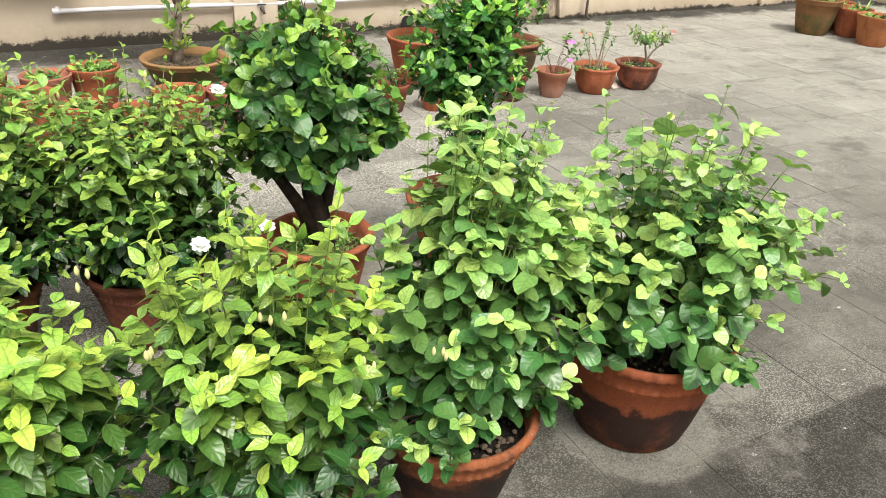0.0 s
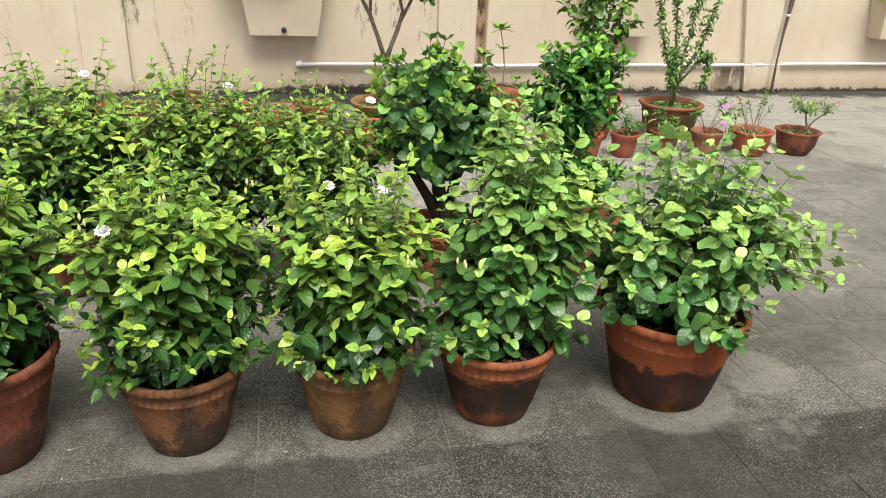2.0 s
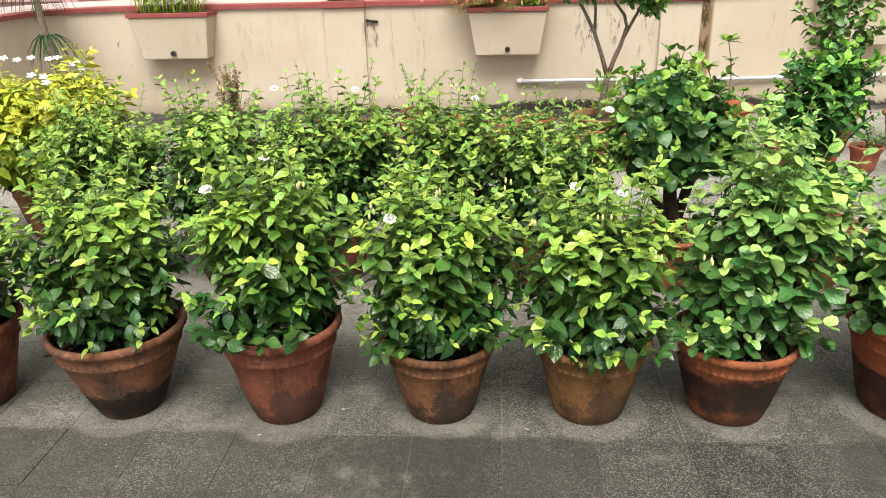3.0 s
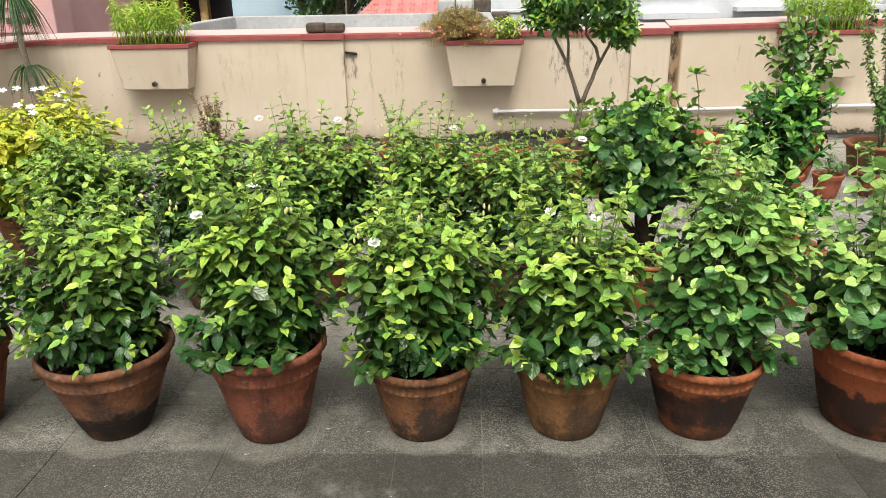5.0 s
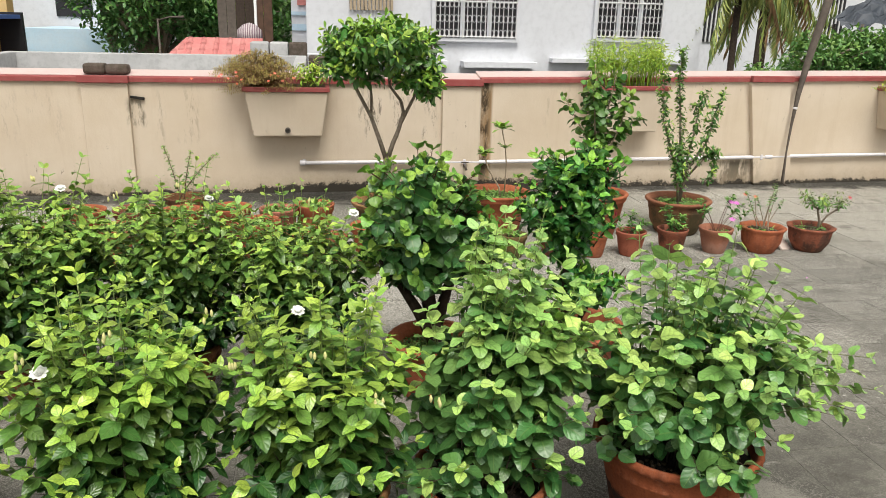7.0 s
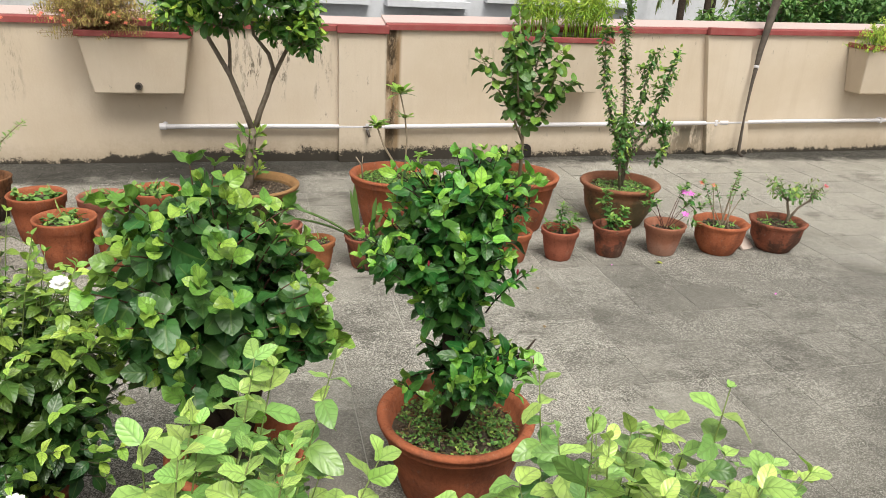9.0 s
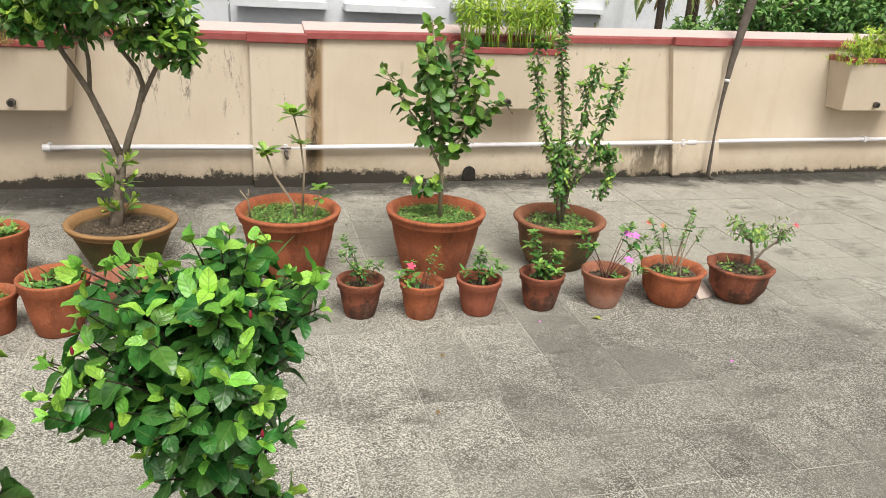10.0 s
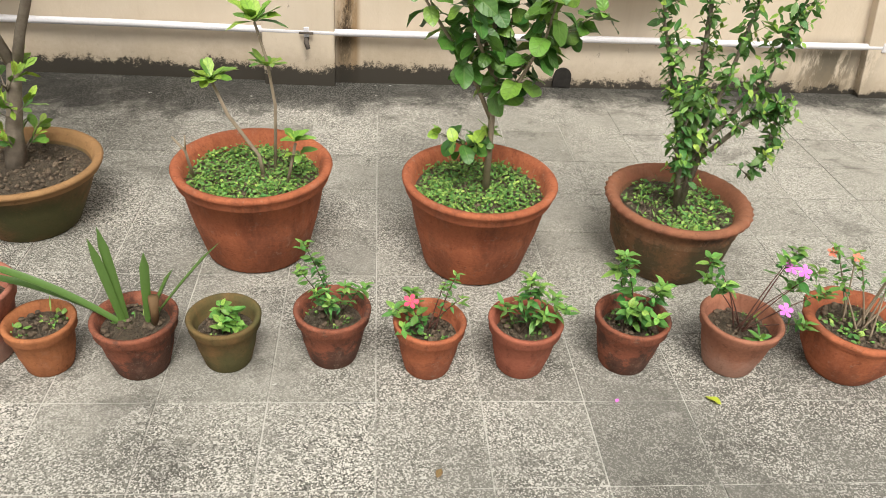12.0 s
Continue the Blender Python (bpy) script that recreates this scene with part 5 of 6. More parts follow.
for (px, py, pz, ln, k) in ((-0.09, 0, 0.53, 0.085, 20), (0.03, 0.03, 0.68, 0.1, 16), (0.055, 0.03, 0.56, 0.07, 11), (0.13, -0.06, 0.385, 0.075, 11), (0.14, -0.05, 0.34, 0.06, 5)):
    for i in range(k):
        th = 2.4 * i + 0.3 * r.randn()
        lv.add((px, py, pz), (math.cos(th), math.sin(th), 0.1 + 1.3 * r.rand()), (0, 0, 1), ln * (0.55 + 0.45 * r.rand()), ln * 0.36, 0.3 + 0.6 * r.rand())
lv.link("foliage", TREE_LEAF, e, "rosettes of fresh green leaves")
tagged(mesh_object("branching", *join(st), PALE_BARK, e, True), kind="stuff")

e = holder("potted_shrub", 3.16, 4.585, 0, "round-leaved shrub on one stem in a large red clay pot", "potted plant", BG)
r = np.random.RandomState(53)
zs = pot(e, 0.225, 0.148, 0.288, CLAY_RED, "broad", 0.05)
weeds(e, r, 0.185, zs, 3600, 0.0076, 0.02)
lv, st, wood = Leaves(ROUND, 0.24, 0.18), [], []
for line, n, start, thick in ((((0.02, 0, zs), (0.015, 0, 0.48), (0.0, 0.01, 0.7), (-0.03, 0.0, 0.9), (-0.06, 0, 1.1)), 62, 1.2, 0.011),
                              (((0.015, 0, 0.46), (-0.04, 0.0, 0.57), (-0.11, -0.02, 0.68), (-0.2, -0.03, 0.81), (-0.25, -0.03, 0.9)), 30, 1.1, 0.007),
                              (((0.01, 0, 0.55), (0.04, 0.03, 0.7), (0.07, 0.05, 0.82), (0.09, 0.04, 0.95), (0.1, 0.04, 1.03)), 48, 0.6, 0.006),
                              (((0.01, 0, 0.5), (0.07, -0.05, 0.6), (0.12, -0.06, 0.72), (0.14, -0.06, 0.84), (0.16, -0.05, 0.93)), 48, 0.5, 0.006),
                              (((0.05, 0.0, 0.58), (0.12, 0.02, 0.64), (0.18, 0.02, 0.7), (0.24, 0.02, 0.74), (0.28, 0.0, 0.77)), 20, 0.8, 0.005),
                              (((0.0, 0, 0.6), (-0.05, -0.06, 0.7), (-0.07, -0.09, 0.8), (-0.09, -0.1, 0.9), (-0.1, -0.1, 0.97)), 38, 0.4, 0.006),
                              (((0.0, 0, 0.6), (-0.03, 0.08, 0.72), (-0.04, 0.12, 0.84), (-0.04, 0.13, 0.95), (-0.03, 0.13, 1.02)), 32, 0.4, 0.006)):
    pts = [np.array(p) for p in line]
    wood.append(tube(pts, [thick * (1 - 0.17 * k) for k in range(5)], 7))
    n = int(n * 1.25)
    for i in range(n):
        t = start + (4 - start) * (i + r.rand()) / n
        k = min(3, int(t))
        p = pts[k] + (pts[k + 1] - pts[k]) * (t - k)
        th = 2.4 * i + 0.5 * r.randn()
        d = np.array((math.cos(th), math.sin(th), 0.25))
        q = p + d * (0.006 + 0.016 * r.rand())
        st.append(tube([p, q], [0.002, 0.0015], 4))
        sz = (0.7 + 0.4 * r.rand()) * (1 if t < 3.6 else 0.7)
        lv.add(q, d * 0.7 + np.array((0.25 * r.randn(), 0.25 * r.randn(), 0.1 - 1.0 * r.rand() + (0.7 if t > 3.7 else 0))), (0.9 * d[0] + 0.3 * r.randn(), 0.9 * d[1] + 0.3 * r.randn(), 0.6), 0.07 * sz, 0.047 * sz, 0.6 * r.rand() ** 2 + (0.4 if t > 3.6 else 0))
for i in range(8):
    th = r.rand() * 6.283
    shoot(lv, st, r, (-0.02, 0, 0.36), (-0.06 + 0.07 * math.cos(th), 0.06 * math.sin(th), 0.42), 0.6, 0.03, 0.075, 0.05, 0.3, 0.1, 0.3, 0.0028, 0.9)
lv.link("foliage", ROUND_LEAF, e, "broad rounded green leaves")
mesh_object("trunk", *join(wood), PALE_BARK, e, True)
tagged(mesh_object("branching", *join(st), GREEN_STEM, e, True), kind="stuff")

e = holder("potted_shrub", 3.765, 4.59, 0, "small-leaved climbing shrub in a mossy rope-rimmed clay pot", "potted plant", BG)
r = np.random.RandomState(54)
zs = pot(e, 0.213, 0.14, 0.235, CLAY_ROPE, "roped", 0.045)
weeds(e, r, 0.165, zs, 1100, 0.0095, 0.02)
lv, st = Leaves(OVATE, 0.2, 0.3), []
wood = []
for k, (line, n, spread) in enumerate(((((0, 0, zs), (-0.015, 0, 0.38), (-0.09, 0, 0.55), (-0.17, 0, 0.76), (-0.19, 0, 1.0)), 74, 0.04), (((0, 0, zs), (-0.01, 0.02, 0.5), (-0.045, 0.02, 0.8), (-0.075, 0.02, 1.0), (-0.08, 0.02, 1.17)), 80, 0.028), (((0.005, 0, zs), (0.012, 0, 0.42), (0.05, 0, 0.62), (0.07, 0.0, 0.8), (0.09, 0, 0.9)), 34, 0.06), (((0.008, 0, zs), (0.03, -0.01, 0.42), (0.15, -0.02, 0.62), (0.18, 0, 0.76), (0.22, 0, 0.9)), 40, 0.045), (((0.03, 0, 0.36), (0.12, -0.04, 0.5), (0.19, -0.05, 0.53), (0.19, -0.06, 0.43), (0.15, -0.06, 0.33)), 46, 0.045), (((0, 0, zs), (-0.04, -0.04, 0.34), (-0.07, -0.05, 0.42), (-0.06, -0.05, 0.5), (-0.05, -0.05, 0.58)), 34, 0.05))):
    pts = [np.array(p) for p in line]
    wood.append(tube(pts, [0.009, 0.008, 0.006, 0.004, 0.002], 6))
    n = int(0.8 * n)
    for i in range(n):
        t = 0.6 + 3.4 * (i + r.rand()) / n
        j = min(3, int(t))
        p = pts[j] + (pts[j + 1] - pts[j]) * (t - j)
        th = r.rand() * 6.283
        tip = p + np.array((spread * math.cos(th), spread * math.sin(th), 0.03 + 0.03 * r.rand()))
        shoot(lv, st, r, p, tip, 0.5, 0.018, 0.042, 0.02, 0.15, 0.12, 0.35, 0.0018, 0.9, flat=0.7)
for px, py, pz in ((-0.19, 0, 1.01), (-0.08, 0.02, 1.18), (0.22, 0, 0.91), (0.09, 0, 0.91), (0.16, 0.02, 0.83), (0.13, -0.03, 0.74), (-0.2, -0.02, 0.9), (0.02, -0.03, 0.84)):
    for i in range(9):
        th = 0.7 * i + 0.3 * r.randn()
        lv.add((px, py, pz), (math.cos(th), math.sin(th), 0.5 + 0.5 * r.rand()), (0, 0, 1), 0.045 + 0.02 * r.rand(), 0.02, 0.5 + 0.5 * r.rand())
lv.link("foliage", SMALL_LEAF, e, "small glossy dark green leaves")
tagged(mesh_object("branching", *join(wood), BARK, e, True), kind="stuff")
tagged(mesh_object("branching", *join(st), GREEN_STEM, e, True), kind="stuff")

# ---- the row of small pots ----
LILY = leaf_mat("lily_leaf", (0.13, 0.24, 0.05), (0.2, 0.34, 0.09), 0.35)
SG = "row of small clay pots"


def little(x, y, R, base, H, material, style, label, seed, fill=0.045, soil=SOIL, name="potted_plant", turn=0):
    e = holder(name, x, y, 0, label, "potted plant", SG, turn=turn)
    zs = pot(e, R, base, H, material, style, fill, soil)
    moss_rng = np.random.RandomState(seed + 900)
    weeds(e, moss_rng, R * 0.75, zs, 55, 0.0065, 0.005)
    return e, zs, np.random.RandomState(seed)


def sprigs(e, r, zs, tips, leaf, gap=0.018, mats=None, shape=OVATE, start=0.35, fresh=0.4, bend=0.6, thick=0.0022, spread=0.9, base=0.01):
    mats = mats or (SPRIG, GREEN_STEM)
    lv, st = Leaves(shape, 0.2, 0.3), []
    for tx, ty, tz in tips:
        shoot(lv, st, r, (base * r.randn(), base * r.randn(), zs - 0.004), (tx * 1.1, ty * 1.4, zs + (tz - zs) * 1.12), bend, gap * 0.9, leaf[0] * 0.95, leaf[1], start, 0.25, fresh, thick, spread)
        p = np.array((tx * 1.1, ty * 1.4, zs + (tz - zs) * 1.12))
        for k in range(7):
            a = 2.4 * k + 0.3 * r.randn()
            lv.add(p - np.array((0, 0, 0.004 * k)), (math.cos(a), math.sin(a), 0.15 + 0.7 * r.rand()), (0, 0, 1), leaf[0] * (0.55 + 0.4 * r.rand()), leaf[1] * 0.85, 0.3 + 0.5 * r.rand())
    lv.link("foliage", mats[0], e)
    tagged(mesh_object("branching", *join(st), mats[1], e, True), kind="stuff")


SY = 4.17
e, zs, r = little(1.456, 4.18, 0.085, 0.06, 0.15, CLAY_RED, "collar", "small red clay pot with weeds", 60)
weeds(e, r, 0.06, zs, 70, 0.018, 0.03)
e, zs, r = little(1.668, 4.157, 0.124, 0.08, 0.212, CLAY_RED, "collar", "red clay pot with a mat of green weeds", 61, 0.05)
weeds(e, r, 0.1, zs, 170, 0.026, 0.035)
e, zs, r = little(1.905, 4.155, 0.118, 0.078, 0.2, CLAY_PINK, "collar", "chalky pink clay pot with bare dry soil", 62, 0.06, DRY_SOIL, "clay_pot")
weeds(e, r, 0.09, zs, 40, 0.01, 0.01)
e, zs, r = little(2.082, 4.115, 0.082, 0.054, 0.137, CLAY_ORANGE, "collar", "small orange clay pot with bare soil", 63, 0.025, DRY_SOIL, "clay_pot")
weeds(e, r, 0.06, zs, 14, 0.012, 0.01)
e, zs, r = little(2.3, 4.113, 0.1, 0.064, 0.152, CLAY_ROSE, "collar", "strap-leaved lily in a rose clay pot", 64, 0.03, DRY_SOIL, "potted_lily")
lv = []
for (ang, lean, ln, w, droop) in ((176, 1.2, 0.38, 0.024, 0.2), (170, 1.6, 0.42, 0.022, 0.3), (150, 0.1, 0.27, 0.021, 0.03), (170, 0.16, 0.25, 0.019, 0.02), (15, 0.05, 0.22, 0.021, 0.06), (8, 0.72, 0.3, 0.015, 0.06), (20, 0.45, 0.17, 0.02, 0.05)):
    a = radians(ang)
    d = Vector((math.cos(a) * lean, math.sin(a) * lean, 1)).normalized()
    s = Vector((-math.sin(a), math.cos(a), 0)) if lean > 0.4 else Vector((1, 0.3, 0)).normalized()
    vs, fs = [], []
    for i in range(10):
        t = i / 9
        p = Vector((0.03 * math.cos(a), 0.03 * math.sin(a), zs - 0.005)) + d * ln * t - Vector((0, 0, 1)) * droop * ln * t * t + Vector((math.cos(a), math.sin(a), 0)) * droop * 0.4 * ln * t * t
        hw = w / 2 * max(0.03, min(0.75 + 0.5 * t, 1.0, (1 - t) * 5.0))
        nn = d.cross(s).normalized()
        vs += [p + s * hw + nn * hw * 0.6, p, p - s * hw + nn * hw * 0.6]
        if i:
            b = 3 * i
            fs += [(b - 3, b - 2, b + 1, b), (b - 2, b - 1, b + 2, b + 1)]
    ob = mesh_object("leaf", vs, fs, LILY, e, True, "long arching green strap leaf")
mesh_object("cut_stalk", *tube([(0.045, 0.0, zs), (0.052, 0.0, zs + 0.085)], [0.008, 0.012], 10), STRAW, e, True, "cut brownish leaf stalk")
e, zs, r = little(2.502, 4.131, 0.089, 0.057, 0.142, CLAY_GREEN, "collar", "tiny seedling in a green mossy clay pot", 65)
sprigs(e, r, zs, [(0.02, 0.0, zs + 0.05), (-0.01, 0.02, zs + 0.045), (0.03, -0.02, zs + 0.035), (0.0, -0.02, zs + 0.04)], (0.04, 0.022), 0.016)
e, zs, r = little(2.76, 4.147, 0.095, 0.06, 0.154, CLAY_ROSE, "collar", "leggy green seedling in a rose clay pot", 66)
sprigs(e, r, zs, [(-0.06, 0.02, zs + 0.19), (-0.07, 0.0, zs + 0.14), (-0.03, 0.02, zs + 0.15), (0.03, 0.0, zs + 0.1), (0.07, 0.0, zs + 0.1), (0.0, -0.03, zs + 0.09), (-0.03, -0.03, zs + 0.11)], (0.034, 0.013), 0.015, start=0.4)
e, zs, r = little(2.997, 4.107, 0.09, 0.058, 0.15, CLAY_RED, "collar", "periwinkle with a rose flower in a red clay pot", 67)
sprigs(e, r, zs, [(0.05, 0.0, zs + 0.16), (0.03, 0.02, zs + 0.12), (0.07, 0.01, zs + 0.09)], (0.024, 0.01), 0.02, start=0.4, mats=(SPRIG, RED_STEM))
sprigs(e, r, zs, [(-0.05, 0.0, zs + 0.08), (-0.08, 0.0, zs + 0.07), (-0.04, 0.02, zs + 0.1), (-0.06, -0.03, zs + 0.05)], (0.036, 0.018), 0.018)
flower(e, (-0.05, -0.02, zs + 0.115), 0.02, ROSE, 5, label="rose-pink periwinkle flower", rows=1, up=(0, -0.7, 1))
e, zs, r = little(3.235, 4.113, 0.094, 0.061, 0.15, CLAY_CHALK, "collar", "green seedling in a chalk-stained rose clay pot", 68)
sprigs(e, r, zs, [(0.02, 0.0, zs + 0.13), (0.06, 0.0, zs + 0.1), (0.08, -0.02, zs + 0.09), (-0.02, 0.0, zs + 0.09), (0.03, -0.03, zs + 0.08), (-0.05, 0.02, zs + 0.06), (0.0, 0.0, zs + 0.15)], (0.042, 0.015), 0.017)
e, zs, r = little(3.51, 4.127, 0.096, 0.063, 0.154, CLAY_ROSE, "collar", "bushy green seedling in a dark rose clay pot", 69)
sprigs(e, r, zs, [(-0.05, 0.0, zs + 0.2), (-0.05, 0.02, zs + 0.15), (0.05, 0.0, zs + 0.11), (0.07, 0.02, zs + 0.1), (0.0, -0.03, zs + 0.08), (0.04, -0.03, zs + 0.06), (-0.03, -0.03, zs + 0.09)], (0.045, 0.022), 0.016)
e, zs, r = little(3.793, 4.12, 0.105, 0.065, 0.155, CLAY_FADED, "collar", "magenta periwinkle in a faded clay pot", 70)
sprigs(e, r, zs, [(-0.12, 0.0, zs + 0.2), (-0.09, -0.03, zs + 0.16), (-0.1, 0.02, zs + 0.13), (0.06, 0.0, zs + 0.2), (0.09, 0.02, zs + 0.21), (0.14, 0.0, zs + 0.17), (0.16, -0.02, zs + 0.13), (0.13, -0.03, zs + 0.05), (0.02, -0.05, zs + 0.03), (0.1, 0.0, zs + 0.13)], (0.044, 0.018), 0.016, start=0.78, mats=(SPRIG, RED_STEM))
for p in ((0.07, -0.01, 0.205), (0.1, -0.02, 0.2), (0.07, -0.05, 0.105)):
    flower(e, (p[0], p[1], zs + p[2]), 0.021, PINK, 5, label="magenta periwinkle flower", rows=1, up=(0, -0.7, 1))
e, zs, r = little(4.1, 4.108, 0.138, 0.085, 0.162, CLAY_RED, "bowl", "woody desert rose in a scallop-rimmed red clay bowl", 71, 0.03)
sprigs(e, r, zs, [(-0.09, 0.0, zs + 0.14), (-0.13, 0.0, zs + 0.22), (-0.05, 0.03, zs + 0.18), (0.03, 0.0, zs + 0.2), (0.07, 0.02, zs + 0.22), (0.0, -0.02, zs + 0.17), (0.1, 0.0, zs + 0.17), (0.04, 0.0, zs + 0.26), (-0.08, -0.02, zs + 0.2)], (0.03, 0.012), 0.014, (SPRIG, PALE_BARK), start=0.7, thick=0.0034, base=0.022, bend=0.45)
weeds(e, r, 0.09, zs, 60, 0.012, 0.01)
for p in ((-0.15, 0.0, 0.23), (-0.08, 0.0, 0.215)):
    flower(e, (p[0], p[1], zs + p[2]), 0.015, ORANGE, 5, label="small salmon-red flower", rows=1, up=(0, -0.7, 1))
e, zs, r = little(4.43, 4.105, 0.143, 0.085, 0.158, CLAY_ROSE, "bowl", "leaning desert rose in a wide-rimmed clay bowl", 72, 0.03)
lv, st = Leaves(OBOVATE, 0.2, 0.3), []
st += [tube([(0.05, 0, zs), (0.055, 0, zs + 0.05), (0.03, 0, zs + 0.12), (0.03, 0, zs + 0.16)], [0.011, 0.008, 0.006, 0.004], 8), tube([(0.055, 0, zs + 0.03), (0.1, 0, zs + 0.09), (0.16, 0, zs + 0.13), (0.22, 0, zs + 0.2)], [0.007, 0.006, 0.005, 0.003], 7)]
for i in range(26):
    a, b2 = ((0.03, 0, zs + 0.13), (0.03 + 0.08 * r.randn(), 0.06 * r.randn(), zs + 0.16 + 0.1 * r.rand())) if i < 19 else ((0.16, 0, zs + 0.12), (0.18 + 0.04 * r.randn(), 0.03 * r.randn(), zs + 0.16 + 0.04 * r.rand()))
    shoot(lv, st, r, a, b2, 0.5, 0.014, 0.035, 0.014, 0.35, 0.3, 0.5, 0.003)
lv.link("foliage", WEED, e)
mesh_object("trunk", *join(st), BARK, e, True, "thick grey leaning stem")
weeds(e, r, 0.09, zs, 90, 0.014, 0.012)
flower(e, (0.23, -0.01, zs + 0.205), 0.015, ROSE, 5, label="small rose-red flower", rows=1, up=(0, -0.7, 1))

# pots behind the jasmine, mostly hidden
RG = "back row of weedy clay pots"
for i, (x, y, R, H, m, tall) in enumerate(((1.35, 4.655, 0.125, 0.22, CLAY_RED, 0.06), (1.13, 4.6, 0.12, 0.21, CLAY_PINK, 0.04), (0.84, 4.62, 0.13, 0.22, CLAY_RED, 0.05), (0.56, 4.6, 0.13, 0.21, CLAY_RED, 0.03), (0.29, 4.6, 0.13, 0.22, CLAY_ROSE, 0.05), (0.0, 4.6, 0.13, 0.22, CLAY_RED, 0.05), (1.03, 4.27, 0.13, 0.22, CLAY_RED, 0.04), (1.24, 4.22, 0.09, 0.17, CLAY_RED, 0.05), (0.64, 4.17, 0.135, 0.22, CLAY_PINK, 0.04), (0.3, 4.2, 0.13, 0.22, CLAY_RED, 0.05), (-0.05, 4.2, 0.13, 0.22, CLAY_RED, 0.05))):
    e = holder("potted_plant", x, y, 0, "clay pot with low green weeds", "potted plant", RG)
    r = np.random.RandomState(80 + i)
    zs = pot(e, R, R * 0.68, H, m, "collar", 0.04)
    weeds(e, r, R * 0.75, zs, 130, 0.024, tall)
e = holder("potted_plant", 0.53, 4.92, 0, "three upright spiky green stalks in a clay pot", "potted plant")
r = np.random.RandomState(95)
zs = pot(e, 0.13, 0.09, 0.22, CLAY_BROWN, "collar")
sprigs(e, r, zs, [(-0.1, 0.0, 0.5), (0.05, 0.0, 0.47), (0.19, 0.02, 0.45)], (0.034, 0.012), 0.009, (WEED, RED_STEM), LANCE, 0.25, 0.5, thick=0.004, base=0.03)
e = holder("potted_plant", -0.71, 4.65, 0, "dried brown column of foliage in a clay pot", "potted plant")
zs = pot(e, 0.13, 0.09, 0.22, CLAY_BROWN, "collar")
sprigs(e, r, zs, [(0.05 * r.randn(), 0.05 * r.randn(), 0.38 + 0.2 * r.rand()) for i in range(26)], (0.035, 0.01), 0.012, (STRAW, BARK), LANCE, 0.1, 0.5, base=0.035)

# ponytail palm by the curved corner
e = holder("ponytail_palm", -2.28, 5.45, 0, "ponytail palm with drooping strands in a clay pot", "palm")
zs = pot(e, 0.17, 0.12, 0.28, CLAY_BROWN, "broad")
mesh_object("trunk", *tube([(0.06, 0, zs), (0.0, 0, 0.36), (-0.08, 0, 0.5), (-0.12, 0, 0.8), (-0.13, 0, 1.25)], [0.06, 0.045, 0.032, 0.026, 0.02], 10), BARK, e, True)
lv = []
for (cx, cz, n, ln) in ((-0.13, 1.25, 110, 0.42), (-0.1, 0.72, 40, 0.3)):
    for i in range(n):
        th = r.rand() * 6.283
        out, L = 0.3 + 0.5 * r.rand(), ln * (0.7 + 0.5 * r.rand())
        pts = [(cx + L * out * t * math.cos(th), L * out * t * math.sin(th), cz + L * (0.35 * t - 1.15 * t * t)) for t in (0, 0.25, 0.5, 0.75, 1)]
        lv.append(tube(pts, [0.004, 0.005, 0.004, 0.003, 0.001], 4))
mesh_object("strand_tuft", *join(lv), STRAP, e, True, "thin drooping grey-green strands")

# pots far along the terrace
for i, (x, y, R, H, m) in enumerate(((7.2, 4.99, 0.2, 0.3, CLAY_MOSS), (7.45, 4.81, 0.16, 0.24, CLAY_RED), (7.34, 4.5, 0.17, 0.24, CLAY_ORANGE), (7.58, 5.08, 0.16, 0.24, CLAY_RED))):
    e = holder("potted_plant", x, y, 0, "weedy clay pot standing apart on the terrace", "potted plant", "pots at the far side of the terrace")
    zs = pot(e, R, R * 0.66, H, m, "broad" if i == 0 else "collar")
    weeds(e, np.random.RandomState(120 + i), R * 0.75, zs, 120, 0.03, 0.08)
    if i == 0:
        mesh_object("trunk", *tube([(0, 0, zs), (0.01, 0, zs + 0.3), (0.0, 0.02, zs + 0.6)], [0.022, 0.02, 0.014], 8), BARK, e, True)

# leaning pole
pole = holder("leaning_pole", 5.45, 5.94, 0, "grey weathered pole leaning against the parapet", "pole")
mesh_object("shaft", *tube([(0.04, 0.0, 0.0), (0.0, 0.01, 0.03), (0.0, 0.02, 0.3), (0.015, 0.03, 0.55), (0.045, 0.045, 0.8), (0.1, 0.07, 1.05), (0.21, 0.1, 1.5), (0.32, 0.12, 1.95)], [0.01, 0.015, 0.008, 0.012, 0.022, 0.03, 0.036, 0.038], 10), GREY_POLE, pole, True)
mesh_object("tie", *tube([(0.0302, 0.0375, 0.67), (0.0324, 0.0386, 0.69)], [0.0185, 0.0195], 12), PVC, pole, True, "white tie round the pole")

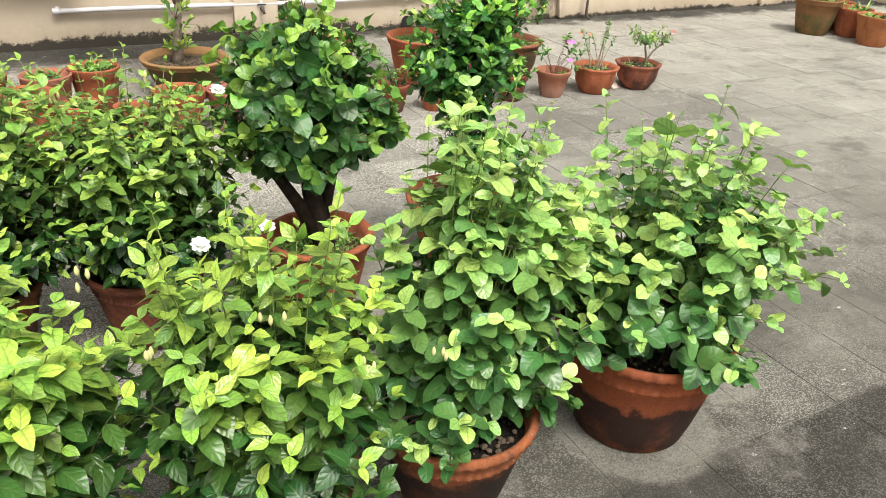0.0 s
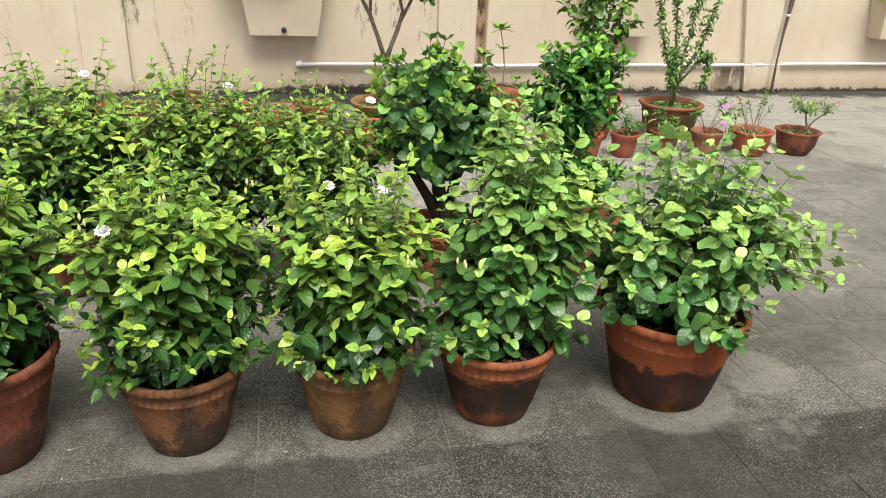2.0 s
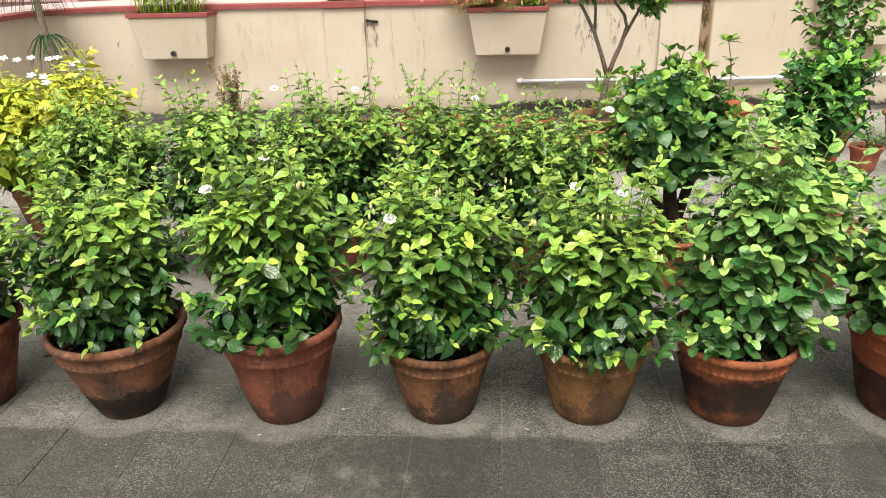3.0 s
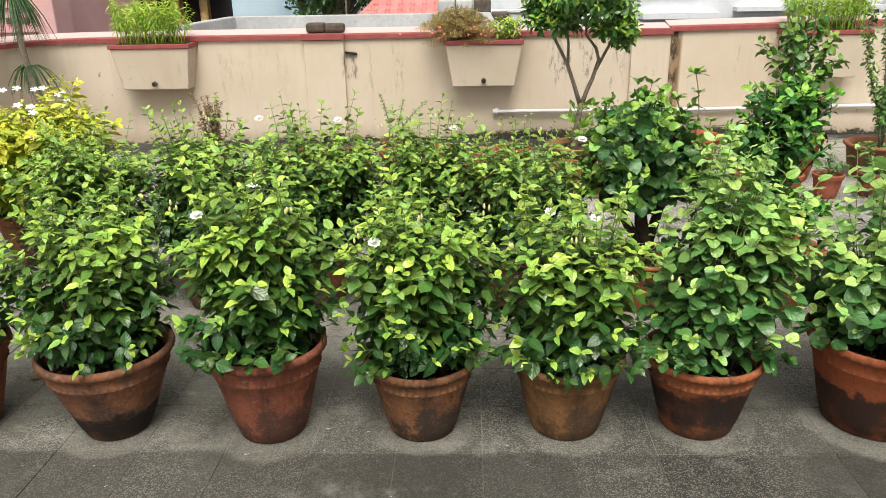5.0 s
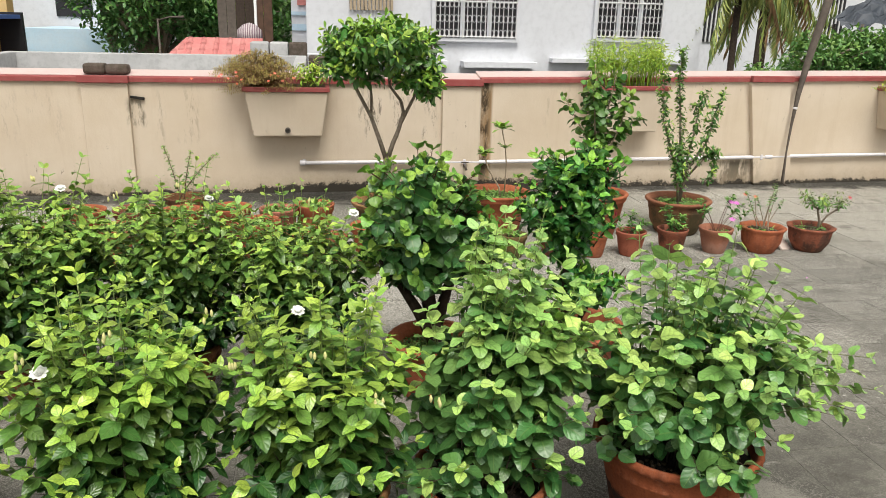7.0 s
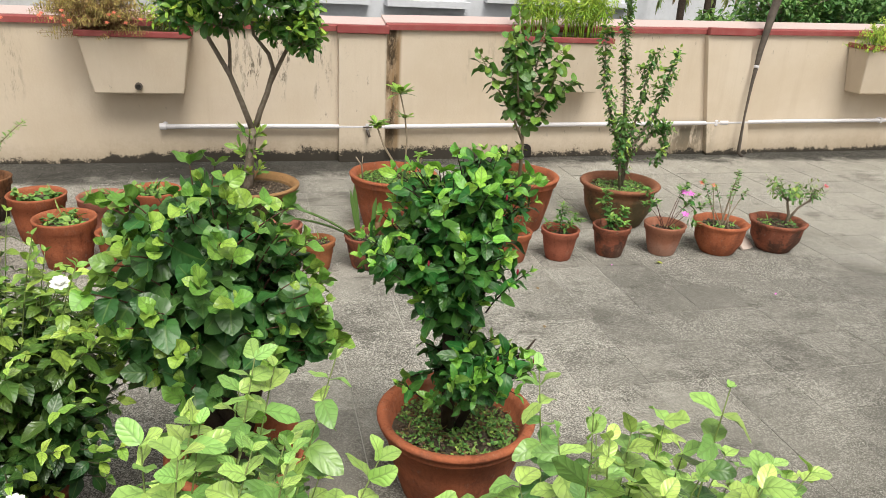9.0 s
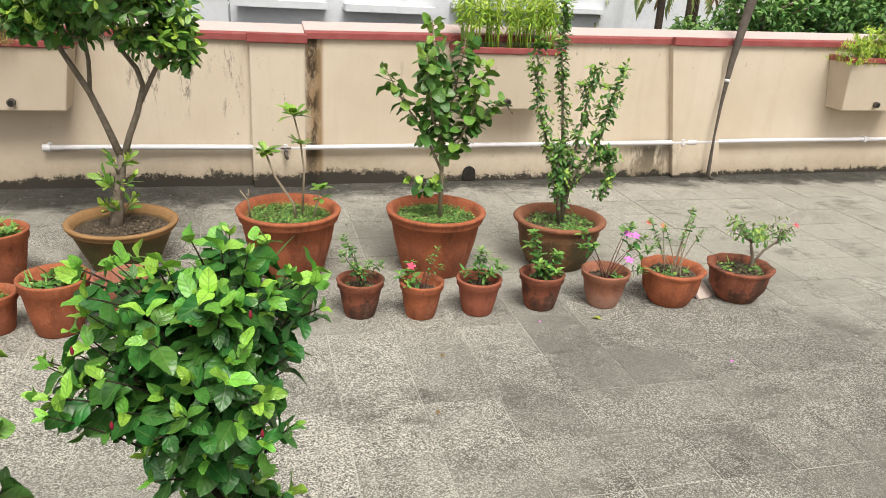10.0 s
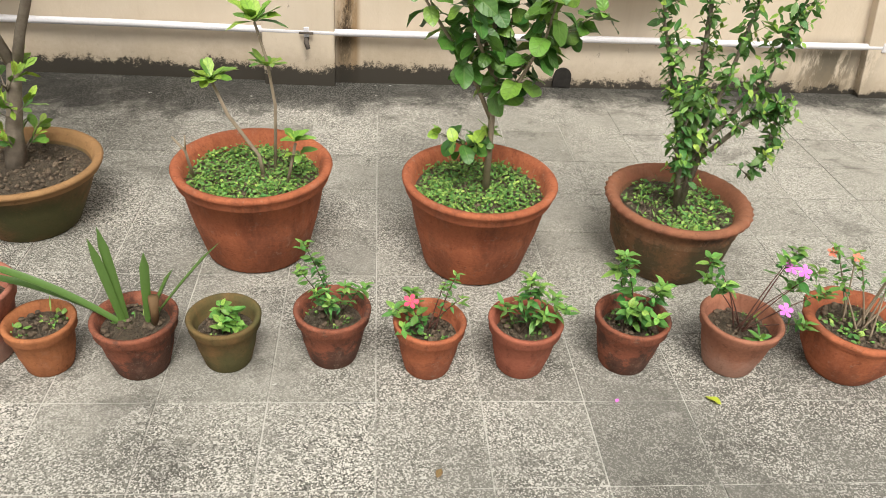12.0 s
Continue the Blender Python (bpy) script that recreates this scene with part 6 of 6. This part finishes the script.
# small litter
tile_bit = tagged(part("broken_tile", box(-0.055, 0.055, -0.05, 0.05, 0, 0.014, 0.003), plain("pale_tile", (0.62, 0.52, 0.46), (0.5, 0.4, 0.34), 20, 0.7, 0.5)), "broken pale tile leaning on the floor beside a pot", "tile")
tile_bit.matrix_basis = pose(4.275, 4.15, 0.022, 38, 8, 25)
for (x, y, m, a, s, nm) in ((3.717, 3.96, YELLOW_LEAF, 40, 0.045, "fallen yellow leaf"), (4.07, 3.575, PINK, 10, 0.02, "fallen magenta petal"), (3.452, 3.969, PINK, 70, 0.018, "fallen magenta petal"), (-0.42, 1.98, YELLOW_LEAF, 10, 0.05, "fallen yellow leaf"), (-0.06, 1.95, STRAW, 60, 0.04, "fallen brown leaf"), (-0.5, 1.85, STRAW, 120, 0.05, "fallen pale brown leaf"), (1.98, 2.1, STRAW, 20, 0.035, "fallen brown leaf"), (3.0, 3.75, STRAW, 20, 0.03, "fallen brown leaf"), (2.9, 3.4, STRAW, 20, 0.028, "fallen brown leaf")):
    lv = Leaves(OVATE, 0.3, 0.1)
    lv.add((0, 0, 0.003), (math.cos(a), math.sin(a), 0.05), (0, 0, 1), s, s * 0.5, 0.8)
    ob = lv.link("fallen_leaf" if "leaf" in nm else "fallen_petal", m, None)
    tagged(ob, nm + " lying on the cement floor", "leaf" if "leaf" in nm else "petal")
    ob.location = (x, y, 0.003)

# ---- beyond the parapet ----
ground = tagged(mesh_object("ground", [(-600, -300, -6.5), (600, -300, -6.5), (600, 900, -6.5), (-600, 900, -6.5)], [(0, 1, 2, 3)], STREET), "street-level ground far below the terrace", "ground", kind="structure")
house = tagged(mesh_object("wall_house", *[(v, f) for v, f in [([(-2.9, -4.2, -6.5), (9.6, -4.2, -6.5), (9.6, 6.1, -6.5), (-2.9, 6.1, -6.5), (-2.9, -4.2, -0.21), (9.6, -4.2, -0.21), (9.6, 6.1, -0.21), (-2.9, 6.1, -0.21)], [(3, 2, 1, 0), (4, 5, 6, 7), (0, 1, 5, 4), (1, 2, 6, 5), (2, 3, 7, 6), (3, 0, 4, 7)])]][0], CREAM), "cream house wall below the terrace", "wall", kind="structure")


def far_window(e, x0, x1, z0, z1, y):
    """A barred opening: near-black panel for the unlit room, frame, upright bars with rows of loops between them."""
    w = part("window", box(x0, x1, y - 0.02, y + 0.02, z0, z1), DARK_ROOM, e, "dark window behind a white iron grille")
    t = 0.05
    for a in ((x0 - t, x1 + t, z0 - t, z0), (x0 - t, x1 + t, z1, z1 + t), (x0 - t, x0, z0, z1), (x1, x1 + t, z0, z1)):
        part("frame", box(a[0], a[1], y - 0.06, y + 0.03, a[2], a[3]), WHITE_WALL, w)
    n = max(6, int((x1 - x0) / 0.064))
    bars = []
    for i in range(n + 1):
        x = x0 + (x1 - x0) * i / n
        bars.append(tube([(x, y - 0.07, z0), (x, y - 0.07, z1)], [0.006, 0.006], 5))
        if i < n:
            for z in np.arange(z0 + 0.07, z1, 0.2):
                h = (x1 - x0) / n / 2
                bars.append(tube([(x + h - h * 0.9 * math.cos(q), y - 0.07, z + 0.05 * math.sin(q)) for q in np.linspace(0, 6.283, 9)], [0.0045] * 9, 4))
    for z in np.arange(z0 + 0.02, z1, 0.48):
        bars.append(tube([(x0, y - 0.07, z), (x1, y - 0.07, z)], [0.01, 0.01], 5))
    mesh_object("grille", *join(bars), GRILLE, w, False, "white painted iron grille")
    for x in (x0 + (x1 - x0) / 3, x0 + 2 * (x1 - x0) / 3):
        part("mullion", box(x - 0.03, x + 0.03, y - 0.05, y - 0.022, z0, z1), WHITE_WALL, w)


e = holder("apartment_building", 4.3, 11.1, -6.5, "plain white apartment building with grilled windows", "building")
X = lambda x: x - 4.3
part("wall", box(X(1.3), X(7.25), 0.0, 5.0, 0, 10.5), WHITE_WALL, e)
for x0, x1, z0, z1 in ((3.11, 4.3, 1.1, 2.25), (5.53, 6.54, 1.14, 2.25), (3.11, 4.3, -2.0, -0.9), (5.53, 6.54, -2.0, -0.9)):
    far_window(e, X(x0), X(x1), z0 + 6.5, z1 + 6.5, -0.01)
part("ledge", box(X(2.25), X(3.3), -0.16, -0.002, 6.5 + 0.7, 6.5 + 0.78), WHITE_WALL, e)
part("ledge", box(X(3.5), X(4.6), -0.3, -0.002, 6.5 + 0.7, 6.5 + 0.78), WHITE_WALL, e)
part("ledge", box(X(4.85), X(6.92), -0.16, -0.002, 6.5 + 0.78, 6.5 + 0.84), WHITE_WALL, e)
for i in range(12):
    x = X(1.9 + 0.052 * i)
    part("blind_slat", box(x, x + 0.036, -0.05, -0.01, 7.95, 9.4), BEIGE, e)

e = holder("neighbour_roof", -0.4, 8.2, -6.5, "grey cement roof terrace next door with low parapet", "building")
part("slab", box(-1.5, 1.9, -1.5, 1.4, 0, 6.95), GREY_SLAB, e)
part("parapet", box(-1.5, 1.7, 0.78, 0.9, 6.952, 7.41, 0.01), GREY_SLAB, e)
part("parapet", box(-1.5, -1.38, -1.5, 0.778, 6.952, 7.41, 0.01), GREY_SLAB, e)
part("parapet", box(1.58, 1.7, -1.5, 0.778, 6.952, 7.41, 0.01), GREY_SLAB, e)
part("parapet", box(-1.378, 1.578, -1.5, -1.38, 6.952, 7.37, 0.01), WHITE_WALL, e, "whitewashed low parapet")
e2 = holder("roof_blocks", 1.02, 9.35, 0.451, "grey rough blocks lying on the neighbouring roof", "block")
for i in range(4):
    part("block", box(-0.36 + 0.22 * i, -0.15 + 0.22 * i, -0.15, 0.1, 0.0, 0.6 - 0.05 * i + 0.05 * ((i * 7) % 3), 0.02), STONE if i > 1 else GREY_SLAB, e2)

e = holder("low_white_wall", 1.75, 9.9, -6.5, "whitewashed low wall beside the apartment building", "wall")
part("wall", box(-0.42, 0.43, 0.0, 0.12, 0, 7.36, 0.01), WHITE_WALL, e)
part("coping", box(-0.45, 0.46, -0.03, 0.15, 7.362, 7.4, 0.008), WHITE_WALL, e)
# black lumps stand in for the dark shade inside the low-walled roof
r = np.random.RandomState(70)
lumps = []
for i in range(60):
    a = 0.04 + 0.07 * r.rand()
    v, f = lathe([(0.001, -a * 0.5, 0), (a, -a * 0.1, 0), (a * 0.7, a * 0.4, 0), (0.001, a * 0.6, 0)], 6)
    cx, cy, cz = r.rand() * 0.7 - 0.35, 0.3 + 0.4 * r.rand(), 7.24 + 0.1 * r.rand()
    lumps.append(([(p[0] + cx, p[1] + cy, p[2] + cz) for p in v], f))
part("roof_slab", box(-0.42, 0.43, 0.15, 1.0, 0, 7.26), GREY_SLAB, e)
tagged(mesh_object("rubble", *join(lumps), DARK, e, False, "black heap of rubble"), kind="stuff")

e = holder("tiled_roof_house", -0.05, 12.3, -6.5, "small house with a faded red tiled roof", "house")
part("wall", box(-0.62, 0.6, -0.1, 2.0, 0, 7.2), WHITE_WALL, e)
roof = mesh_object("roof", [(-0.7, -0.34, 7.25), (0.66, -0.34, 7.25), (0.66, 0.2, 7.5), (-0.48, 0.2, 7.5), (-0.7, -0.34, 7.2), (0.66, -0.34, 7.2), (0.66, 0.2, 7.2), (-0.48, 0.2, 7.2)], [(0, 1, 2, 3), (7, 6, 5, 4), (0, 4, 5, 1), (1, 5, 6, 2), (2, 6, 7, 3), (3, 7, 4, 0)], ROOF_TILE, e)
for j in range(3):
    for i in range(7):
        x = -0.7 + 0.195 * i + (0.09 * j if i == 0 else 0)
        mesh_object("roof_tile", *tube([(x + 0.095, -0.35 + 0.18 * j, 7.215 + 0.083 * j), (x + 0.095, -0.16 + 0.18 * j, 7.302 + 0.083 * j)], [0.058, 0.046], 10), ROOF_TILE, roof, True)
e = holder("wooden_shed", 0.25, 13.6, -6.5, "weathered dark brown plank shed behind the tiled roof", "shed")
for i in range(6):
    part("plank", box(-0.42 + 0.15 * i, -0.275 + 0.15 * i, 0, 0.05, 0, 9.4 - 0.13 * (i % 3), 0.006), (GREY_POLE, GREY_POLE, DARK_BARK, DARK_BARK, RUST_WOOD, RUST_WOOD)[i], e)
mesh_object("downpipe", *tube([(0.2, -0.04, 0), (0.2, -0.04, 9.3)], [0.025, 0.025], 8), GRILLE, e, True, "thin pale downpipe")
sack = tagged(mesh_object("striped_sack", *lathe([(0.12, 0, 0), (0.2, 0.1, 0), (0.19, 0.22, 0), (0.1, 0.3, 0), (0.01, 0.33, 0)], 20), STRIPED, None, True), "grey striped cloth sack lying on the tiled roof", "sack")
sack.location = (0.4, 12.75, 0.9)
e = holder("street_lamp", -1.3, 14.5, -6.5, "thin grey street lamp with a short arm", "street lamp")
mesh_object("post", *tube([(0, 0, 0), (0, 0, 7.75)], [0.022, 0.018], 8), GREY_POLE, e, True)
mesh_object("arm", *tube([(0, 0, 7.72), (0.2, 0, 7.78), (0.45, 0, 7.79)], [0.014, 0.014, 0.022], 8), GREY_POLE, e, True)

e = holder("blue_house", -3.6, 19.0, -6.5, "pale blue and white houses behind the trees", "house")
part("wall", box(-1.6, 0.75, 0, 3, 0, 7.45), BLUE_WALL, e)
part("side_wall", box(0.752, 1.5, 0.2, 3, 0, 7.5), WHITE_WALL, e)
part("upper_wall", box(-3.5, 1.6, 3.1, 6, 0, 9.5), WHITE_WALL, e)
part("window", box(-1.6, -0.7, 3.06, 3.12, 7.7, 8.3), DARK_ROOM, e)
e = holder("sign_house", 1.9, 13.2, -6.5, "white house front with pale blue bands", "house")
part("wall", box(-0.85, 1.2, 0, 2, 0, 9.5), WHITE_WALL, e)
part("blue_band", box(-0.85, 1.2, -0.03, -0.002, 7.62, 7.72), BLUE_WALL, e)
part("blue_band", box(-0.85, 1.2, -0.03, -0.002, 7.86, 7.92), BLUE_WALL, e)
for i in range(5):
    part("lettering_bar", box(-0.75 + 0.34 * i, -0.5 + 0.34 * i, -0.03, -0.002, 8.02, 8.12), ROOF_TILE, e)

e = holder("veranda_house", -3.8, 13.5, -6.5, "ochre house with columns and a blue awning", "house")
part("wall", box(-4.2, 0.2, 0.6, 0.9, 0, 9.2), YELLOW_WALL, e)
for i in range(5):
    mesh_object("column", *tube([(-1.9 + 0.5 * i, 0, 0), (-1.9 + 0.5 * i, 0, 7.7)], [0.07, 0.07], 12), YELLOW_WALL, e, True)
    # wide near-black panels paint the shaded veranda interior behind the columns
    part("window", box(-1.94 + 0.5 * i, -1.56 + 0.5 * i, 0.5, 0.59, 6.6, 7.8), DARK_ROOM, e)
part("awning", box(-4.2, 0.42, -0.4, 0.598, 7.7, 7.76), AWNING, e)
for i in range(4):
    mesh_object("arch", *tube([(-1.75 + 0.5 * i + 0.2 * math.cos(q), 0.6, 8.3 + 0.3 * math.sin(q)) for q in np.linspace(0, math.pi, 9)], [0.06] * 9, 6), DARK_ROOM, e)

e = holder("pink_house", -5.4, 9.4, -6.5, "pink house wall with small square vents in rows", "house")
part("wall", box(-2.2, 1.0, 0, 3, 0, 8.6), PINK_WALL, e)
for z in (7.25, 7.55, 7.85):
    part("band", box(-2.2, 1.0, -0.04, -0.002, z, z + 0.05), PINK_WALL, e)
    for i in range(14):
        part("vent", box(-2.1 + 0.22 * i, -2.02 + 0.22 * i, -0.02, -0.003, z + 0.1, z + 0.18), STONE, e)
part("corner_post", box(1.0, 1.25, -0.15, 0.3, 0, 8.6, 0.02), PINK_WALL, e)

e = holder("grey_building", 10.5, 17.0, -6.5, "pale grey building with narrow grilled windows", "building")
part("wall", box(-2.4, 14.0, 0, 3, 0, 11.0), WHITE_WALL, e)
for x in (-1.6, -0.2, 1.5, 2.9):
    part("window", box(x, x + 0.55, -0.03, 0.02, 7.5, 8.7), DARK_ROOM, e)
    for k in range(5):
        part("bar", box(x + 0.1 * k + 0.03, x + 0.1 * k + 0.06, -0.06, -0.031, 7.5, 8.7), GRILLE, e)


def tree(x, y, z0, trunk, crown_z, sx, sz, n, seed, leaf, mat, label, name="tree"):
    e = holder(name, x, y, z0, label, "tree")
    r = np.random.RandomState(seed)
    wood = [tube([(0, 0, 0), (0.05, 0, crown_z * 0.5), (0, 0, crown_z)], [trunk, trunk * 0.8, trunk * 0.5], 8)]
    lv = Leaves(OVATE, 0.2, 0.3)
    for i in range(n):
        u = r.randn(3)
        u /= np.linalg.norm(u)
        k = r.rand() ** 0.4
        c = np.array((sx * k * u[0], sx * 0.8 * k * u[1], crown_z + sz * k * u[2]))
        c += 0.12 * sx * np.sin(5 * u[[1, 2, 0]] + seed)
        if i % 40 == 0:
            wood.append(tube([(0, 0, crown_z * 0.8), tuple(c * np.array((0.5, 0.5, 1)) + np.array((0, 0, -0.1))), tuple(c)], [trunk * 0.4, trunk * 0.25, 0.01], 5))
        for q in range(4):
            lv.add(c + 0.06 * sx * r.randn(3), r.randn(3), (0.4 * r.randn(), 0.4 * r.randn(), 1), leaf * (0.7 + 0.6 * r.rand()), leaf * 0.5, max(0, 0.4 * u[2] + 0.4 * r.rand()))
    mesh_object("trunk", *join(wood), BARK, e, True)
    lv.link("crown", mat, e)
    return e


tree(-1.9, 17.0, -6.5, 0.22, 8.3, 1.5, 1.3, 2200, 201, 0.13, FAR_LEAF, "dense green tree behind the neighbouring roofs")
tree(-2.75, 17.3, -6.5, 0.11, 8.75, 0.85, 0.55, 700, 204, 0.13, FAR_LEAF, "tree with a bare trunk before the pale houses")
tree(-0.2, 18.5, -6.5, 0.2, 8.0, 1.6, 1.2, 2200, 202, 0.14, FAR_LEAF, "dark green tree beyond the tiled roof")
tree(0.2, 14.9, -6.5, 0.08, 7.9, 0.4, 0.22, 120, 203, 0.1, GRASSY, "small pale green tree top above the tiled roof")
for i, (x, y) in enumerate(((7.35, 9.3), (8.1, 9.3), (8.9, 9.4), (9.8, 9.6), (10.8, 9.8), (11.8, 10.0))):
    tree(x, y, -6.5, 0.1, (7.0, 7.35, 7.45, 7.5, 7.45, 7.5)[i], 0.6, (0.3, 0.42, 0.45, 0.45, 0.45, 0.45)[i], 900, 210 + i, 0.075, FAR_LEAF, "rounded dark green tree top beyond the parapet")


def palm(x, y, top, seed, n=16, ln=1.5):
    e = holder("coconut_palm", x, y, -6.5, "slender coconut palm with drooping yellow-green fronds", "palm")
    r = np.random.RandomState(seed)
    mesh_object("trunk", *tube([(0, 0, 0), (0.03, 0, top * 0.5), (0, 0, top)], [0.08, 0.06, 0.05], 9), DARK_BARK, e, True)
    for i in range(n):
        th = 6.283 * i / n + 0.2 * r.randn()
        lift = 0.15 + 0.6 * r.rand()
        lv = Leaves(LANCE, 0.2, 0.4)
        pts = []
        for k in range(28):
            t = k / 27
            p = np.array((ln * 0.75 * t * math.cos(th), ln * 0.75 * t * math.sin(th), top + ln * (lift * t - 1.15 * t * t)))
            pts.append(p)
            if k > 1:
                d = p - pts[-2]
                d /= np.linalg.norm(d)
                s = np.cross(d, (0, 0, 1))
                for sg in (-1, 1):
                    lv.add(p, s * sg * 0.6 + d * 0.5 + np.array((0, 0, -0.7)), s * 0.3 + np.array((0.1, 0.1, 0.5)), 0.46 * (1 - 0.4 * t), 0.032, r.rand())
        fr = mesh_object("frond", *tube(pts, [0.018 * (1 - 0.032 * k) for k in range(28)], 4), FROND, e, True)
        tagged(lv.link("leaflet_fringe", FROND if i % 4 else STRAW, fr), kind="stuff")
    return e


palm(7.95, 11.4, 8.6, 301)
palm(9.0, 12.4, 8.9, 302)
palm(9.6, 13.2, 8.5, 303, 12, 1.2)

# a dark crumpled sheet over a frame, past the trees
r = np.random.RandomState(330)
v, f = [], []
for j in range(13):
    for i in range(21):
        a, b2 = i / 20, j / 12
        v.append((a * 3.2, 0.9 * b2 + 0.12 * r.rand(), 0.9 * math.sin(math.pi * (0.15 + 0.7 * a)) * (0.4 + 0.6 * b2) + 0.16 * r.rand()))
for j in range(12):
    for i in range(20):
        k = j * 21 + i
        f.append((k, k + 1, k + 22, k + 21))
e = holder("tarpaulin_shelter", 11.4, 13.0, -6.5, "dark grey crumpled tarpaulin over thin posts", "tarpaulin")
sheet = mesh_object("sheet", v, f, plain("dark_tarpaulin", (0.05, 0.06, 0.075), (0.12, 0.13, 0.15), 3, 0.55, 0.6), e)
sheet.location = (0, 0, 7.6)
for x, y in ((0.1, 0.1), (3.1, 0.1), (0.1, 0.9), (3.1, 0.9)):
    mesh_object("post", *tube([(x, y, 0), (x, y, 7.95)], [0.03, 0.03], 8), GREY_POLE, e, True)

# ---- floor tiles, laid in a square grid; those farther off are joined ----
TILE, GAP = 0.254, 0.0036
bm = box(0, TILE - GAP, 0, TILE - GAP, -0.03, 0, 0.0012)
tile_mesh = bpy.data.meshes.new("floor_tile")
bm.to_mesh(tile_mesh)
bm.free()
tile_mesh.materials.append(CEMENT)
tile_rng = random.Random(7)
rest = []
for j in range(-12, 17):
    y0 = 1.442 + TILE * j
    for i in range(-14, 32):
        x0 = 1.092 + TILE * i
        z0 = tile_rng.uniform(-0.001, 0.001)
        if y0 + TILE > 5.8:
            continue
        if -4 <= i < 16 and -1 <= j < 14:
            ob = new("floor_tile", tile_mesh)
            ob.parent = floor
            ob.location = (x0, y0, z0)
        else:
            w = TILE - GAP
            vs = [(x0 + a, y0 + b, z) for z in (z0, -0.03) for a, b in ((0, 0), (w, 0), (w, w), (0, w))]
            rest.append((vs, [(0, 1, 2, 3), (0, 4, 5, 1), (1, 5, 6, 2), (2, 6, 7, 3), (3, 7, 4, 0)]))
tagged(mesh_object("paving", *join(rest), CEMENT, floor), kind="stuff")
